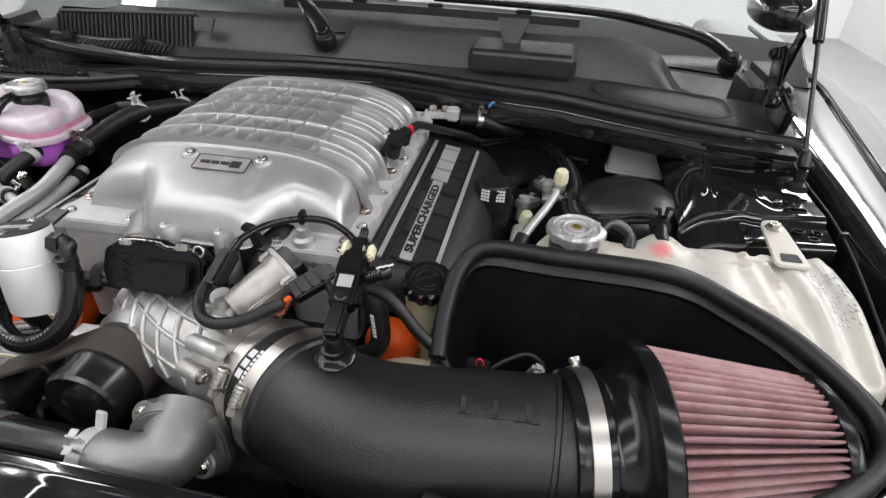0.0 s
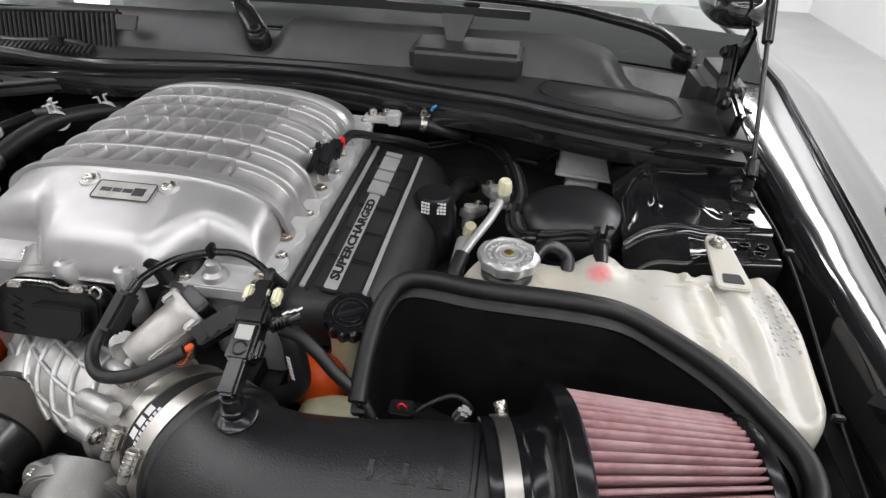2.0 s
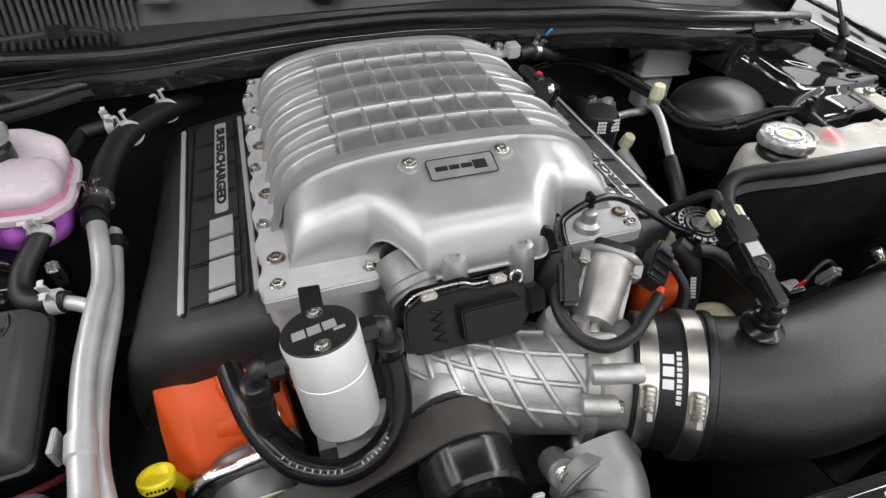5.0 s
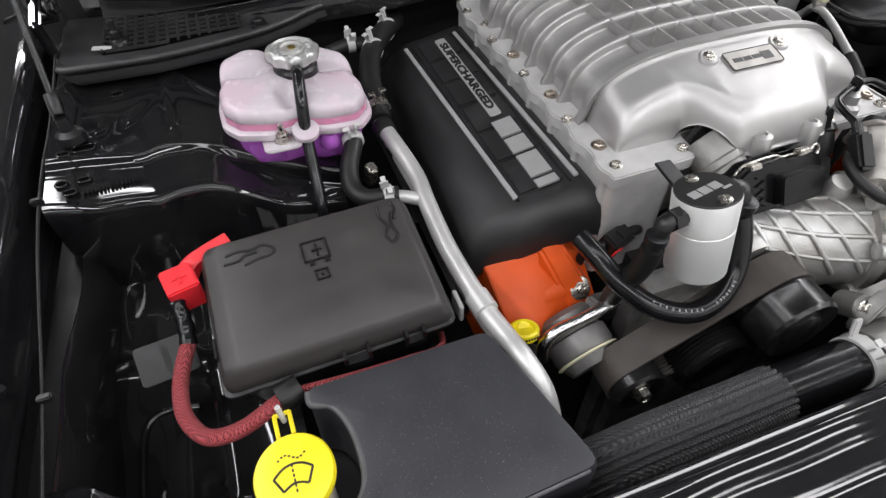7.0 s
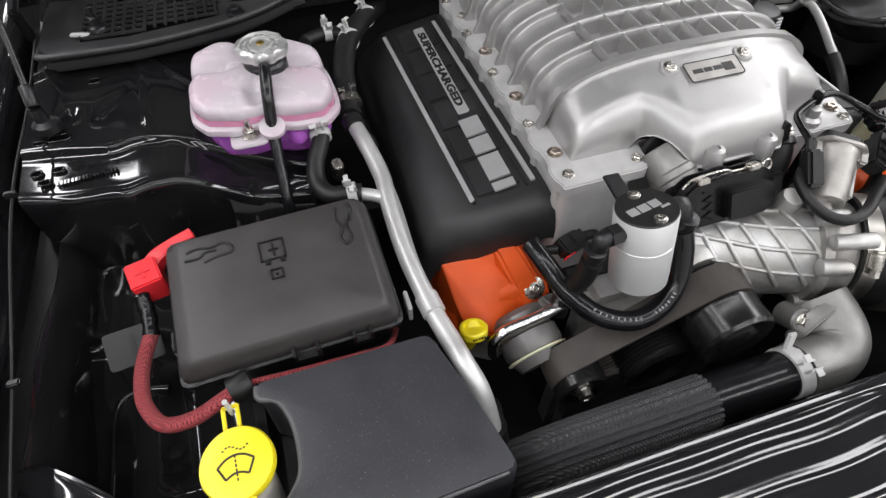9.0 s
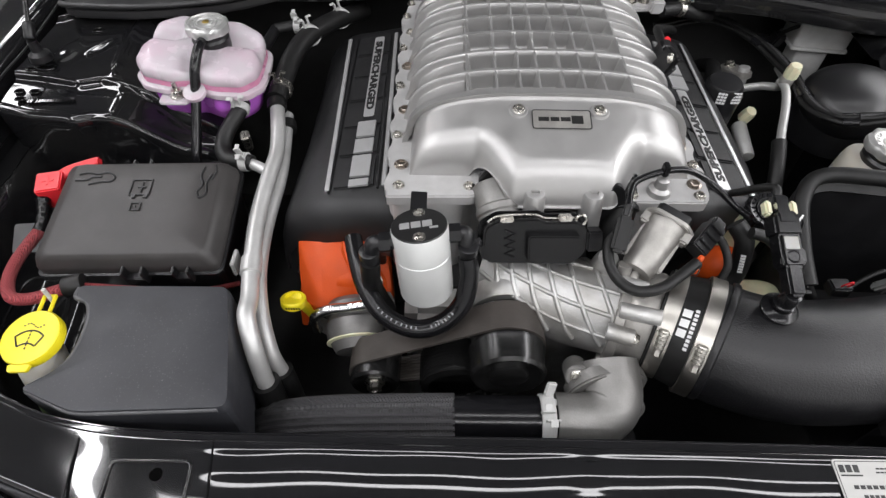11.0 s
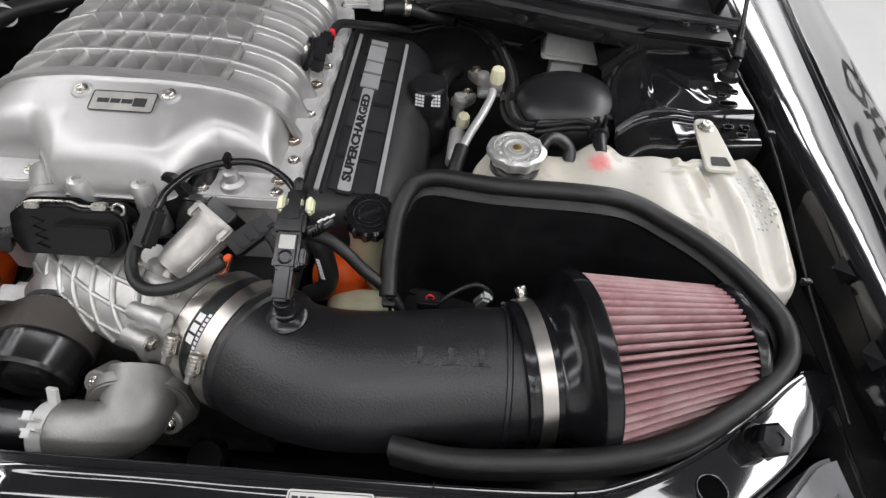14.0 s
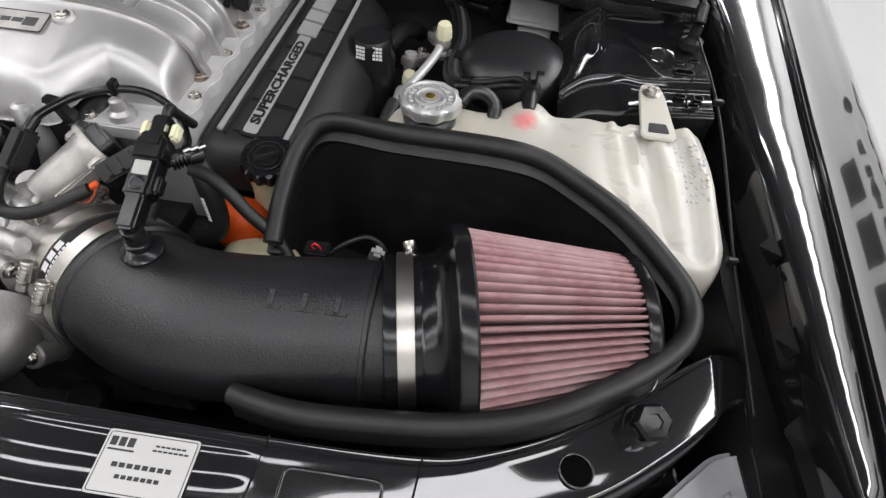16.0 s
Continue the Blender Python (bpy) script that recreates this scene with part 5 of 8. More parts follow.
def battery_lead():
    t = thing("jump_terminal", (-0.575, -0.02, 0.92), "red plastic positive terminal cover on the fuse box", "terminal cover")
    turn = Euler((0.15, 0, 0.25)).to_matrix()
    hood = part("cover", box(B(), (-0.565, -0.022, 0.952), (0.027, 0.028, 0.032), 0.0016, turn), RED, t)
    m = plane_pose(Vector((-0.565, -0.022, 0.952)) + turn @ Vector((0, 0, 0.0158)), turn @ Vector((1, 0, 0)), turn @ Vector((0, 1, 0)))
    bars(hood, [(-0.0065, -0.0012, 0.013, 0.0024), (-0.0012, -0.0065, 0.0024, 0.013)], m, RED, 0.001, "plus_sign", "raised plus sign")
    part("arm", sweep(B(), [(-0.562, -0.013, 0.956), (-0.555, -0.004, 0.960), (-0.541, 0.003, 0.963), (-0.520, 0.010, 0.967)], [(-0.0085, -0.008), (0.0085, -0.008), (0.0085, 0.004), (0.0065, 0.0055), (-0.0065, 0.0055), (-0.0085, 0.004)], 6, scale=lambda t: 1.0 - 0.35 * t), RED, t)
    c = thing("battery_cable", (-0.55, -0.11, 0.90), "battery cable in red woven sleeving", "cable")
    part("taped_end", sweep(B(), [(-0.572, -0.036, 0.952), (-0.569, -0.052, 0.942), (-0.569, -0.072, 0.934)], 0.0070, 6, scale=lambda t: 1.0 + 0.10 * math.sin(t * 23)), GLOSSRUB, c, "black taped cable end")
    part("sleeve", sweep(B(), [(-0.569, -0.070, 0.935), (-0.576, -0.090, 0.931), (-0.579, -0.112, 0.929), (-0.576, -0.135, 0.928), (-0.561, -0.157, 0.930), (-0.537, -0.161, 0.933), (-0.512, -0.153, 0.936), (-0.498, -0.147, 0.937)], 0.0064, 10), REDBRAID, c, angle=60)
    part("band", rod(B(), (-0.506, -0.149, 0.936), (-0.488, -0.1435, 0.937), 0.0112, 20, 0.001), RUBBER, c)
    part("thin_sleeve", sweep(B(), [(-0.490, -0.144, 0.934), (-0.455, -0.143, 0.929), (-0.40, -0.142, 0.925), (-0.37, -0.138, 0.920), (-0.355, -0.10, 0.88)], 0.0030, 8), REDBRAID, c, angle=60)
    p = thing("bracket_plate", (-0.60, -0.085, 0.90), "flat black slotted bracket plate on the inner wing", "bracket")
    poly = rounded([(-0.024, -0.018), (0.024, -0.018), (0.024, 0.018), (-0.024, 0.018)], 0.004)
    part("plate", prism(B(), poly, 0, 0.0025, Matrix.Translation((-0.596, -0.056, 0.905)) @ Euler((0.45, 0.05, 0.15)).to_matrix().to_4x4(), 0.0006), SMOOTHPL, p)
    # dark patch on the solid plate draws the slot's shade
    part("slot", prism(B(), rounded([(-0.003, -0.012), (0.003, -0.012), (0.003, 0.012), (-0.003, 0.012)], 0.003), 0.0022, 0.0029, Matrix.Translation((-0.596, -0.056, 0.905)) @ Euler((0.45, 0.05, 0.15)).to_matrix().to_4x4()), VOID, p)
    part("foot", box(B(), (-0.600, -0.052, 0.888), (0.02, 0.02, 0.03), 0.002), VOID, p)


battery_lead()


def dipstick():
    d = thing("dipstick", (-0.283, -0.13, 0.80), "yellow plastic oil dipstick handle", "dipstick")
    c = Vector((-0.283, -0.130, 0.894))
    h = part("handle", lathe(B(), c, (0.05, 0.35, 1), [(0.0135, -0.008), (0.0142, -0.006), (0.0142, 0.000), (0.0130, 0.0015), (0.0105, 0.0015), (0.0098, -0.003), (0.004, -0.003)], 36), YELLOW, d)
    m = plane_pose(c + Vector((0.002, -0.0145, 0.001)), (1, 0, 0), (0, 0.3, 1))
    bars(h, [(-0.0075 + 0.0028 * k, -0.001, 0.0018, 0.0026) for k in range(6)], m, DARKPR, 0.0004, "printed_bars")
    part("shank", rod(B(), (-0.281, -0.126, 0.89), (-0.272, -0.10, 0.80), 0.006, 14), YELLOW, d)
    return d


dipstick()


def valve_cover(side):
    v = thing("valve_cover", (side * 0.25, 0.05, 0.80), "orange painted cylinder head cover below the coil cover", "engine part", "orange head covers")
    rows = []
    prof = [(0.205, 0.84), (0.207, 0.896), (0.215, 0.908), (0.245, 0.905), (0.272, 0.898), (0.288, 0.880), (0.296, 0.850), (0.300, 0.80)]
    for y, k, w in ((-0.100, 0.065, 0.006), (-0.098, 0.030, 0.003), (-0.090, 0.022, 0.001), (-0.070, 0.016, 0.0), (-0.03, 0.008, 0.0), (0.30, 0.0, 0.0)) if side < 0 else ((-0.112, 0.075, 0.006), (-0.110, 0.046, 0.003), (-0.104, 0.030, 0.001), (-0.085, 0.022, 0.0), (-0.060, 0.012, 0.0), (0.30, 0.0, 0.0)):
        rows.append([Vector((side * ((x if side < 0 else 0.195 + (x - 0.205) * 0.55) - w), y, max(z - k, 0.79))) for x, z in prof])
    body = part("casting", sheet(B(), rows, 0.003), ORANGE, v, angle=45)
    if side > 0:
        part("front_lobe", blob(B(), (0.203, -0.084, 0.898), (0.029, 0.024, 0.031), p=2.3), ORANGE, v, "rounded orange front of the cover")
        return v
    ends = (((-0.296, -0.026, 0.86), (-0.293, -0.026, 0.902), (-0.262, -0.026, 0.914), (-0.205, -0.026, 0.918), (-0.184, -0.026, 0.905), (-0.182, -0.026, 0.86)),
            ((-0.295, -0.050, 0.85), (-0.290, -0.052, 0.898), (-0.262, -0.058, 0.908), (-0.208, -0.064, 0.909), (-0.184, -0.062, 0.893), (-0.180, -0.060, 0.85)),
            ((-0.292, -0.078, 0.84), (-0.287, -0.080, 0.880), (-0.259, -0.092, 0.884), (-0.202, -0.084, 0.886), (-0.181, -0.078, 0.876), (-0.178, -0.074, 0.845)),
            ((-0.286, -0.108, 0.83), (-0.282, -0.108, 0.860), (-0.255, -0.121, 0.857), (-0.197, -0.104, 0.861), (-0.178, -0.094, 0.857), (-0.176, -0.090, 0.842)),
            ((-0.286, -0.108, 0.83), (-0.282, -0.109, 0.850), (-0.255, -0.122, 0.846), (-0.197, -0.105, 0.850), (-0.178, -0.095, 0.846), (-0.176, -0.090, 0.842)))
    part("front_slope", bevelled(loft(B(), [[Vector(q) for q in r] for r in ends]), 0.003, 2, 20), ORANGE, v, "angular orange front of the cover", angle=30)
    part("ridge", bevelled(loft(B(), [[Vector(q) for q in r] for r in (
        ((-0.240, -0.050, 0.905), (-0.236, -0.052, 0.919), (-0.214, -0.054, 0.921), (-0.204, -0.054, 0.908)),
        ((-0.238, -0.066, 0.898), (-0.232, -0.070, 0.910), (-0.206, -0.074, 0.909), (-0.196, -0.072, 0.894)),
        ((-0.226, -0.084, 0.880), (-0.222, -0.092, 0.886), (-0.192, -0.094, 0.880), (-0.182, -0.084, 0.872)),
        ((-0.222, -0.104, 0.862), (-0.216, -0.110, 0.862), (-0.190, -0.104, 0.860), (-0.180, -0.096, 0.858)))]), 0.003, 2, 20), ORANGE, v, "raised bolt ridge", angle=30)
    part("gasket", loft(B(), [[Vector((x, y, 0.846 - dz)) for x, y in ((-0.284, -0.106), (-0.255, -0.123), (-0.196, -0.107), (-0.176, -0.094), (-0.18, -0.05), (-0.28, -0.05))] for dz in (0.0, 0.005)]), RUBBER, v, "black gasket")
    part("head_casting", loft(B(), [[Vector((x, y, z)) for x, y in ((-0.280, -0.104), (-0.254, -0.120), (-0.197, -0.104), (-0.178, -0.092), (-0.18, -0.05), (-0.28, -0.05))] for z in (0.841, 0.79)]), CASTAL, v, "bare cast head below the gasket")
    ax = Vector((0.1, -0.72, 0.68)).normalized()
    part("washer", lathe(B(), (-0.2005, -0.0925, 0.8755), ax, [(0.0130, 0), (0.0130, 0.003), (0.0115, 0.0040), (0.006, 0.0042)], 28), STEEL, v, "large steel washer")
    hexbolt(v, Vector((-0.2005, -0.0925, 0.8755)) + ax * 0.004, ax, 0.0052, 0.005, STEEL)
    return v


for s in (1, -1):
    valve_cover(s)


# ---- front of the engine ----
def catch_can():
    c = thing("catch_can", (-0.137, -0.150, 0.945), "clear anodised oil catch can with a black lid", "catch can")
    base, top = Vector((-0.133, -0.156, 0.950)), Vector((-0.140, -0.141, 1.030))
    ax = (top - base).normalized()
    L = (top - base).length
    can = part("can", lathe(B(), base, ax, [(0.022, 0), (0.0255, 0.001), (0.0265, 0.003), (0.0265, 0.012), (0.0268, 0.0125), (0.0268, 0.050), (0.0263, 0.0505), (0.0263, 0.0515), (0.0268, 0.052), (0.0268, L - 0.002), (0.0260, L)], 48), CANAL, c)
    lid = part("lid", lathe(B(), top - ax * 0.001, ax, [(0.0260, 0), (0.0260, 0.0018), (0.0254, 0.0026), (0.006, 0.0027)], 48), DARKPR, c, "black lid with engraved mark")
    m = plane_pose(top + ax * 0.0019, (1, 0.12, 0.1), (0, 1, -0.2))
    for k in (-1, 1):
        hexbolt(lid, m @ Vector((0.001 * k, 0.0185 * k, 0)), ax, 0.0042, 0.0025, STEEL)
    bars(lid, [(-0.018, -0.0045, 0.009, 0.009), (-0.0075, -0.0045, 0.009, 0.009), (0.003, -0.0045, 0.009, 0.009), (0.009, -0.0085, 0.008, 0.0028)], m, SILVERPR, 0.0004, "engraved_mark")
    part("bracket", box(B(), (-0.142, -0.104, 1.018), (0.016, 0.034, 0.003), 0.0006, Euler((0.12, 0.05, 0)).to_matrix()), SMOOTHPL, c)
    # ports and their elbows
    for p, q, e in (((-0.162, -0.148, 1.016), (-0.181, -0.150, 1.016), (-0.187, -0.152, 0.988)), ((-0.118, -0.138, 1.016), (-0.098, -0.136, 1.016), (-0.094, -0.146, 0.990))):
        part("elbow", sweep(B(), [p, q, (Vector(q) + Vector(e)) / 2 + Vector((0, 0, 0.006)), e], 0.0075, 6), SMOOTHPL, c, "black barbed elbow")
        part("elbow_nut", rod(B(), (Vector(p) * 0.75 + Vector(q) * 0.25), (Vector(p) * 0.2 + Vector(q) * 0.8), 0.0098, 6), SMOOTHPL, c)
        part("elbow_ring", lathe(B(), Vector(e) + Vector((0, 0, 0.010)), (0, 0, 1), [(0.0075, 0), (0.0096, 0.001), (0.0096, 0.008), (0.0075, 0.009)], 20), SMOOTHPL, c)
    return c


catch_can()
loop = hose("breather_hose", "black rubber breather hose looped under the catch can", [(-0.094, -0.146, 0.992), (-0.092, -0.156, 0.972), (-0.098, -0.170, 0.947), (-0.118, -0.182, 0.930), (-0.146, -0.185, 0.924), (-0.176, -0.172, 0.928), (-0.197, -0.145, 0.938), (-0.208, -0.115, 0.950), (-0.214, -0.092, 0.955)], 0.0098, GLOSSRUB, "hose", per=10)
for t0 in [0.34 + 0.0125 * k for k in range(7)] + [0.46 + 0.0145 * k for k in range(9)]:
    arc = spline([(-0.098, -0.170, 0.947), (-0.118, -0.182, 0.930), (-0.146, -0.185, 0.924), (-0.176, -0.172, 0.928), (-0.197, -0.145, 0.938)], 24)
    i = min(int((t0 - 0.30) * 2.9 * len(arc)), len(arc) - 2)
    along = (arc[i + 1] - arc[i]).normalized()
    face = Vector((0, -0.45, 0.9))
    face = (face - along * face.dot(along)).normalized()
    part("printed_bar", box(B(), arc[i] + face * 0.0097, (0.0014, 0.0026, 0.0008), 0.0002, Matrix((along, face.cross(along), face)).transposed()), GREYPL, loop, "faint pale print bar")
hose("drain_hose", "short black breather hose beside the catch can", [(-0.187, -0.152, 0.992), (-0.189, -0.150, 0.965), (-0.190, -0.140, 0.935), (-0.188, -0.128, 0.90), (-0.18, -0.12, 0.86)], 0.0098, RUBBER)


def knock_plug():
    """Dark wiring plug with a red lock under the supercharger's front corner."""
    k = thing("wire_plug", (-0.166, -0.078, 0.90), "black wiring plug with a small red lock under the supercharger", "plug")
    turn = Euler((0.3, 0.1, 0.35)).to_matrix()
    c = Vector((-0.158, -0.080, 0.920))
    shell = part("shell", box(B(), c, (0.034, 0.020, 0.018), 0.0025, turn), SMOOTHPL, k)
    part("rib", box(B(), c + turn @ Vector((0.004, 0, 0.0095)), (0.014, 0.012, 0.004), 0.001, turn), SMOOTHPL, shell)
    part("lock", merge(box(B(), c + turn @ Vector((-0.010, -0.0108, 0.002)), (0.012, 0.002, 0.003), 0.0006, turn), box(B(), c + turn @ Vector((-0.015, -0.0108, -0.002)), (0.003, 0.002, 0.009), 0.0006, turn)), RED, shell, "small red lock")
    part("lead", sweep(B(), [c + turn @ Vector((0.016, 0, 0)), c + Vector((0.030, 0.008, -0.004)), c + Vector((0.044, 0.020, -0.020))], 0.0055, 6), RUBBER, k)
    part("rear_lead", sweep(B(), [c + turn @ Vector((-0.016, 0, 0)), c + Vector((-0.028, 0.006, -0.010)), c + Vector((-0.032, 0.012, -0.040))], 0.0050, 6), RUBBER, k)
    return k


knock_plug()


def bypass_actuator():
    a = thing("actuator", (-0.027, -0.118, 0.96), "black plastic bypass actuator with a clipped cover", "actuator")
    m = plane_pose((-0.027, -0.120, 0.985), (1, 0.05, 0.01), (0, 0.45, 0.89))
    poly = rounded([(-0.046, -0.020), (0.040, -0.024), (0.052, -0.012), (0.052, 0.014), (0.042, 0.022), (0.010, 0.022), (0.004, 0.026), (-0.036, 0.026), (-0.050, 0.018), (-0.052, -0.004)], 0.004, 2)
    part("body", prism(B(), poly, -0.030, 0.004, m, 0.002), ACTPL, a)
    part("cover_plate", prism(B(), rounded([(-0.008, -0.017), (0.036, -0.019), (0.044, -0.010), (0.044, 0.010), (-0.008, 0.012)], 0.004), 0.003, 0.0145, m, 0.0015), ACTPL, a)
    for x in (-0.028, 0.030):
        part("metal_clip", box(B(), m @ Vector((x, 0.025, 0.000)), (0.013, 0.006, 0.009), 0.0012, m.to_3x3()), STEEL, a, "bright steel clip")
    part("back_plate", prism(B(), rounded([(-0.050, -0.023), (0.044, -0.027), (0.056, -0.014), (0.056, 0.017), (0.045, 0.0255), (0.012, 0.0255), (0.006, 0.0295), (-0.038, 0.0295), (-0.054, 0.020), (-0.056, -0.006)], 0.004, 2), -0.013, -0.010, m, 0.0008), ACTPL, a)
    part("zigzag_rib", sweep(B(), [m @ Vector((-0.020 - 0.010 * (k % 2), -0.014 + 0.0042 * k, 0.0048)) for k in range(8)], 0.0010, raw=True), ACTPL, a)
    part("plug", box(B(), m @ Vector((0.062, -0.002, -0.008)), (0.016, 0.022, 0.016), 0.002, m.to_3x3()), SMOOTHPL, a)
    part("wire_tail", sweep(B(), [m @ Vector((-0.052, 0.0, -0.006)), m @ Vector((-0.064, -0.006, -0.004)), m @ Vector((-0.070, -0.022, -0.010))], 0.0050, 6), BLKBRAID, a)
    part("eyelet", sweep(B(), [m @ Vector((0.046 + 0.0052 * math.cos(2 * math.pi * i / 24), 0.022 + 0.0052 * math.sin(2 * math.pi * i / 24), 0.0)) for i in range(24)], 0.0014, closed=True, raw=True), STEEL, a, "bright wire loop")
    part("rim", sweep(B(), [m @ Vector((x, y, -0.004)) for x, y in [(-0.046, 0.021), (-0.034, 0.0275), (0.0, 0.0275), (0.012, 0.0235), (0.040, 0.023)]], 0.0012, 4), STEEL, a, "bright cover rim")
    part("motor", lathe(B(), (-0.067, -0.052, 1.000), (0.22, -0.86, -0.42), [(0.010, 0), (0.0205, 0.001), (0.0225, 0.004), (0.0225, 0.026), (0.0240, 0.028), (0.0240, 0.034), (0.0225, 0.036), (0.0225, 0.046), (0.016, 0.048)], 40), DIRTYAL, a, "dull silver motor housing")
    return a


bypass_actuator()


def inlet_casting():
    s = thing("inlet_casting", (0.0, -0.13, 0.86), "cast aluminium inlet snout with a grid of raised ribs", "engine part")
    spine = [((-0.068, -0.098, 0.918), (0.040, 0.038)), ((-0.045, -0.112, 0.915), (0.042, 0.040)), ((-0.015, -0.127, 0.913), (0.044, 0.044)), ((0.022, -0.142, 0.913), (0.046, 0.047)), ((0.066, -0.153, 0.915), (0.049, 0.049))]
    ax = Vector((0.92, -0.36, 0.03)).normalized()
    side = Vector((0, 0, 1)).cross(ax).normalized()
    up = ax.cross(side)

    def ring(c, r, n=40):
        return [Vector(c) + side * r[0] * math.cos(2 * math.pi * i / n) + up * r[1] * math.sin(2 * math.pi * i / n) for i in range(n)]
    part("snout", loft(B(), [ring(c, r) for c, r in spine]), CASTAL, s, angle=60)
    pts = [Vector(c) for c, _ in spine]

    def on(t, a, out=0.0008):
        k = t * (len(pts) - 1)
        i = min(int(k), len(pts) - 2)
        f = k - i
        c = pts[i].lerp(pts[i + 1], f)
        r = [spine[i][1][j] * (1 - f) + spine[i + 1][1][j] * f + out for j in (0, 1)]
        return c + side * r[0] * math.cos(a) + up * r[1] * math.sin(a)
    for k in range(6):
        t0 = 0.10 + 0.155 * k
        part("rib", sweep(B(), [on(min(1.0, max(0.0, t0 - 0.16 + 0.40 * (j / 11) ** 1.4)), 0.2 + 2.9 * j / 11) for j in range(12)], 0.0026, 4), CASTAL, s)
    for k in range(4):
        a0 = 0.95 + 0.48 * k
        part("rib", sweep(B(), [on(0.02 + 0.96 * j / 7, a0 + 0.45 * (j / 7)) for j in range(8)], 0.0024, 4), CASTAL, s)
    f0 = Vector((0.066, -0.153, 0.915))
    flange = part("flange", lathe(B(), f0 - ax * 0.002, ax, [(0.052, 0), (0.0565, 0.001), (0.0565, 0.010), (0.054, 0.012), (0.051, 0.022), (0.051, 0.040), (0.049, 0.044)], 56), MACHAL, s, "machined throttle ring")
    for a in (0.75, 1.75, 2.6, 3.7, 5.2):
        p = f0 + side * 0.058 * math.cos(a) + up * 0.058 * math.sin(a)
        part("bolt_lug", rod(B(), p - ax * 0.006, p + ax * 0.020, 0.0085, 20, 0.001), CASTAL, flange)
        hexbolt(flange, p + ax * 0.020, ax, 0.0052, 0.005, STEEL)
    part("sensor_boss", rod(B(), (0.050, -0.188, 0.968), (0.086, -0.200, 0.972), 0.0078, 20, 0.0015), CASTAL, s)
    part("foot_web", box(B(), (-0.062, -0.118, 0.90), (0.016, 0.030, 0.08), 0.005, Euler((0.2, 0, 0.2)).to_matrix()), CASTAL, s)
    part("port_boss", lathe(B(), (0.048, -0.128, 0.958), (0, -0.2, 1), [(0.014, 0), (0.012, 0.014), (0.010, 0.018)], 24), CASTAL, s)
    return s


inlet_casting()


def coupler():
    c = thing("coupler", (0.10, -0.17, 0.86), "black silicone coupler with two steel hose clamps", "coupler")
    ax = Vector((0.88, -0.46, 0.06)).normalized()
    o = Vector((0.103, -0.1660, 0.9165))
    part("sleeve", lathe(B(), o, ax, [(0.0540, 0), (0.0555, 0.001), (0.0558, 0.018), (0.0585, 0.036), (0.0605, 0.050), (0.0605, 0.058), (0.0590, 0.060)], 64), RUBBER, c)
    for h, r in ((0.003, 0.0560), (0.037, 0.0612)):
        band = part("hose_clamp", lathe(B(), o + ax * h, ax, [(r - 0.001, 0), (r + 0.0012, 0.0004), (r + 0.0012, 0.0146), (r - 0.001, 0.015)], 64), BANDST, c, "bright worm-drive hose clamp")
        d = Vector((0.2, -0.80, 0.52))
        d = (d - ax * d.dot(ax)).normalized()
        tang = ax.cross(d)
        p = o + ax * (h + 0.0075) + d * (r + 0.006)
        part("clamp_screw", rod(B(), p - tang * 0.010, p + tang * 0.010, 0.0046, 16, 0.001), BANDST, band)
        part("screw_head", rod(B(), p + tang * 0.010, p + tang * 0.016, 0.0042, 6), BANDST, band)
        part("screw_housing", box(B(), p - d * 0.003, (0.013, 0.015, 0.006), 0.0012, Matrix((ax, tang, d)).transposed()), BANDST, band)
        for k in range(5):
            part("screw_thread", lathe(B(), p + tang * (-0.008 + 0.0036 * k), tang, [(0.0044, 0), (0.0052, 0.0006), (0.0052, 0.0012), (0.0044, 0.0018)], 14), BANDST, band)
    # the maker's white print as plain bars on the sleeve
    for rows in (((0.0200, -0.26, 0.0080, 0.13), (0.0200, -0.09, 0.0080, 0.13), (0.0200, 0.08, 0.0080, 0.13), *((0.0300, -0.34 + 0.072 * q, 0.0036, 0.050) for q in range(10))),):
        for h, a, w, span in rows:
            bm = B()
            ring = []
            dirs = Vector((0.0, -0.62, 0.78))
            dirs = (dirs - ax * dirs.dot(ax)).normalized()
            tn = ax.cross(dirs)
            rows3 = []
            for i in range(7):
                t = a + span * (i / 6 - 0.5)
                n = dirs * math.cos(t) + tn * math.sin(t)
                rows3.append([o + ax * q + n * (0.0566 + 0.15 * max(0.0, q - 0.018)) for q in (h, h + w)])
            part("white_print", sheet(bm, rows3), WHITEPR, c, "white print bar")
    return c


coupler()


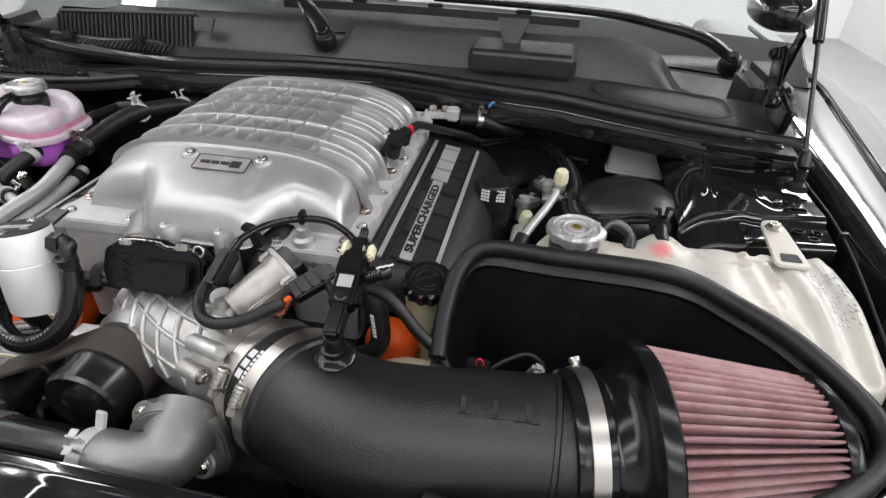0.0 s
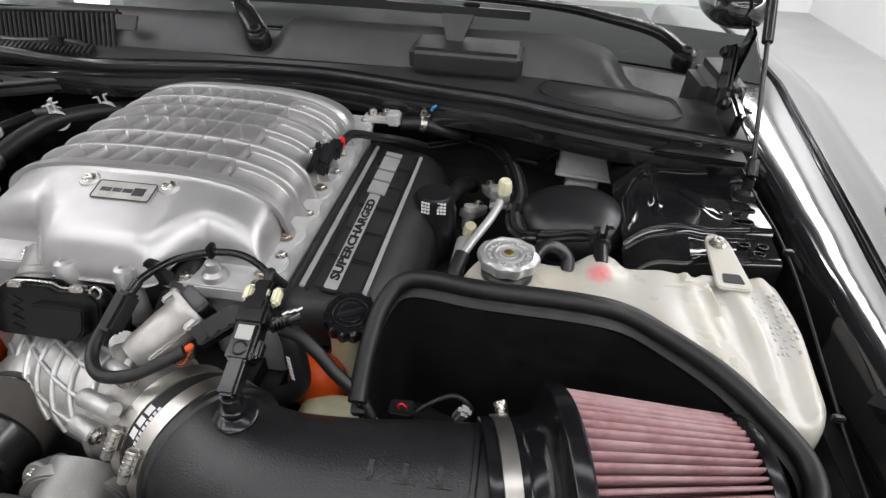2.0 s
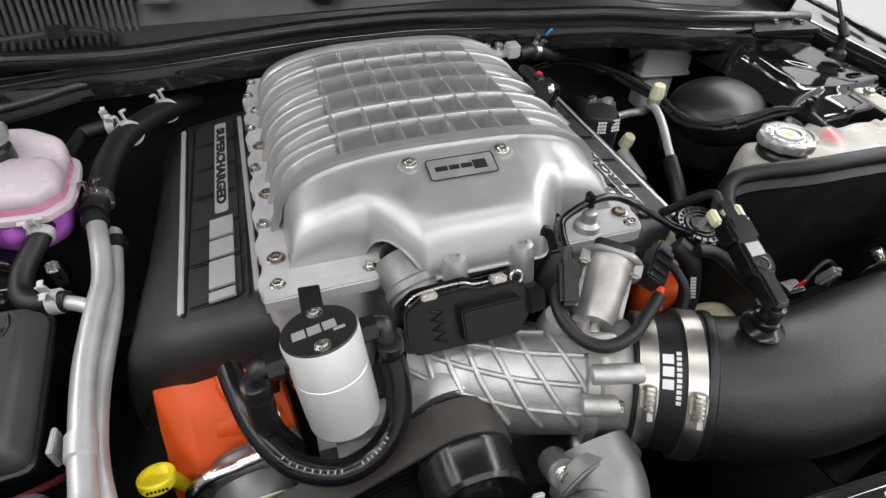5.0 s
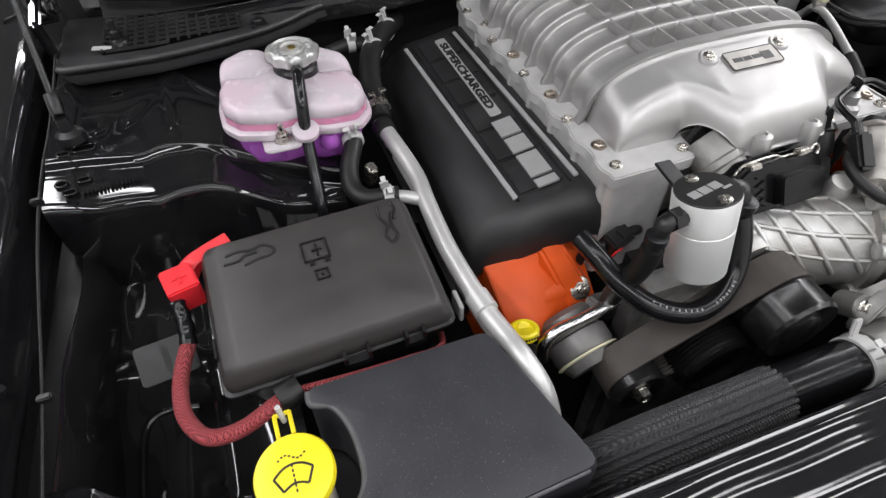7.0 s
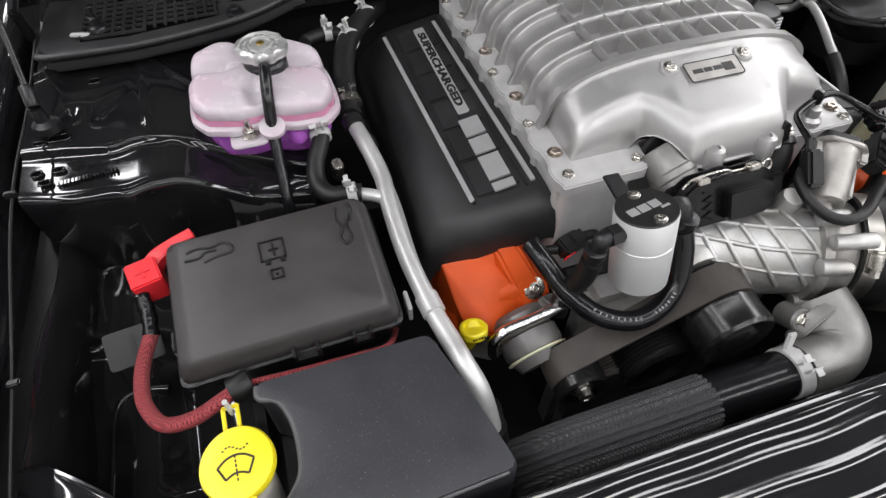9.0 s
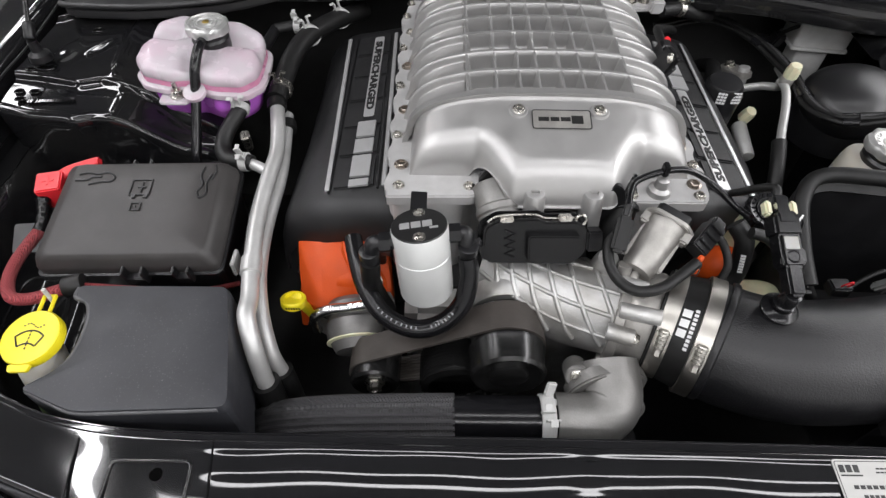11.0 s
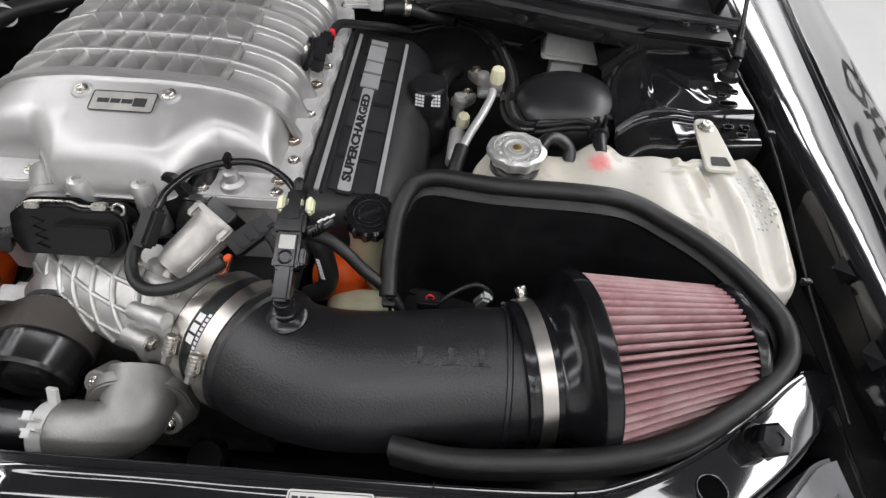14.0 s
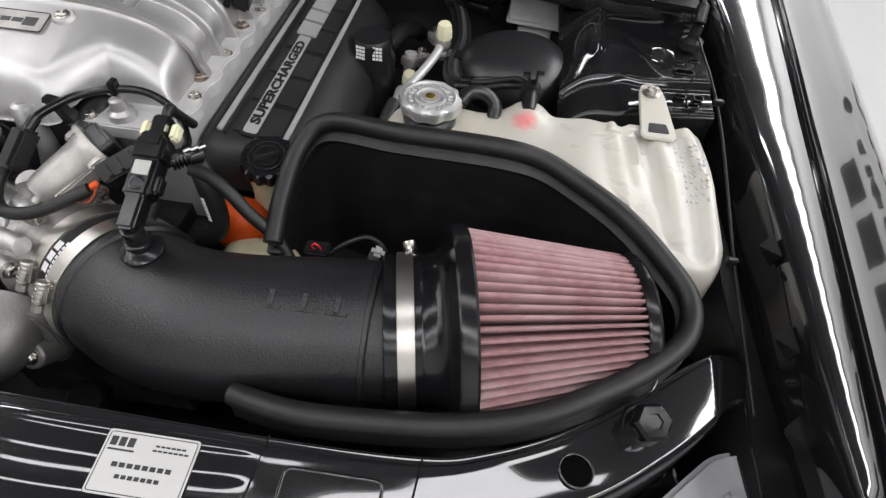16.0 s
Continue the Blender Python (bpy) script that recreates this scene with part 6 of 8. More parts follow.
def drive_belt():
    p = thing("idler_pulley", (-0.051, -0.19, 0.86), "glossy black idler pulley on the front of the engine", "pulley", "belt pulleys")
    part("rim", lathe(B(), (-0.051, -0.158, 0.903), (0, -1, 0.0), [(0.030, 0), (0.0375, 0.001), (0.0375, 0.036), (0.0392, 0.038), (0.0392, 0.041), (0.0380, 0.043), (0.0380, 0.066), (0.0355, 0.0695), (0.032, 0.0690), (0.029, 0.0675), (0.012, 0.0675)], 56), PULLEYM, p)
    part("hub", lathe(B(), (-0.051, -0.225, 0.903), (0, -1, 0), [(0.020, 0), (0.020, 0.002), (0.018, 0.003), (0.004, 0.003)], 28), PULLEYM, p)
    part("arm", box(B(), (-0.03, -0.125, 0.875), (0.06, 0.02, 0.05), 0.008), CASTAL, p)
    part("rear_boss", lathe(B(), (-0.051, -0.118, 0.905), (0, -1, 0), [(0.040, 0), (0.0415, 0.028), (0.037, 0.036)], 40), CASTAL, p, "cast boss behind the pulley")
    q = thing("drive_pulley", (-0.190, -0.19, 0.80), "small black drive pulley with a bright centre bolt", "pulley", "belt pulleys")
    part("rim", lathe(B(), (-0.190, -0.164, 0.842), (0, -1, 0), [(0.022, 0), (0.0275, 0.001), (0.0275, 0.040), (0.025, 0.043), (0.020, 0.040), (0.010, 0.039)], 48), PULLEYM, q)
    hexbolt(q, (-0.190, -0.203, 0.842), (0, -1, 0), 0.0085, 0.011, STEEL, "bright hex bolt")
    g = thing("grooved_pulley", (-0.105, -0.19, 0.80), "black grooved pulley below the belt", "pulley", "belt pulleys")
    prof = [(0.030, 0)]
    for k in range(9):
        prof += [(0.0435, 0.004 + 0.004 * k), (0.0405, 0.006 + 0.004 * k)]
    part("rim", lathe(B(), (-0.098, -0.165, 0.838), (0, -1, 0), prof + [(0.042, 0.042), (0.034, 0.044), (0.030, 0.036), (0.010, 0.036)], 56), PULLEYM, g)
    b = thing("drive_belt", (-0.12, -0.18, 0.81), "wide worn brown-grey drive belt over the pulleys", "drive belt")
    c1, c2 = Vector((-0.051, 0.903)), Vector((-0.190, 0.842))

    def loop_line(grow):
        line = []
        r1, r2 = 0.0405 + grow, 0.0295 + grow
        d = c1 - c2
        th = math.atan2(d.y, d.x)
        off = math.asin((r1 - r2) / d.length)
        a_hi = th + math.pi / 2 + off
        a_lo = th - math.pi / 2 - off
        for i in range(25):
            a = a_hi + (a_lo - a_hi) * i / 24
            line.append(Vector((c1.x + r1 * math.cos(a), -0.178, c1.y + r1 * math.sin(a))))
        for i in range(25):
            a = a_lo - (a_lo - a_hi + 2 * math.pi) * i / 24
            line.append(Vector((c2.x + r2 * math.cos(a), -0.178, c2.y + r2 * math.sin(a))))
        return line + line[:1]
    core = loop_line(0.0)
    part("belt", sheet(B(), [[q2 + Vector((0, dy, 0)) for q2 in core] for dy in (-0.0160, 0.0160)], 0.0032), BELTM, b, angle=60)
    low, high = loop_line(-0.0030), loop_line(-0.0048)
    for k in range(8):
        y0 = -0.0154 + 0.0038 * k
        part("inner_rib", sheet(B(), [[q2 + Vector((0, y0 + dy, 0)) for q2 in ln] for ln, dy in ((low, 0.0), (high, 0.0008), (high, 0.0026), (low, 0.0034))]), BELTM, b, angle=60)
    return b


drive_belt()


def alternator():
    a = thing("pump_body", (-0.215, -0.12, 0.80), "dull aluminium pump body beside the belt", "engine part")
    part("body", lathe(B(), (-0.222, -0.115, 0.850), (0.15, -1, -0.3), [(0.028, -0.01), (0.0335, -0.004), (0.0335, 0.006), (0.0300, 0.009), (0.0300, 0.014), (0.0330, 0.016), (0.0330, 0.032), (0.029, 0.040), (0.024, 0.05)], 48), OLDAL, a)
    part("gasket", lathe(B(), (-0.2165, -0.150, 0.8405), (0.15, -1, -0.3), [(0.031, 0), (0.0338, 0.0008), (0.0338, 0.0022), (0.031, 0.0030)], 48), CREAM, a, "cream gasket ring")
    part("rear_lug", box(B(), (-0.188, -0.115, 0.872), (0.03, 0.02, 0.012), 0.003, Euler((0, 0.5, 0.4)).to_matrix()), OLDAL, a)
    f = hose("foil_line", "thin line wrapped in crinkled silver heat foil", [(-0.262, -0.140, 0.845), (-0.262, -0.138, 0.868), (-0.248, -0.135, 0.879), (-0.222, -0.133, 0.882), (-0.198, -0.132, 0.888), (-0.182, -0.130, 0.892)], 0.0062, FOIL, "pipe")
    return a


alternator()


def radiator_hose():
    h = thing("radiator_hose", (-0.13, -0.262, 0.82), "thick radiator hose in black woven sleeving", "hose")
    line = [(-0.104, -0.263, 0.886), (-0.14, -0.263, 0.884), (-0.19, -0.262, 0.879), (-0.235, -0.260, 0.870), (-0.275, -0.257, 0.853), (-0.300, -0.252, 0.825), (-0.312, -0.246, 0.78)]
    n = 120
    sec = [((0.0236 + 0.0012 * math.cos(24 * 2 * math.pi * i / n)) * math.cos(2 * math.pi * i / n), (0.0236 + 0.0012 * math.cos(24 * 2 * math.pi * i / n)) * math.sin(2 * math.pi * i / n)) for i in range(n)]
    part("woven_sleeve", sweep(B(), line, sec, 8), BLKBRAID, h, "black woven sleeve", angle=60)
    part("bare_hose", rod(B(), (-0.106, -0.263, 0.886), (0.0, -0.264, 0.889), 0.0228, 36), GLOSSRUB, h, "bare glossy rubber end")
    hose_clamp(h, (-0.016, -0.264, 0.889), (1, 0, 0.02), 0.0229, CLIPPL, wide=0.014)
    part("clamp_tail", box(box(B(), (-0.014, -0.2455, 0.912), (0.010, 0.004, 0.024), 0.0015, Euler((-0.35, 0.15, 0)).to_matrix()), (-0.003, -0.256, 0.909), (0.020, 0.008, 0.004), 0.001), CLIPPL, h)
    k = thing("reservoir_cap", (0.085, -0.240, 0.79), "black ribbed plastic cap in the dark below the intake tube", "cap")
    part("cap_top", lathe(B(), (0.082, -0.236, 0.776), (0.1, -0.5, 1), [(0.017, 0), (0.0195, 0.003), (0.0195, 0.020), (0.017, 0.024), (0.008, 0.024)], 10), SMOOTHPL, k, angle=25)
    part("cap_stem", rod(B(), (0.080, -0.230, 0.60), (0.082, -0.234, 0.778), 0.012, 16), SMOOTHPL, k)
    e = thing("thermostat_elbow", (0.035, -0.24, 0.85), "cast aluminium thermostat elbow at the end of the hose", "engine part")
    part("elbow", sweep(B(), [(-0.008, -0.264, 0.889), (0.012, -0.264, 0.889), (0.031, -0.262, 0.889), (0.045, -0.252, 0.891), (0.050, -0.236, 0.896), (0.049, -0.210, 0.904)], 0.0262, 8, scale=lambda t: 1 + 0.18 * smooth01((t - 0.20) / 0.6)), DIRTYAL, e, angle=60)
    fl = part("flange", prism(B(), rounded([(-0.044, -0.004), (-0.040, -0.020), (0.016, -0.040), (0.046, -0.038), (0.052, -0.022), (0.032, 0.026), (-0.004, 0.036), (-0.034, 0.022)], 0.012, 4), 0, 0.014, plane_pose((0.047, -0.222, 0.894), (0.9, 0.15, -0.35), (0.35, 0.1, 0.9)), 0.002), DIRTYAL, e)
    for p in ((0.016, -0.226, 0.908), (0.075, -0.243, 0.876)):
        lug = part("bolt_lug", lathe(B(), p, (-0.1, -0.75, 0.6), [(0.0125, -0.02), (0.0125, 0.004), (0.011, 0.006), (0.006, 0.006)], 24), DIRTYAL, e)
        hexbolt(lug, Vector(p) + Vector((-0.1, -0.75, 0.6)).normalized() * 0.005, (-0.1, -0.75, 0.6), 0.0058, 0.006, STEEL)
    return h


radiator_hose()


def solenoid():
    s = thing("solenoid", (0.09, -0.125, 0.97), "silver cast solenoid valve with a square flange above the inlet", "valve")
    p, q = Vector((0.071, -0.149, 0.975)), Vector((0.108, -0.104, 0.997))
    ax = (q - p).normalized()
    L = (q - p).length
    up = Vector((-0.25, -0.45, 0.85))
    up = (up - ax * up.dot(ax)).normalized()
    sd = ax.cross(up).normalized()
    body = part("body", lathe(B(), p, ax, [(0.011, 0), (0.0150, 0.001), (0.0160, 0.005), (0.0172, 0.007), (0.0188, L * 0.5), (0.0196, L - 0.012), (0.0210, L - 0.010), (0.0210, L - 0.004), (0.0195, L - 0.002)], 44), MACHAL, s)
    fr = Matrix((sd, up, ax)).transposed()
    part("flange", prism(B(), rounded([(-0.024, -0.019), (0.024, -0.019), (0.026, 0.010), (0.016, 0.022), (-0.016, 0.022), (-0.026, 0.010)], 0.005), -0.005, 0.0, Matrix.Translation(q) @ fr.to_4x4(), 0.001), MACHAL, s)
    for k in (-1, 1):
        part("ear", box(B(), q - ax * 0.008 + sd * 0.021 * k + up * 0.006, (0.009, 0.014, 0.016), 0.002, fr), MACHAL, s)
        part("body_rib", box(B(), p + ax * L * 0.5 + sd * 0.0175 * k + up * 0.004, (0.005, 0.006, L * 0.7), 0.0015, fr), MACHAL, s)
    part("end_cap", prism(B(), rounded([(-0.018, -0.015), (0.018, -0.015), (0.018, 0.014), (-0.018, 0.014)], 0.006), 0.0, 0.012, Matrix.Translation(q) @ fr.to_4x4(), 0.002), SMOOTHPL, s, "black plastic end cap")
    part("nozzle", rod(B(), p - ax * 0.012 + sd * 0.004, p, 0.0050, 14, 0.001), MACHAL, s)
    part("foot_tab", box(B(), p - ax * 0.004 - sd * 0.012, (0.008, 0.004, 0.014), 0.001, fr), MACHAL, s)
    cm = Euler((0.25, 0.5, -0.65)).to_matrix()
    conn = part("connector", box(B(), (0.138, -0.124, 0.998), (0.018, 0.036, 0.018), 0.0015, cm), SMOOTHPL, s, "black electrical plug")
    for k in range(3):
        part("plug_step", box(B(), Vector((0.138, -0.124, 0.998)) + cm @ Vector((0, -0.010 + 0.010 * k, 0.010)), (0.014, 0.003, 0.004), 0.0006, cm), SMOOTHPL, conn)
    part("plug_latch", box(B(), (0.150, -0.112, 1.004), (0.014, 0.014, 0.012), 0.002, cm), SMOOTHPL, conn)
    part("orange_lock", box(B(), (0.127, -0.149, 0.998), (0.005, 0.007, 0.004), 0.001, cm), ORANGE, conn, "small orange lock tab")
    return s


solenoid()
hose("bypass_lead", "black taped lead bent round the solenoid", [(0.054, -0.120, 1.000), (0.044, -0.130, 0.996), (0.042, -0.150, 0.990), (0.050, -0.168, 0.985), (0.066, -0.178, 0.984), (0.088, -0.175, 0.986), (0.106, -0.164, 0.990), (0.124, -0.152, 0.996)], 0.0054, RUBBER)
lw = hose("wire_loom", "thin wires and taped loom beside the solenoid plug", [(0.148, -0.116, 1.0), (0.160, -0.125, 0.990), (0.165, -0.140, 0.975), (0.158, -0.150, 0.955)], 0.0040, RUBBER, "cable")
for k in range(4):
    part("wire", sweep(B(), [(0.126 + 0.0015 * k, -0.146, 0.998), (0.120 + 0.002 * k, -0.158, 0.990 - 0.001 * k), (0.112 + 0.002 * k, -0.162, 0.990)], 0.0006, 5), (ORANGE, BELTM, ORANGE, SMOOTHPL)[k], lw)
hose("sensor_lead", "thin black lead clipped to the supercharger flange", [(0.060, -0.110, 1.019), (0.062, -0.102, 1.022), (0.067, -0.086, 1.022), (0.078, -0.068, 1.022), (0.107, -0.058, 1.026), (0.135, -0.054, 1.023), (0.160, -0.062, 1.012), (0.178, -0.085, 1.005), (0.186, -0.104, 1.008)], 0.0036, GLOSSRUB)


def lead_fittings():
    b = thing("rubber_boot", (0.050, -0.132, 0.965), "black rubber boot over a vacuum port", "boot")
    part("boot", box(B(), (0.054, -0.127, 1.006), (0.015, 0.018, 0.036), 0.003, axis_turn((0.25, 0.75, 0.6))), RUBBER, b)
    part("lead_stub", rod(B(), (0.058, -0.114, 1.016), (0.062, -0.104, 1.022), 0.0045, 14), GLOSSRUB, b)
    part("brass_ferrule", rod(B(), (0.060, -0.150, 0.972), (0.060, -0.146, 0.984), 0.0070, 20), MACHAL, b)
    c = thing("lead_clip", (0.107, -0.0585, 1.0), "silver flange stud with a black lead clip", "clip")
    part("stud", lathe(B(), (0.107, -0.062, 1.0), (0, 0, 1), [(0.0125, 0), (0.0115, 0.006), (0.0075, 0.009), (0.0065, 0.018), (0.003, 0.020)], 24), LIDAL, c)
    part("clip", box(B(), (0.107, -0.058, 1.028), (0.006, 0.011, 0.014), 0.0015), SMOOTHPL, c)
    n = thing("arch_seal", (0.077, -0.055, 0.95), "black rubber elbow under the lid's arch", "hose")
    part("elbow", sweep(B(), [(0.070, -0.03, 0.995), (0.073, -0.055, 0.993), (0.070, -0.075, 0.980), (0.062, -0.085, 0.955), (0.06, -0.08, 0.92)], 0.0150, 8), RUBBER, n)
    part("band", lathe(B(), (0.072, -0.066, 0.988), (-0.1, -0.75, -0.5), [(0.015, 0), (0.0175, 0.001), (0.0175, 0.008), (0.015, 0.009)], 28), SMOOTHPL, n)


lead_fittings()


def air_sensor():
    s = thing("air_sensor", (0.188, -0.2, 0.985), "black air sensor with a stepped body on the intake tube", "sensor")
    base = Vector((0.188, -0.198, 0.988))
    part("grommet", lathe(B(), base, (0.0, -0.08, 1), [(0.016, -0.003), (0.0165, 0.001), (0.014, 0.003), (0.011, 0.004), (0.0095, 0.005)], 32), GLOSSRUB, s)
    d = Vector((-0.004, 0.92, 0.39)).normalized()
    m = Matrix((Vector((1, 0, 0)), d.cross(Vector((1, 0, 0))).normalized(), d)).transposed()
    o = Vector((0.1885, -0.192, 1.016))

    def at(h, side=0.0, out=0.0):
        return o + d * h + Vector((side, 0, 0)) + m @ Vector((0, out, 0))
    part("stem", rod(B(), base, base + Vector((0.001, -0.001, 0.024)), 0.0080, 24, 0.001), GLOSSRUB, s)
    part("stem_collar", lathe(B(), base + Vector((0, 0, 0.006)), (0, -0.06, 1), [(0.008, 0), (0.0100, 0.001), (0.0100, 0.004), (0.008, 0.005)], 24), GLOSSRUB, s)
    part("neck", box(B(), at(0.006), (0.0135, 0.016, 0.034), 0.0022, m), GLOSSRUB, s)
    part("body", box(B(), at(0.030), (0.0195, 0.019, 0.032), 0.0026, m), GLOSSRUB, s)
    part("shoulder", box(B(), at(0.020), (0.0215, 0.015, 0.008), 0.0018, m), GLOSSRUB, s)
    part("cap_block", box(B(), at(0.053), (0.0235, 0.020, 0.020), 0.0026, m), GLOSSRUB, s)
    part("cap_step", box(B(), at(0.060, 0.0, 0.0 ), (0.0170, 0.022, 0.012), 0.0018, m), GLOSSRUB, s)
    part("side_ear", box(B(), at(0.026, 0.0115), (0.006, 0.010, 0.014), 0.0015, m), GLOSSRUB, s)
    up = m @ Vector((0, 1, 0))
    sg = 1 if up.z > 0 else -1
    part("label", box(B(), at(0.036, 0.0, sg * 0.0094), (0.0125, 0.0010, 0.0115), 0.0002, m), MILK, s, "small pale label")
    part("port_hole", lathe(B(), at(0.0235, 0.0, sg * 0.0086), up * sg, [(0.0055, 0), (0.0060, 0.0012), (0.0045, 0.0014), (0.0040, 0.0002)], 20), GLOSSRUB, s)
    for k in (-1, 1):
        part("lock_tab", box(B(), at(0.071, 0.0115 * k), (0.0065, 0.010, 0.014), 0.002, m), CREAM, s, "pale yellow locking tab")
    part("lock_bridge", box(B(), at(0.072, 0.0, sg * 0.004), (0.014, 0.004, 0.008), 0.0015, m), CREAM, s, "pale yellow locking tab")
    part("plug", box(B(), at(0.074), (0.014, 0.013, 0.018), 0.002, m), GLOSSRUB, s)
    part("lead", sweep(B(), [at(0.082), at(0.092), (0.182, -0.094, 1.038), (0.180, -0.080, 1.020), (0.178, -0.070, 1.008)], 0.0040, 6), RUBBER, s)
    a, b = Vector((0.196, -0.142, 1.028)), Vector((0.206, -0.132, 1.027))
    part("side_port", sweep(B(), [a, a.lerp(b, 0.5) + Vector((0, 0, 0.002)), b], 0.0062, 6), GLOSSRUB, s, "ribbed black side port")
    for k in range(4):
        part("port_ring", lathe(B(), a.lerp(b, 0.08 + 0.20 * k), b - a, [(0.0058, 0), (0.0078, 0.0005), (0.0078, 0.0016), (0.0058, 0.0021)], 18), GLOSSRUB, s)
    part("port_end", rod(B(), b, b + Vector((0.008, 0.007, -0.003)), 0.0070, 20, 0.001), GLOSSRUB, s)
    for k in range(3):
        part("white_print", box(B(), b + Vector((0.002 + 0.004 * k, -0.001 + 0.004 * k, 0.0072 - 0.001 * k)), (0.0018, 0.006, 0.0012), 0.0003, Euler((0, 0, -0.7)).to_matrix()), WHITEPR, s, "white print bar")
    return s


air_sensor()


def oil_filler():
    o = thing("oil_filler_cap", (0.237, -0.070, 0.86), "black scalloped oil filler cap on a cream neck", "oil cap")
    ax = Vector((0.02, -0.18, 1)).normalized()
    c = Vector((0.237, -0.064, 0.975))
    rings = []
    for r, h in ((0.022, -0.012), (0.0255, -0.010), (0.0255, 0.001), (0.0235, 0.003), (0.018, 0.0022), (0.008, 0.0022)):
        rings.append([c + axis_turn(ax) @ Vector(((r + (0.0012 * math.cos(14 * 2 * math.pi * i / 84) if r > 0.025 else 0)) * math.cos(2 * math.pi * i / 84), (r + (0.0012 * math.cos(14 * 2 * math.pi * i / 84) if r > 0.025 else 0)) * math.sin(2 * math.pi * i / 84), h)) for i in range(84)])
    cap = part("cap", loft(B(), rings), GLOSSRUB, o, angle=40)
    ct = axis_turn(ax)
    for rr in (0.0115, 0.0165):
        part("embossed_ring", sweep(B(), [c + ct @ Vector((rr * math.cos(2 * math.pi * i / 40), rr * math.sin(2 * math.pi * i / 40), 0.0030)) for i in range(40)], 0.0007, closed=True, raw=True), GLOSSRUB, cap)
    for i in range(22):
        an = 2 * math.pi * i / 22
        part("embossed_bar", box(B(), c + ct @ Vector((0.0205 * math.cos(an), 0.0205 * math.sin(an), 0.0032)), (0.0032, 0.0014, 0.0010), 0.0002, ct @ Matrix.Rotation(an, 3, "Z")), GLOSSRUB, cap)
    part("grip", box(B(), c + ax * 0.003, (0.026, 0.006, 0.004), 0.0015, axis_turn(ax) @ Euler((0, 0, 0.4)).to_matrix()), SMOOTHPL, cap)
    part("neck", lathe(B(), c - ax * 0.11 + Vector((-0.006, 0.0, 0)), ax, [(0.034, 0), (0.030, 0.02), (0.0200, 0.045), (0.0175, 0.07), (0.0185, 0.096), (0.020, 0.100)], 32), CREAM, o, "cream plastic neck")
    part("neck_shoulder", blob(B(), (0.232, -0.118, 0.880), (0.040, 0.024, 0.026), p=2.6), CREAM, o, "cream lower neck")
    hose("small_vent_hose", "black vent hose passing the oil filler", [(0.190, -0.112, 0.994), (0.206, -0.114, 0.990), (0.223, -0.119, 0.978), (0.239, -0.125, 0.962), (0.260, -0.131, 0.944), (0.274, -0.140, 0.925)], 0.0060, RUBBER)
    l = thing("printed_hose", (0.21, -0.11, 0.88), "black hose with white printed marks under the sensor", "hose")
    part("hose", sweep(B(), [(0.184, -0.092, 0.986), (0.194, -0.104, 0.975), (0.199, -0.110, 0.951), (0.200, -0.114, 0.933), (0.194, -0.118, 0.920), (0.177, -0.118, 0.909)], 0.0098, 8), RUBBER, l)
    bars(l, [(-0.012 + 0.0036 * k, -0.0024, 0.0026, 0.0048) for k in range(7)], plane_pose((0.1955, -0.1190, 0.953), (0.15, -0.2, -0.95), (0.85, -0.45, 0.2)), WHITEPR, 0.0005, "printed_bars")
    return o


oil_filler()


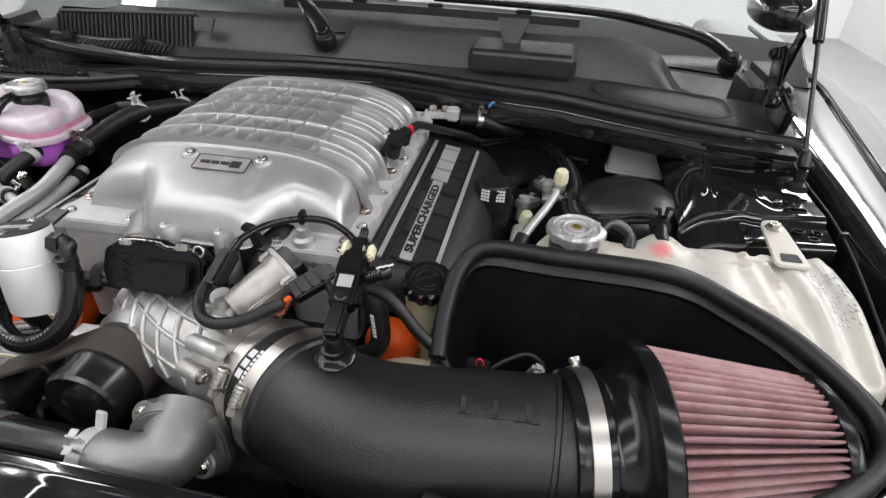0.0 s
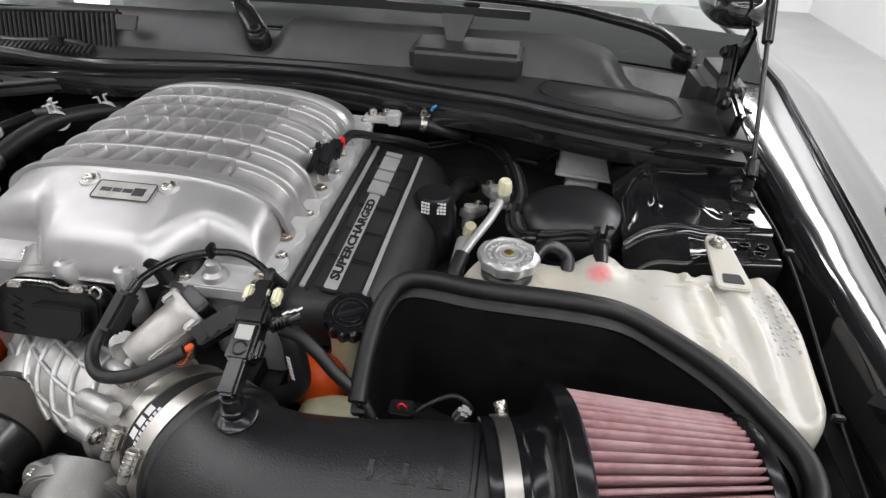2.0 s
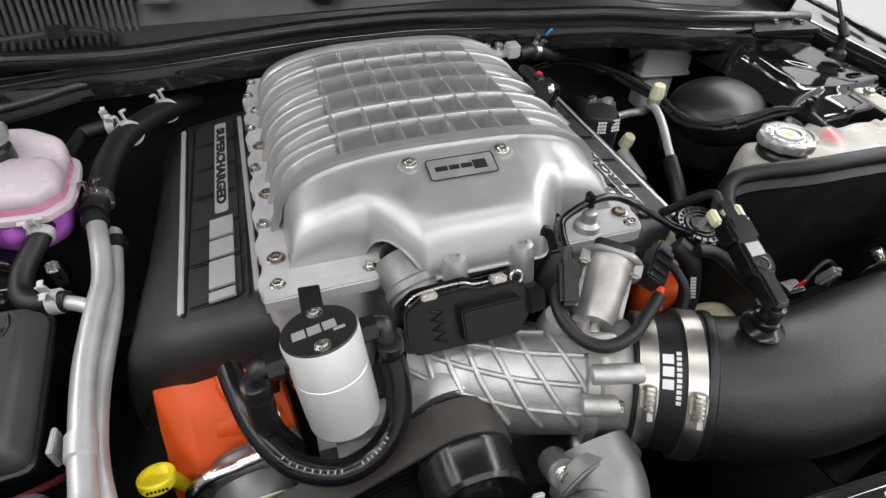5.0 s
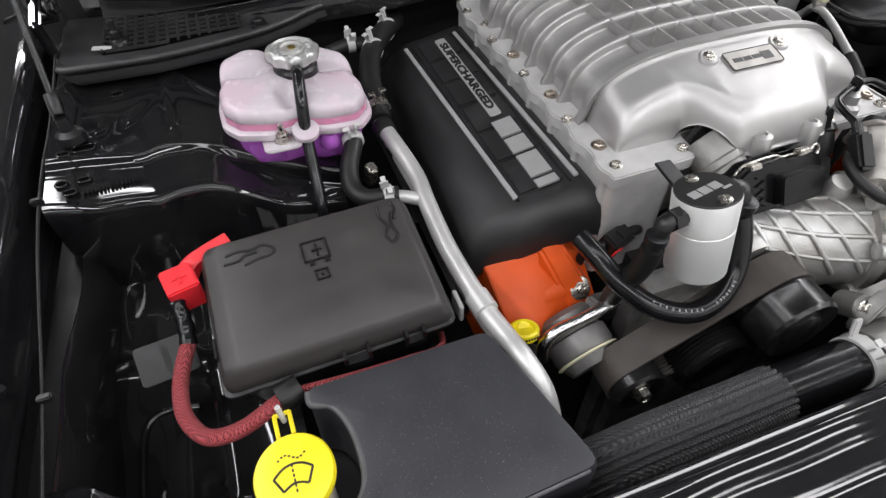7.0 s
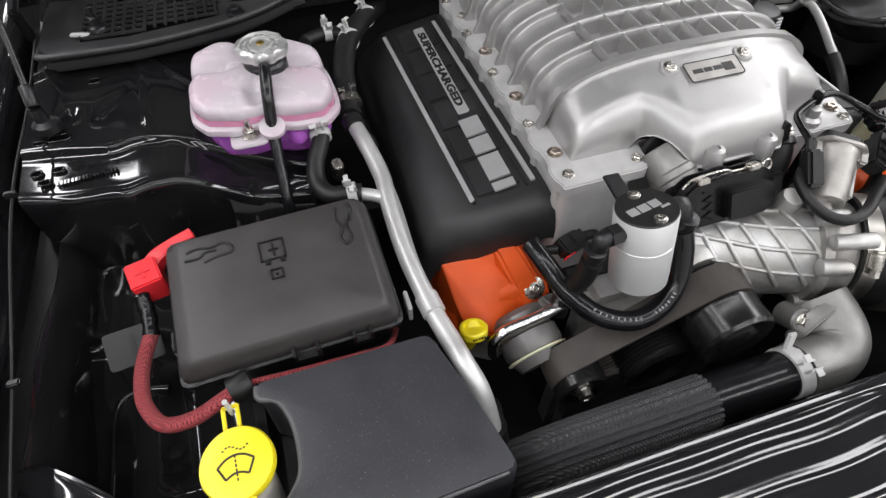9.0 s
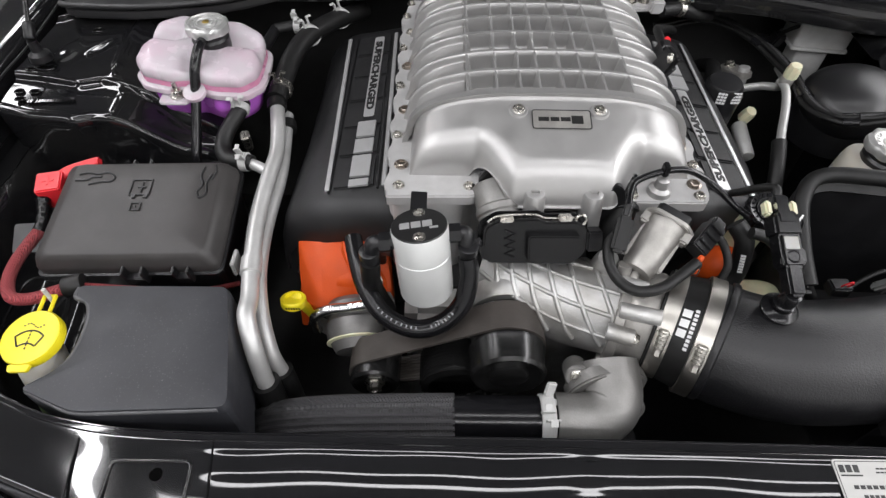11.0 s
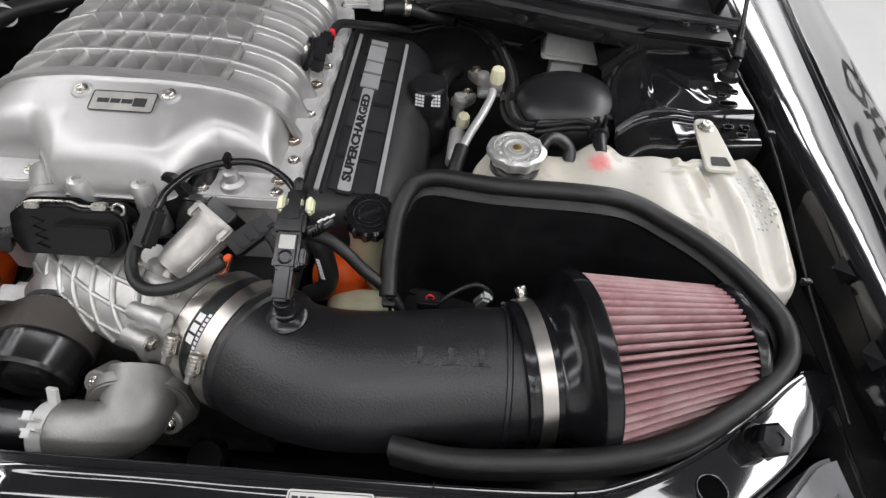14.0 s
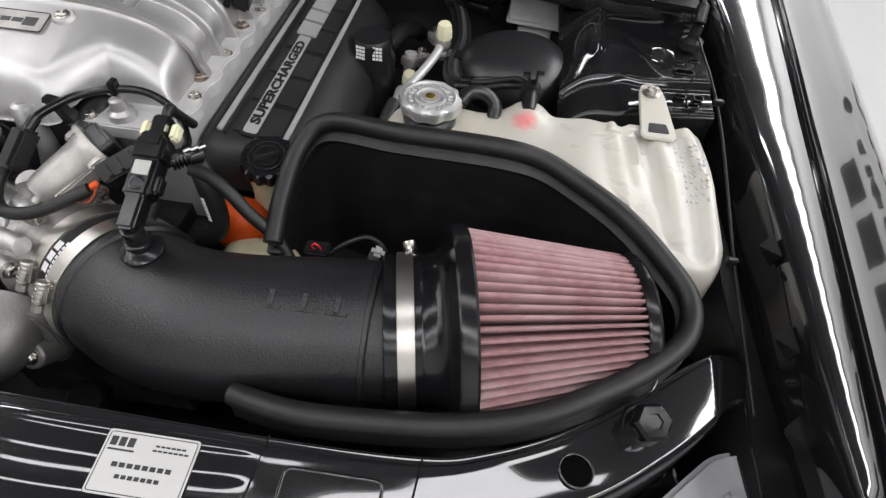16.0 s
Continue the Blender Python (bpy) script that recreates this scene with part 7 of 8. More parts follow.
# ---- driver side of the bay ----
def expansion_bottle():
    b = thing("expansion_bottle", (0.50, -0.02, 0.80), "milky white plastic expansion bottle with a faded red spot", "coolant bottle")
    back = [(0.335, 0.000), (0.357, 0.036), (0.410, 0.024), (0.436, 0.034), (0.452, 0.044), (0.470, 0.054), (0.488, 0.050), (0.497, 0.038), (0.527, 0.042), (0.566, 0.037), (0.630, 0.046), (0.650, 0.040), (0.652, 0.0), (0.652, -0.045), (0.660, -0.095), (0.645, -0.115)]
    front = [(0.60, -0.118), (0.565, -0.085), (0.52, -0.055), (0.46, -0.045), (0.38, -0.045), (0.335, -0.035)]
    pl = rounded(back + front, 0.012, 5)
    cx, cy = 0.50, -0.008

    def crown(x, y):
        """The moulded top: swells at the filler and the hose end, two pressed lines, a falling nose."""
        z = 0.986 + 0.010 * math.exp(-(((x - 0.380) / 0.045) ** 4 + ((y + 0.002) / 0.042) ** 4))
        z += 0.012 * math.exp(-(((x - 0.473) / 0.020) ** 2 + ((y - 0.032) / 0.030) ** 2))
        z += 0.004 * math.exp(-((x - 0.535) / 0.022) ** 2)
        z -= 0.030 * smooth01((-0.02 - y) / 0.10) * smooth01((x - 0.57) / 0.04)
        for x0, x1, w in ((0.560, 0.566, 0.0040), (0.578, 0.588, 0.0030), (0.604, 0.616, 0.0050), (0.636, 0.646, 0.0060)):
            xl = x0 + (x1 - x0) * (0.02 - y) / 0.10
            z += 0.0050 * math.exp(-((x - xl) / w) ** 2)
        z -= 0.0050 * math.exp(-((x - 0.590) / 0.007) ** 2)
        return z + 0.0008 * math.sin(x * 90 + y * 40)

    def ring(k, dz):
        out = []
        for x, y in pl:
            px, py = cx + (x - cx) * k, cy + (y - cy) * k
            out.append(Vector((px, py, crown(px, py) + dz)))
        return out
    rings = [ring(0.99, -0.18), ring(1.016, -0.10), ring(1.022, -0.05), ring(1.020, -0.026), ring(1.012, -0.013), ring(0.998, -0.005), ring(0.978, -0.001), ring(0.955, 0.0)]
    rings += [ring(0.955 - 0.0475 * k, 0.0) for k in range(1, 20)]
    part("tank", loft(B(), rings), MILKSPOT, b, angle=60)
    bm = B()
    for i in range(11):
        for j in range(6):
            if (i * 7 + j * 5) % 4:
                x, y = 0.620 + 0.0045 * j, -0.052 + 0.0066 * i
                blob(bm, (x, y, crown(x, y) - 0.0002), (0.0019, 0.0023, 0.0007), nu=8, nv=5)
    tagged(part("pimpled_patch", bm, MILK, b), kind="stuff")
    tp = plane_pose((0.603, 0.062, 0.990), (1, 0, 0), (0, 1, 0.05))
    tab_poly = rounded([(-0.0175, -0.044), (0.0185, -0.044), (0.013, 0.030), (0.009, 0.045), (-0.009, 0.045), (-0.013, 0.030)], 0.009, 3)
    tab = part("mounting_tab", prism(B(), tab_poly, 0, 0.004, tp, 0.001), MILK, b, "milky mounting tab")
    # tab is solid; its window's shade is a dark patch on top
    part("tab_window", prism(B(), rounded([(-0.010, -0.036), (0.011, -0.036), (0.009, -0.022), (-0.008, -0.022)], 0.002), 0.0032, 0.0046, tp), VOID, tab)
    hexbolt(tab, (0.602, 0.090, 0.995), (0, 0, 1), 0.0068, 0.007, STEEL)
    part("spigot", sweep(B(), [(0.405, 0.020, 1.002), (0.414, 0.034, 1.006), (0.428, 0.040, 1.003), (0.440, 0.036, 0.994), (0.440, 0.026, 0.984)], 0.0072, 6), SMOOTHPL, b, "black overflow spigot")
    return b


pressure_cap(expansion_bottle(), (0.379, -0.001, 1.020), 0.86)


def booster():
    d = thing("booster_dome", (0.455, 0.19, 0.90), "satin black domed pump cover", "pump cover")
    part("dome", blob(B(), (0.460, 0.185, 0.943), (0.070, 0.062, 0.040), Euler((0.10, 0, 0.15)).to_matrix(), p=2.25, nu=56, nv=26), DOMEPL, d, angle=60)
    part("skirt", lathe(B(), (0.455, 0.190, 0.88), (0, 0, 1), [(0.058, 0), (0.060, 0.05), (0.057, 0.062)], 44), SMOOTHPL, d)
    r = thing("brake_reservoir", (0.487, 0.385, 0.86), "white plastic brake fluid reservoir", "brake reservoir")
    part("tank", prism(B(), rounded([(0.446, 0.350), (0.528, 0.338), (0.536, 0.400), (0.450, 0.406)], 0.006), 0.928, 0.990, bev=0.004), CLIPPL, r)
    part("rim", prism(B(), rounded([(0.443, 0.347), (0.531, 0.335), (0.539, 0.402), (0.447, 0.409)], 0.006), 0.926, 0.931, bev=0.001), CLIPPL, r)
    part("lower_tank", prism(B(), rounded([(0.462, 0.356), (0.512, 0.350), (0.516, 0.398), (0.464, 0.396)], 0.006), 0.86, 0.928, bev=0.003), CLIPPL, r)
    part("hose", sweep(B(), [(0.462, 0.372, 0.952), (0.455, 0.36, 0.963), (0.438, 0.362, 0.955), (0.425, 0.375, 0.935), (0.41, 0.385, 0.92)], 0.003, 6), RUBBER, r)
    p = thing("wire_plug", (0.43, 0.385, 0.90), "small dark wiring plug near the reservoir", "plug")
    part("plug", box(B(), (0.430, 0.375, 0.930), (0.022, 0.018, 0.022), 0.003, Euler((0.2, 0.3, 0.4)).to_matrix()), SMOOTHPL, p)
    part("stub", rod(B(), (0.42, 0.385, 0.925), (0.385, 0.395, 0.925), 0.006, 12), RUBBER, p)


booster()


def between(table, x):
    """Value of a table of (x, value) at x, with eased steps."""
    for (x0, v0), (x1, v1) in zip(table, table[1:]):
        if x <= x1:
            return v0 + (v1 - v0) * max(0.0, min(1.0, (x - x0) / (x1 - x0)))
    return table[-1][1]


# edges of the two strut towers, as tables over the distance from the car's middle: the step, the rolled front edge, the rear bead
TOWER = {
    -1: dict(start=0.400, step_y=[(0.40, 0.098), (0.463, 0.120), (0.503, 0.134), (0.535, 0.142), (0.568, 0.146), (0.586, 0.137), (0.636, 0.147), (0.68, 0.153)],
             step_z=[(0.40, 0.944), (0.463, 0.960), (0.503, 0.976), (0.535, 0.985), (0.56, 0.989), (0.68, 0.991)],
             roll_y=[(0.40, 0.080), (0.462, 0.085), (0.489, 0.083), (0.502, 0.083), (0.526, 0.085), (0.560, 0.085), (0.574, 0.077), (0.598, 0.083), (0.637, 0.086), (0.68, 0.099)],
             roll_z=[(0.40, 0.918), (0.462, 0.928), (0.489, 0.950), (0.510, 0.967), (0.530, 0.976), (0.68, 0.978)],
             bead_y=[(0.40, 0.20), (0.50, 0.235), (0.53, 0.265), (0.559, 0.301), (0.597, 0.319), (0.640, 0.316), (0.68, 0.285)],
             dent=(0.629, 0.198, 0.592, 0.212), slots=((0.640, 0.164, 0.017, 0.008), (0.662, 0.192, 0.008, 0.007), (0.658, 0.160, 0.009, 0.005), (0.612, 0.262, 0.010, 0.008))),
    1: dict(start=0.512, step_y=[(0.50, 0.112), (0.513, 0.119), (0.539, 0.130), (0.570, 0.134), (0.583, 0.135), (0.594, 0.129), (0.621, 0.130), (0.69, 0.137)],
            step_z=[(0.50, 0.955), (0.52, 0.972), (0.54, 0.984), (0.56, 0.988), (0.69, 0.990)],
            roll_y=[(0.50, 0.062), (0.510, 0.068), (0.533, 0.086), (0.558, 0.088), (0.572, 0.081), (0.590, 0.087), (0.644, 0.092), (0.69, 0.096)],
            roll_z=[(0.50, 0.940), (0.52, 0.958), (0.54, 0.968), (0.565, 0.972), (0.58, 0.976), (0.69, 0.977)],
            bead_y=[(0.50, 0.240), (0.517, 0.252), (0.545, 0.272), (0.574, 0.288), (0.651, 0.297), (0.69, 0.268)],
            dent=(0.627, 0.176, 0.600, 0.203), slots=((0.648, 0.151, 0.017, 0.008), (0.646, 0.170, 0.007, 0.005), (0.664, 0.180, 0.008, 0.006))),
}


def eased(table, x):
    return sum(between(table, x + d) for d in (-0.008, -0.004, 0.0, 0.004, 0.008)) / 5


def strut_tower(side):
    """Pressed panel over the strut: flat top, a stepped ledge and a rolled front edge that sinks towards the engine."""
    t = thing("strut_tower", (side * 0.585, 0.17, 0.80), "glossy black pressed strut tower with slots and stamped marks", "car body panel", "strut towers")
    k = TOWER[side]
    dx, dy, ex, ey = k["dent"]

    def top(x, y):
        sw = 0.556 - 0.10 * (0.24 - y) * (y < 0.24)
        z = eased(k["step_z"], x) + 0.0006 * math.sin(x * 44 + y * 31) + 0.0004 * math.sin(y * 61 - x * 37)
        z += 0.0035 * math.exp(-((x - sw - 0.004) / 0.006) ** 2) * smooth01((y - 0.15) / 0.03)
        z -= 0.0028 * math.exp(-((x - dx) / 0.012) ** 2 - ((y - dy) / 0.018) ** 2) + 0.0020 * math.exp(-((x - ex - 0.5 * (ey - y)) / 0.007) ** 2 - ((y - ey) / 0.022) ** 2)
        z += 0.0045 * math.exp(-((y - eased(k["bead_y"], x)) / 0.007) ** 2)
        return z
    rows = []
    for j in range(111):
        x = k["start"] + (0.677 - k["start"]) * j / 110
        y1, y2, z1, z2 = eased(k["step_y"], x), eased(k["roll_y"], x), eased(k["step_z"], x), eased(k["roll_z"], x)
        lo = z2 + 0.25 * (z1 - z2)
        row = [(0.335 - (0.335 - y1 - 0.004) * i / 60, None) for i in range(61)]
        row = [(y, top(x, y)) for y, _ in row]
        row += [(y1 + 0.0015, z1 - 0.0006), (y1 - 0.0010, z1 - 0.003), (y1 - 0.0030, lo + 0.0024), (y1 - 0.0060, lo + 0.0006)]
        for i in range(1, 13):
            f = i / 12
            y = y1 - 0.006 + (y2 + 0.006 - y1 + 0.006) * f
            row.append((y, lo + (z2 - lo) * f ** 1.5 + 0.0002 * math.sin(x * 38 + f * 4) * math.sin(math.pi * f)))
        row += [(y2 + 0.003, z2 + 0.0006), (y2, z2 + 0.0002), (y2 - 0.003, z2 - 0.0018), (y2 - 0.005, z2 - 0.006), (y2 - 0.0053, z2 - 0.016), (y2 - 0.0045, z2 - 0.05), (y2 - 0.002, z2 - 0.11)]
        rows.append([Vector((side * x, y, z)) for y, z in row])
    part("panel", sheet(B(), rows, 0.0012), BAYPAINT, t, angle=50)

    def pierced(x, y, z, w, h):
        plan = [(-w / 2, -h / 2), (w / 2, -h / 2), (w / 2, h / 2), (-w / 2, h / 2)]
        # panel stays whole; a dark inset paints the shade inside the slot
        part("slot", prism(B(), rounded(plan, min(w, h) * 0.48), 0.0, 0.0012, Matrix.Translation((side * x, y, z))), HOLE_SHADE, t, "dark inset for the shade in a pressed slot")
        rim = [Vector((side * x + a * 1.3, y + b * 1.3, z + 0.0009)) for a, b in rounded(plan, min(w, h) * 0.48)]
        part("slot_rim", sweep(B(), rim, 0.0010, closed=True, raw=True), BAYPAINT, t)
    for x, y, w, h in k["slots"]:
        pierced(x, y, top(x, y) - 0.0002, w, h)
    for x, y, w, h in ((0.661, 0.124, 0.008, 0.007), (0.641, 0.124, 0.009, 0.006), (0.652, 0.108, 0.009, 0.006)):
        pierced(x, y if side < 0 else y - 0.010, 0.9812, w, h)
    if side > 0:
        for i in range(4):
            bars(t, [(0.584 + 0.005 * i, 0.236 + 0.005 * i, 0.0020, 0.0040)], Matrix.Translation((0, 0, 0.988)), BAYPAINT, 0.0022, "stamped_bar")
        return t
    m = Matrix.Translation((-0.612, 0.106, 0.9795)) @ Euler((0.03, 0, 0.06)).to_matrix().to_4x4()
    for i in range(17):
        bars(t, [(-0.029 + 0.0034 * i, -0.003, 0.0022 if i % 3 else 0.0016, 0.0056)], m, BAYPAINT, 0.0022, "stamped_bar")
    return t


for s in (1, -1):
    strut_tower(s)


def side_ledge(side):
    """The stepped ledge of the inner wing with its pressed swages, harness and clips."""
    g = thing("wing_ledge", (side * 0.62, -0.08, 0.80), "glossy black inner wing ledge with pressed swages", "car body panel", "wing ledges")
    rows = []
    for i in range(57):
        y = -0.28 + 0.41 * i / 56
        row = []
        for j in range(29):
            x = 0.50 + 0.165 * j / 28
            z = 0.835 + 0.16 * (y + 0.1) + 0.0015 * math.sin(x * 60 + y * 25)
            z -= 0.018 * math.exp(-((x - 0.575) ** 2) / 0.0006) * smooth01((y + 0.18) / 0.03)
            z += 0.008 * math.exp(-((y + 0.02 - 0.1 * (x - 0.55)) ** 2) / 0.00004)
            row.append(Vector((side * x, y, z)))
        rows.append(row)
    part("panel", sheet(B(), rows, 0.0012), BAYPAINT, g, angle=50)
    for line, r in ([(0.648, 0.02), (0.652, 0.055), (0.648, 0.082), (0.630, 0.090), (0.600, 0.085), (0.560, 0.083)], 0.0045), ([(0.650, -0.20), (0.645, -0.14), (0.640, -0.08), (0.622, -0.065), (0.59, -0.07)], 0.004):
        part("swage", sweep(B(), [(side * x, y, 0.833 + 0.16 * (y + 0.1)) for x, y in line], r, 8), BAYPAINT, g)
    w = thing("wing_harness", (side * 0.662, 0.05, 0.93), "thin black wiring harness along the inner wing", "cable", "wing harnesses")
    part("cable", sweep(B(), [(side * 0.668, -0.23, 0.925), (side * 0.667, -0.10, 0.955), (side * 0.665, 0.02, 0.992), (side * 0.663, 0.10, 1.008), (side * 0.664, 0.20, 1.010), (side * 0.667, 0.34, 1.02)], 0.0014, 8), RUBBER, w)
    for y, z in ((0.070, 1.006), (-0.10, 0.957)):
        part("clip", box(B(), (side * 0.664, y, z), (0.010, 0.006, 0.007), 0.0012), SMOOTHPL, w)
    for y, z in ((-0.10, 0.982), (-0.182, 0.966), (-0.247, 0.945)):
        tab = B()
        loft(tab, [[Vector((side * 0.6905, y - 0.013, z + 0.002)), Vector((side * 0.6905, y + 0.013, z + 0.002)), Vector((side * 0.6900, y + 0.009, z - 0.016)), Vector((side * 0.6900, y - 0.009, z - 0.016))],
                   [Vector((side * 0.677, y - 0.001, z - 0.001)), Vector((side * 0.677, y + 0.001, z - 0.001)), Vector((side * 0.677, y + 0.001, z - 0.003)), Vector((side * 0.677, y - 0.001, z - 0.003))]])
        part("pressed_tab", tab, PAINT, g)


for s in (1, -1):
    side_ledge(s)


def ac_lines():
    a = thing("refrigerant_line", (0.345, 0.2, 0.85), "aluminium refrigerant line with capped service ports", "pipe")
    part("pipe", sweep(B(), [(0.362, 0.215, 0.955), (0.363, 0.195, 0.955), (0.352, 0.160, 0.950), (0.335, 0.120, 0.943), (0.322, 0.085, 0.935), (0.316, 0.06, 0.92)], 0.0055, 8), PIPEAL, a, angle=60)
    part("pipe_sleeve", sweep(B(), [(0.326, 0.100, 0.938), (0.318, 0.068, 0.924), (0.312, 0.04, 0.90), (0.308, 0.02, 0.86)], 0.0092, 8), RUBBER, a, "black rubber sleeve")
    part("port_cap", lathe(B(), (0.368, 0.208, 0.966), (0, -0.1, 1), [(0.0075, 0), (0.0098, 0.001), (0.0098, 0.012), (0.0088, 0.014), (0.0088, 0.018), (0.0075, 0.020), (0.004, 0.0202)], 8), CREAM, a, "pale yellow port cap")
    part("cap_collar", lathe(B(), (0.367, 0.210, 0.951), (0, -0.1, 1), [(0.0085, 0), (0.0095, 0.002), (0.0095, 0.012), (0.007, 0.016)], 20), MACHAL, a)
    part("lower_port", lathe(B(), (0.326, 0.196, 0.903), (0.1, -0.35, 1), [(0.0075, 0), (0.0098, 0.001), (0.0098, 0.012), (0.0088, 0.014), (0.0088, 0.018), (0.0075, 0.020), (0.004, 0.0202)], 8), CREAM, a, "pale yellow port cap")
    for (px, py, pz), turn in (((0.346, 0.322, 0.900), 0.35), ((0.331, 0.262, 0.898), -0.4)):
        mp = Matrix.Translation((px, py, pz)) @ Euler((-0.25, 0, turn)).to_matrix().to_4x4()
        plate = part("flange_block", prism(B(), rounded([(-0.012, -0.040), (0.012, -0.040), (0.014, -0.010), (0.012, 0.014), (-0.012, 0.014), (-0.014, -0.010)], 0.010), 0, 0.011, mp, 0.0015), MACHAL, a, "pale machined flange block")
        hexbolt(plate, mp @ Vector((0, 0.001, 0.011)), mp.to_3x3() @ Vector((0, 0, 1)), 0.0065, 0.007, STEEL)
        part("flange_stub", rod(B(), mp @ Vector((0, -0.026, -0.02)), mp @ Vector((0, -0.030, 0.018)), 0.0085, 18, 0.001), PIPEAL, a)
    part("upper_pipe", sweep(B(), [(0.352, 0.275, 0.902), (0.372, 0.262, 0.915), (0.385, 0.245, 0.925), (0.375, 0.225, 0.945), (0.364, 0.212, 0.955)], 0.0060, 6), PIPEAL, a)
    part("crimp", rod(B(), (0.320, 0.19, 0.895), (0.316, 0.13, 0.885), 0.0105, 20, 0.002), PIPEAL, a)
    l = thing("wiring_loom", (0.40, 0.2, 0.90), "black sleeved wiring loom over the engine's rear corner", "cable")
    line = spline([(0.235, 0.400, 0.935), (0.285, 0.405, 0.945), (0.335, 0.385, 0.955), (0.372, 0.320, 0.955), (0.388, 0.240, 0.955), (0.385, 0.165, 0.955), (0.398, 0.115, 0.966), (0.432, 0.102, 0.978), (0.462, 0.092, 0.990), (0.474, 0.074, 0.996), (0.476, 0.050, 0.996)], 10)
    for k in range(4):
        off = []
        for i, p in enumerate(line):
            d = (line[min(i + 1, len(line) - 1)] - line[max(i - 1, 0)]).normalized()
            sd = d.cross(Vector((0, 0, 1))).normalized()
            narrow = 1.0 - 0.55 * smooth01((i - len(line) * 0.78) / (len(line) * 0.12))
            off.append(p + sd * (k - 1.5) * 0.0056 * narrow + Vector((0, 0, 0.0022 * ((k * 7) % 3 - 1) + 0.001 * math.sin(i * 0.4 + k))))
        part("strand", sweep(B(), off, 0.0036, raw=True), BLKBRAID if k == 1 else RUBBER, l)
    for k in (14, 30, 47, 63):
        p = line[k]
        d = (line[k + 1] - line[k - 1]).normalized()
        part("tape_wrap", sweep(B(), [p - d * 0.009, p, p + d * 0.009], [(0.0125 * math.cos(a), 0.0060 * math.sin(a)) for a in [2 * math.pi * i / 20 for i in range(20)]], 3), GLOSSRUB, l, "wrapped tape")
    hose_clamp(l, (0.475, 0.064, 0.996), (0, -1, 0), 0.0095, SMOOTHPL, wide=0.012)
    part("barb", rod(B(), (0.475, 0.058, 0.996), (0.474, 0.032, 0.992), 0.0078, 16), SMOOTHPL, l)
    c = thing("breather_canister", (0.285, 0.21, 0.85), "black canister with white printed labels behind the cover", "canister")
    part("canister", lathe(B(), (0.278, 0.205, 0.86), (0.0, -0.05, 1), [(0.026, 0), (0.028, 0.02), (0.028, 0.076), (0.0255, 0.082), (0.0255, 0.098), (0.022, 0.103), (0.006, 0.104)], 32), SMOOTHPL, c)
    for k, (x, rows) in enumerate(((-0.014, 4), (0.008, 4))):
        bars(c, [(-0.006 + 0.0042 * (i % 3), -0.009 + 0.0044 * (i // 3), 0.0034, 0.0030) for i in range(12)], plane_pose((0.268 + 0.021 * k, 0.1755 + 0.0010 * k, 0.952), (1, 0.05 if k else -0.25, 0), (0, 0.15, 1)), WHITEPR, 0.0006, "printed_label")
    hose("heater_return_hose", "black heater hose behind the canister", [(0.288, 0.240, 0.925), (0.300, 0.285, 0.925), (0.312, 0.325, 0.91), (0.315, 0.37, 0.88)], 0.0115, RUBBER)


ac_lines()


def rear_fittings():
    s = thing("pressure_sensor", (0.148, 0.175, 1.0), "black pressure sensor with a red lock on the lid's edge", "sensor")
    part("flange", box(B(), (0.146, 0.118, 1.040), (0.007, 0.030, 0.034), 0.003, Euler((0.1, 0.45, 0.25)).to_matrix()), SMOOTHPL, s)
    part("screw", lathe(B(), (0.147, 0.114, 1.048), (0.8, -0.5, 0.4), [(0.0065, 0), (0.0065, 0.004), (0.0045, 0.006)], 16), STEEL, s)
    part("body", box(B(), (0.153, 0.136, 1.030), (0.016, 0.036, 0.024), 0.003, Euler((0.35, 0.3, 0.1)).to_matrix()), SMOOTHPL, s)
    part("plug", box(B(), (0.158, 0.160, 1.032), (0.016, 0.024, 0.018), 0.003, Euler((0.2, 0.2, 0.1)).to_matrix()), SMOOTHPL, s)
    part("lock", box(B(), (0.163, 0.172, 1.036), (0.006, 0.010, 0.012), 0.001), RED, s, "small red lock tab")
    part("lead", sweep(B(), [(0.160, 0.172, 1.032), (0.164, 0.215, 1.028), (0.185, 0.262, 1.005), (0.215, 0.30, 0.985), (0.24, 0.34, 0.96)], 0.0055, 8), RUBBER, s)
    r = thing("lifting_bracket", (0.168, 0.330, 0.98), "aluminium bracket at the rear of the supercharger", "bracket")
    part("plate", box(B(), (0.172, 0.335, 1.002), (0.050, 0.026, 0.008), 0.002, Euler((0, 0, 0.1)).to_matrix()), FLANGEAL, r)
    part("block", box(B(), (0.195, 0.325, 1.008), (0.020, 0.020, 0.020), 0.003), FLANGEAL, r)
    hexbolt(r, (0.160, 0.338, 1.006), (0, 0, 1), 0.0065, 0.008, STEEL)
    hexbolt(r, (0.180, 0.340, 1.006), (0, 0, 1), 0.0065, 0.008, STEEL)
    k = hose("rear_breather", "black breather hose along the firewall", [(0.205, 0.325, 1.0), (0.235, 0.335, 0.998), (0.27, 0.345, 0.985), (0.30, 0.37, 0.97)], 0.010, RUBBER)
    hose_clamp(k, (0.236, 0.335, 0.998), (1, 0.3, -0.2), 0.010, STEEL)


rear_fittings()


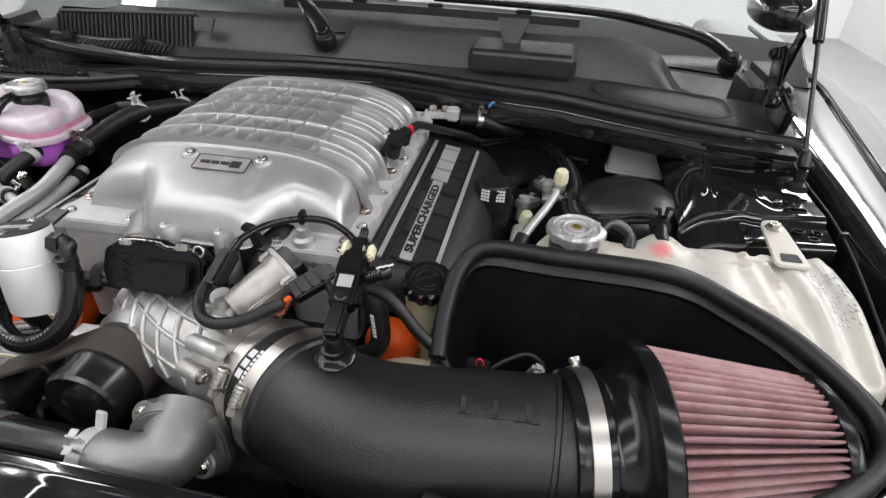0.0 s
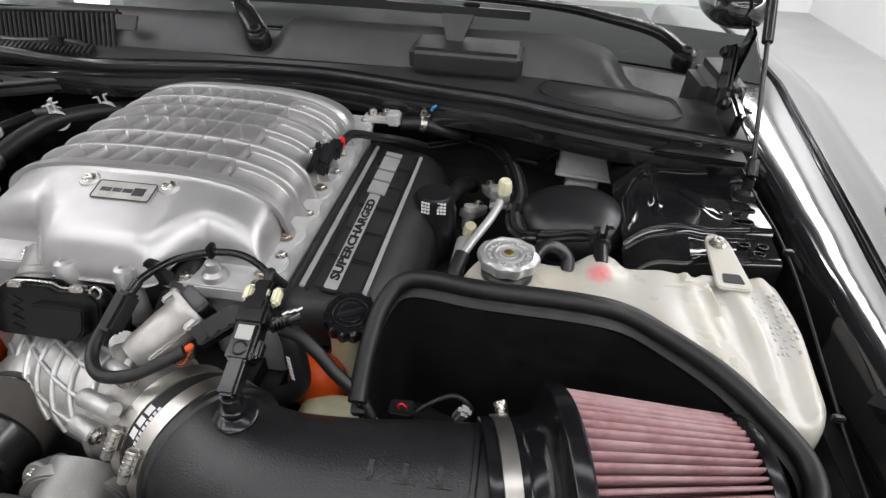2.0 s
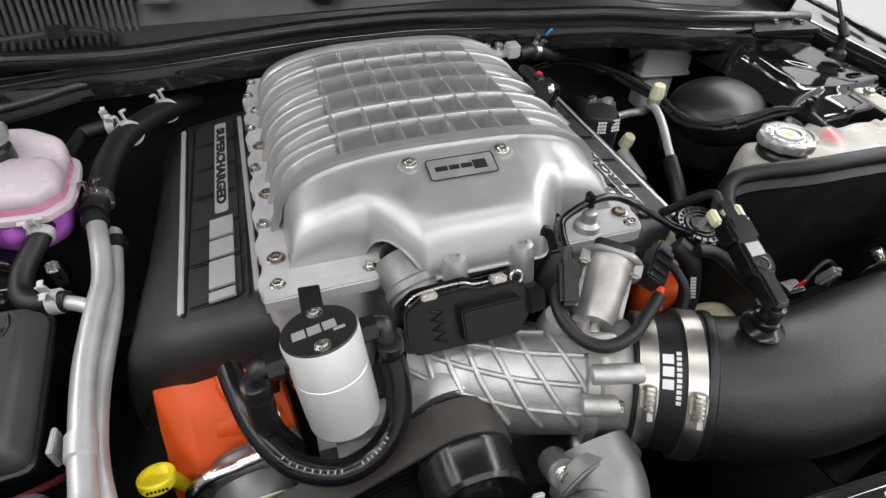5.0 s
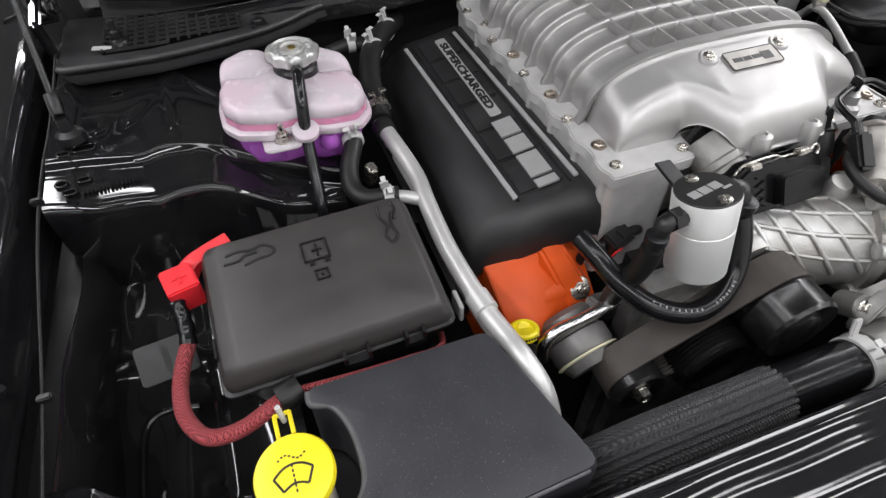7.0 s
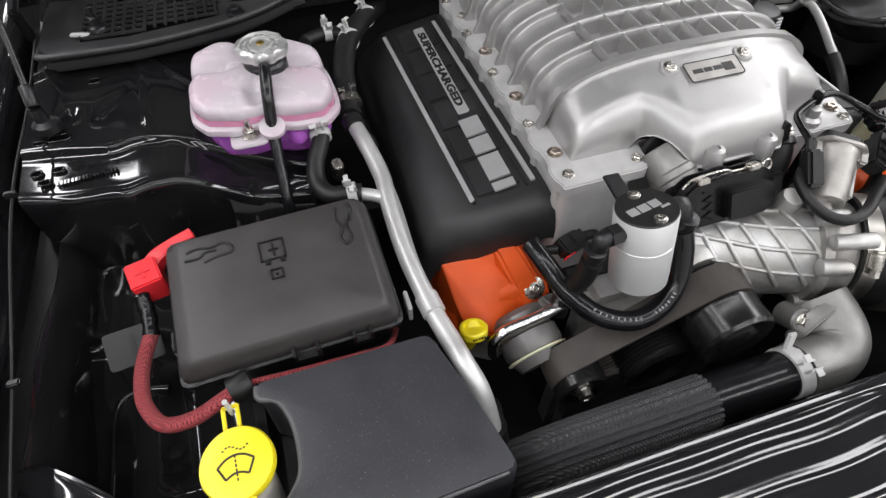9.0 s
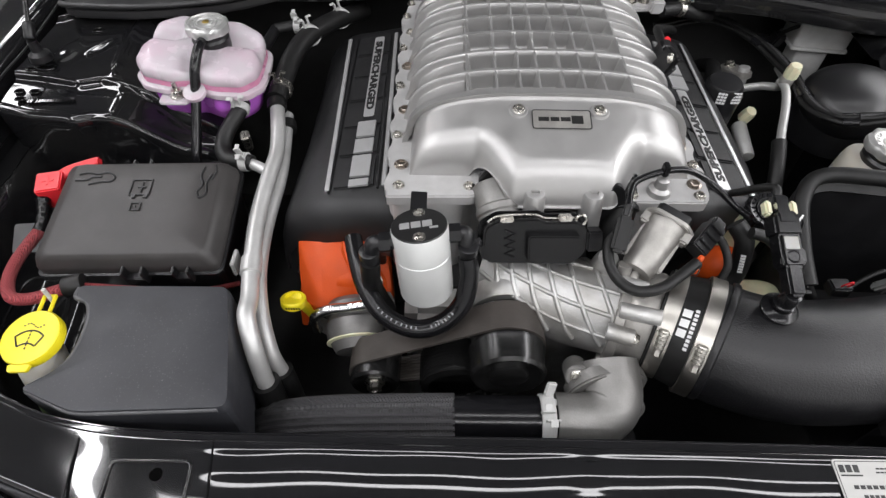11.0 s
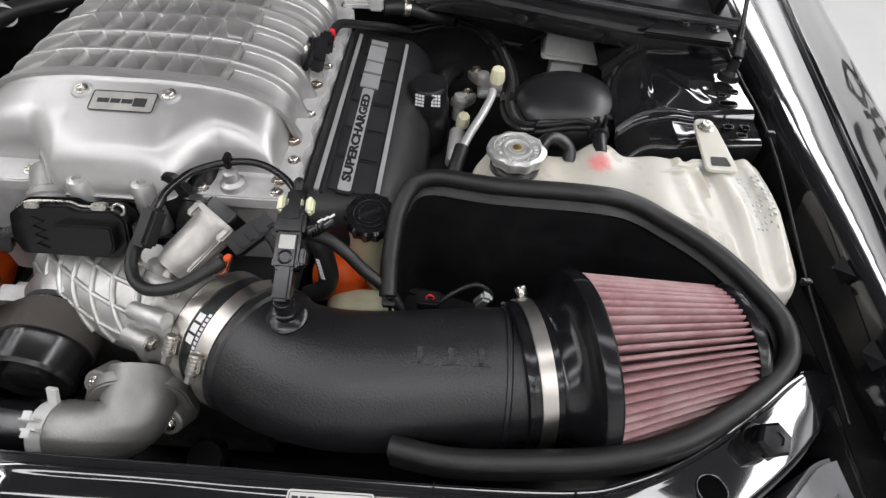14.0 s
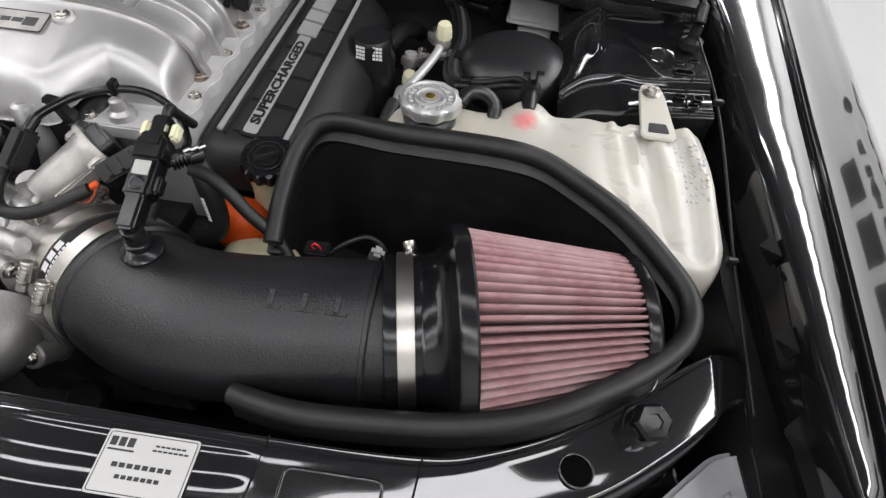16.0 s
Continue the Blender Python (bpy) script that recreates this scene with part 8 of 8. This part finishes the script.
# ---- cowl, windscreen, wipers, hood ----
LIP = [(-0.62, 0.375), (-0.585, 0.362), (-0.53, 0.350), (-0.46, 0.343), (-0.36, 0.338), (-0.27, 0.340), (-0.10, 0.368), (0.0, 0.374), (0.09, 0.370), (0.25, 0.335), (0.36, 0.315), (0.48, 0.290), (0.60, 0.278), (0.69, 0.272)]


def cowl():
    c = thing("cowl", (0, 0.42, 0.95), "black plastic cowl panel below the windscreen", "cowl panel")
    lip = spline([(x, y, 0) for x, y in LIP], 6)

    def fall(x):
        return 0.020 * max(0.0, x - 0.35) / 0.3 if x > 0 else -0.012 * max(0.0, -x - 0.35) / 0.25

    def row(dy, z, flat=0.0, back=None):
        out = []
        for p in lip:
            y = p.y + dy
            if back is not None:
                y = y * (1 - flat) + back * flat
            out.append(Vector((p.x, y, z - 0.020 * max(0.0, abs(p.x) - 0.35) / 0.3)))
        return out
    front = part("front_rail", sheet(B(), [row(0.06, 0.990), row(0.012, 0.992), row(0.002, 0.998), row(0.0, 1.022), row(0.004, 1.030), row(0.016, 1.034), row(0.03, 1.030)], 0.0025), BAYPAINT, c, "painted rail below the cowl", angle=40)
    part("seal", sweep(B(), [p + Vector((0, 0.026, 1.041 - fall(p.x))) for p in lip[::3]], [(0.008, -0.009), (0.009, 0.0), (0.005, 0.008), (-0.004, 0.009), (-0.009, 0.002), (-0.008, -0.009)], 4), GLOSSRUB, c, "long rubber hood seal", angle=60)
    shelf = [row(0.028, 1.036), row(0.036, 1.042), row(0.045, 1.048, 0.3, 0.405), row(0.060, 1.052, 0.7, 0.415), row(0.07, 1.056, 0.95, 0.422)]
    part("shelf", sheet(B(), shelf, 0.0025), COWLPL, c, angle=40)
    # upright panel with dips at the wiper and beside the box
    xs = [-0.66 + 1.32 * i / 88 for i in range(89)]

    def crest(x):
        z = 1.104 - 0.05 * max(0.0, abs(x) - 0.44) / 0.2
        z -= 0.034 * math.exp(-((x + 0.045) / 0.028) ** 4)
        z -= 0.045 * smooth01((x - 0.50) / 0.06)
        return z
    rows = []
    for k in range(7):
        t = k / 6
        rows.append([Vector((x, 0.418 + 0.045 * t ** 1.3 + 0.03 * max(0.0, abs(x) - 0.4), 1.054 - fall(x) + (crest(x) - 1.054) * t)) for x in xs])
    rows.append([Vector((x, 0.470 + 0.03 * max(0.0, abs(x) - 0.4), crest(x) + 0.0015)) for x in xs])
    rows.append([Vector((x, 0.475 + 0.03 * max(0.0, abs(x) - 0.4), crest(x) - 0.004)) for x in xs])
    rows.append([Vector((x, 0.492 + 0.03 * max(0.0, abs(x) - 0.4), min(crest(x) - 0.010, 1.050))) for x in xs])
    rows.append([Vector((x, 0.600, 1.046)) for x in xs])
    part("upright_panel", sheet(B(), rows, 0.0025), COWLPL, c, angle=50)
    # box with its notch
    bx = part("cover_box", box(B(), (0.290, 0.426, 1.075), (0.172, 0.070, 0.040), 0.009, Euler((0.12, 0, -0.04)).to_matrix(), 3), COWLPL, c, "moulded cover box")
    part("notch_tongue", prism(B(), rounded([(-0.026, 0.028), (0.026, 0.028), (0.012, -0.016), (-0.012, -0.016)], 0.003), 0.012, 0.018, Matrix.Translation((0.268, 0.454, 1.096)) @ Euler((radians(50), 0, 0)).to_matrix().to_4x4(), 0.001), COWLPL, bx)
    # access cover on the right
    hatch = [Vector((x, y, 1.0500 + 0.10 * (y - 0.345) - 0.02 * max(0.0, x - 0.35) / 0.3)) for x, y in rounded([(0.402, 0.366), (0.44, 0.352), (0.575, 0.330), (0.612, 0.356), (0.604, 0.412), (0.41, 0.416)], 0.018, 4)]
    part("hatch_line", sweep(B(), hatch, 0.0012, closed=True, raw=True), DARKPR, c, "seam of an access hatch")
    # end casting with bolts
    e = part("end_bracket", prism(B(), rounded([(0.555, 0.262), (0.672, 0.246), (0.676, 0.290), (0.640, 0.310), (0.590, 0.305)], 0.008), 1.012, 1.020, bev=0.002), BAYDULL, c, "painted end bracket")
    hexbolt(e, (0.6165, 0.292, 1.020), (0, 0, 1), 0.0068, 0.005, PULLEYM)
    hexbolt(e, (0.653, 0.280, 1.020), (0, 0, 1), 0.0068, 0.005, PULLEYM)
    part("paint_dab", sweep(B(), [(0.250, 0.3310, 1.022), (0.2525, 0.3290, 1.027), (0.257, 0.3280, 1.031)], 0.0020, 5), BLUEPR, c, "small bright blue paint dab")
    # louvred vent on the other side: upright slats
    for k in range(31):
        t = k / 30
        x = -0.556 + 0.262 * t
        z1 = 1.092 + 0.010 * t
        z0 = 1.060 - 0.004 * math.sin(math.pi * min(1.0, t * 1.5)) - 0.018 * smooth01((t - 0.72) / 0.15)
        part("louvre", box(B(), (x, 0.424, (z0 + z1) / 2), (0.0044, 0.012, (z1 - z0) * 1.05), 0.0012, Euler((-0.35, 0, 0)).to_matrix()), COWLPL, c)
    # near-black sheet stands for the shade behind the slats
    part("louvre_shade", box(B(), (-0.424, 0.436, 1.070), (0.272, 0.004, 0.066), 0.001, Euler((-0.35, 0, 0)).to_matrix()), HOLE_SHADE, c, "dark sheet for the shade behind the louvres")
    part("louvre_crest", sweep(B(), [(-0.562, 0.440, 1.094), (-0.42, 0.440, 1.099), (-0.29, 0.440, 1.104)], 0.004, 6), COWLPL, c)
    part("louvre_rail", sweep(B(), [(-0.555, 0.402, 1.064), (-0.50, 0.400, 1.060), (-0.45, 0.400, 1.058), (-0.37, 0.400, 1.062), (-0.338, 0.400, 1.058), (-0.318, 0.400, 1.044)], [(0.006, -0.004), (0.006, 0.002), (0.003, 0.004), (-0.003, 0.004), (-0.006, 0.002), (-0.006, -0.004)], 6), COWLPL, c)
    for k in range(26):
        part("louvre_tooth", box(B(), (-0.548 + 0.0092 * k, 0.388, 1.054), (0.0046, 0.026, 0.007), 0.001, Euler((0.25, 0, 0.15)).to_matrix()), COWLPL, c)
    for x in (-0.515, -0.378):
        part("rail_block", box(B(), (x, 0.394, 1.064), (0.022, 0.016, 0.014), 0.002), DARKPR, c)
    part("small_notch", prism(B(), rounded([(-0.020, 0.012), (0.020, 0.012), (0.017, -0.012), (-0.017, -0.012)], 0.003), 0.0, 0.004, Matrix.Translation((-0.262, 0.419, 1.092)) @ Euler((radians(62), 0, 0)).to_matrix().to_4x4(), 0.001), COWLPL, c)
    for sd in (1, -1):
        part("cowl_end", box(B(), (sd * 0.672, 0.460, 1.030), (0.070, 0.100, 0.100), 0.020, Euler((0.1, 0, sd * 0.15)).to_matrix(), 3), COWLPL, c, "moulded cowl end")
    return c


cowl()


def corner_grille():
    """Flat corner tray with a mesh of holes, on the passenger side."""
    g = thing("corner_grille", (-0.53, 0.30, 0.98), "black plastic cowl corner tray with a mesh grille", "grille")
    out = rounded([(-0.668, 0.300), (-0.652, 0.274), (-0.565, 0.271), (-0.500, 0.279), (-0.442, 0.293), (-0.405, 0.310), (-0.368, 0.334), (-0.300, 0.356), (-0.30, 0.372), (-0.50, 0.395), (-0.668, 0.42)], 0.010)
    tray = part("tray", prism(B(), out, 0.998, 1.018, bev=0.006), COWLPL, g)
    lo_pts = [(-0.615, 0.303), (-0.565, 0.300), (-0.466, 0.314)]
    hi_pts = [(-0.615, 0.392), (-0.528, 0.383), (-0.461, 0.346)]

    def along(pts, x):
        for (xa, ya), (xb, yb) in zip(pts[:-1], pts[1:]):
            if x <= xb:
                return ya + (yb - ya) * (x - xa) / (xb - xa)
        return pts[-1][1]
    # flat dark sheet drawn as the shade under the mesh
    part("mesh_shade", prism(B(), [(-0.617, 0.301), (-0.565, 0.298), (-0.464, 0.313), (-0.460, 0.347), (-0.528, 0.385), (-0.617, 0.394)], 1.016, 1.0188), HOLE_SHADE, g, "dark sheet for the shade behind the mesh")
    for k in range(14):
        x = -0.616 + 0.0118 * k
        lo, hi = along(lo_pts, x), along(hi_pts, x)
        part("mesh_bar", box(B(), (x, (lo + hi) / 2, 1.0205), (0.0034, hi - lo, 0.004), 0.0008), COWLPL, g)
    for k in range(8):
        y = 0.303 + 0.0122 * k
        xs = [-0.616 + 0.003 * i for i in range(53)]
        ok = [x for x in xs if along(lo_pts, x) <= y <= along(hi_pts, x)]
        if len(ok) > 1:
            part("mesh_bar", box(B(), ((ok[0] + ok[-1]) / 2, y, 1.0205), (ok[-1] - ok[0], 0.0034, 0.004), 0.0008), COWLPL, g)
    part("rim", sweep(B(), [(-0.660, 0.284, 1.018), (-0.648, 0.278, 1.018), (-0.565, 0.275, 1.018), (-0.500, 0.283, 1.018), (-0.442, 0.297, 1.018), (-0.405, 0.314, 1.018), (-0.368, 0.337, 1.018), (-0.305, 0.358, 1.018)], 0.004, 6), COWLPL, g)
    hexbolt(g, (-0.440, 0.312, 1.019), (0, 0, 1), 0.008, 0.008, SMOOTHPL, name="push_pin")
    pin = part("pin_stem", lathe(B(), (-0.598, 0.322, 1.020), (0, 0, 1), [(0.012, 0), (0.010, 0.004), (0.006, 0.006), (0.006, 0.014), (0.0035, 0.016), (0.0035, 0.026)], 20), SMOOTHPL, g)
    part("pale_tag", box(B(), (-0.616, 0.310, 1.022), (0.022, 0.007, 0.003), 0.001, Euler((0, 0, -0.3)).to_matrix()), CLIPPL, g, "pale plastic tag")
    return g


corner_grille()


def windscreen():
    w = thing("windscreen", (0, 0.9, 1.06), "greenish laminated glass windscreen above the cowl", "windscreen")
    rows = []
    for i in range(9):
        t = i / 8
        rows.append([Vector((x, 0.60 + 0.75 * t - 0.10 * (x / 0.75) ** 2 * (1 - 0.3 * t), 1.055 + 0.42 * t - 0.012 * (x / 0.75) ** 2)) for x in [-0.76 + 1.52 * j / 16 for j in range(17)]])
    g = part("glass", sheet(B(), rows, 0.005), GLASS, w, angle=80)
    g.visible_shadow = False
    part("black_border", sheet(B(), [[r + Vector((0, 0.002, -0.007)) for r in rows[0]], [r + Vector((0, 0.0, -0.007)) for r in rows[1]]], 0.001), DARKPR, w, "black printed border")
    i = thing("dashboard", (0, 1.3, 0.95), "dark dashboard behind the windscreen", "dashboard")
    part("top", box(B(), (0, 0.95, 0.99), (1.36, 0.34, 0.06), 0.02), SMOOTHPL, i)
    return w


windscreen()


def wiper(name_side, pts, blade):
    w = thing("wiper", Vector(pts[0]), "black wiper arm with its blade parked on the windscreen", "wiper", "wipers")
    sec = [(0.015, -0.006), (0.016, 0.003), (0.010, 0.009), (-0.010, 0.009), (-0.016, 0.003), (-0.015, -0.006)]
    part("arm", sweep(B(), pts, sec, 6, scale=lambda t: 1.0 - 0.45 * t), PULLEYM, w, angle=50)
    p = Vector(pts[0])
    part("pivot", lathe(B(), p + Vector((0, 0.004, -0.022)), (0, -0.45, 1), [(0.016, 0), (0.019, 0.006), (0.019, 0.022), (0.016, 0.027), (0.0125, 0.028)], 28), PULLEYM, w)
    hexbolt(w, p + Vector((0, -0.008, 0.003)), (0, -0.45, 1), 0.0095, 0.008, PULLEYM, name="nut")
    part("blade", sweep(B(), blade, [(0.006, -0.008), (0.004, 0.006), (-0.004, 0.006), (-0.006, -0.008)], 6), RUBBER, w)
    bl = [Vector(b) for b in blade]
    for t in (0.15, 0.4, 0.65, 0.9):
        k = t * (len(bl) - 1)
        i = min(int(k), len(bl) - 2)
        q = bl[i].lerp(bl[i + 1], k - i)
        part("blade_yoke", box(B(), q + Vector((0, 0, 0.010)), (0.030, 0.010, 0.008), 0.002), SMOOTHPL, w)
    return w


wiper("near", [(-0.051, 0.440, 1.086), (-0.085, 0.475, 1.112), (-0.125, 0.520, 1.124), (-0.22, 0.575, 1.128), (-0.34, 0.62, 1.118)], [(-0.55, 0.68, 1.115), (-0.34, 0.665, 1.118), (-0.10, 0.665, 1.118), (0.02, 0.665, 1.115)])
wiper("far", [(0.636, 0.534, 1.073), (0.59, 0.550, 1.098), (0.52, 0.560, 1.112), (0.42, 0.585, 1.122), (0.25, 0.62, 1.122), (0.10, 0.65, 1.118)], [(0.38, 0.615, 1.098), (0.15, 0.60, 1.105), (-0.05, 0.605, 1.105), (-0.20, 0.615, 1.10)])


def hood_strut(side):
    s = thing("hood_strut", (side * 0.655, 0.195, 1.0), "black gas strut holding the hood open", "gas strut", "hood struts")
    a = Vector((side * 0.660, 0.205, 1.030)) if side > 0 else Vector((-0.648, 0.180, 1.030))
    d = Vector((side * 0.09, 0.95, 1.0)).normalized()
    part("ball_socket", rod(B(), a - d * 0.008, a + d * 0.014, 0.0066, 20, 0.002), SMOOTHPL, s)
    part("foot", lathe(B(), a + Vector((0, -0.004, -0.034)), (0, 0, 1), [(0.014, 0), (0.013, 0.008), (0.007, 0.012), (0.006, 0.026)], 24), SMOOTHPL, s)
    part("rod", rod(B(), a + d * 0.012, a + d * 0.17, 0.0030, 16), PULLEYM, s, "slim black strut rod")
    part("cylinder", rod(B(), a + d * 0.165, a + d * 0.62, 0.0068, 20, 0.002), PULLEYM, s)
    return s


for s in (1, -1):
    hood_strut(s)


def hood():
    h = thing("hood", (0, 0.62, 1.10), "black hood standing open above the engine bay", "car hood")
    o = Vector((0, 0.60, 1.20))
    d = Vector((0, -0.28, 0.96)).normalized()
    rows = []
    for i in range(9):
        t = i / 8
        rows.append([Vector((x, o.y + d.y * 1.15 * t + 0.05 * math.cos(x * 2.0), o.z + d.z * 1.15 * t)) for x in [-0.70 + 1.40 * j / 12 for j in range(13)]])
    part("panel", sheet(B(), rows, 0.004), PAINT, h, angle=60)
    part("inner_frame", box(B(), o + d * 0.58 + Vector((0, 0.02, 0)), (1.20, 0.02, 0.95), 0.01, Euler((-math.atan2(d.y, d.z), 0, 0)).to_matrix()), PLASTIC, h)
    for s in (1, -1):
        hg = part("hinge_base", box(B(), (s * 0.668, 0.350, 1.045), (0.012, 0.075, 0.050), 0.004, Euler((0.25, 0, 0)).to_matrix()), PAINT, h, "black hinge base")
        part("hinge_plate", box(B(), (s * 0.660, 0.385, 1.085), (0.008, 0.040, 0.085), 0.004, Euler((-0.35, 0, 0)).to_matrix()), PAINT, hg)
        part("hinge_link", box(B(), (s * 0.676, 0.405, 1.100), (0.006, 0.024, 0.110), 0.003, Euler((0.35, 0, 0)).to_matrix()), PAINT, hg)
        part("hinge_spring", lathe(B(), (s * 0.668, 0.365, 1.062), (-s, 0, 0), [(0.014, -0.012), (0.016, -0.008), (0.012, -0.004), (0.016, 0.0), (0.012, 0.004), (0.016, 0.008), (0.014, 0.012)], 24), PULLEYM, hg)
        hexbolt(hg, (s * 0.655, 0.345, 1.060), (-s, -0.4, 0.2), 0.007, 0.008, PULLEYM)
        hexbolt(hg, (s * 0.654, 0.398, 1.115), (-s, -0.4, 0.2), 0.007, 0.008, PULLEYM)
        part("hood_corner", blob(B(), (s * 0.668, 0.48, 1.165), (0.040, 0.085, 0.030), p=2.6), PAINT, h)
    return h


hood()
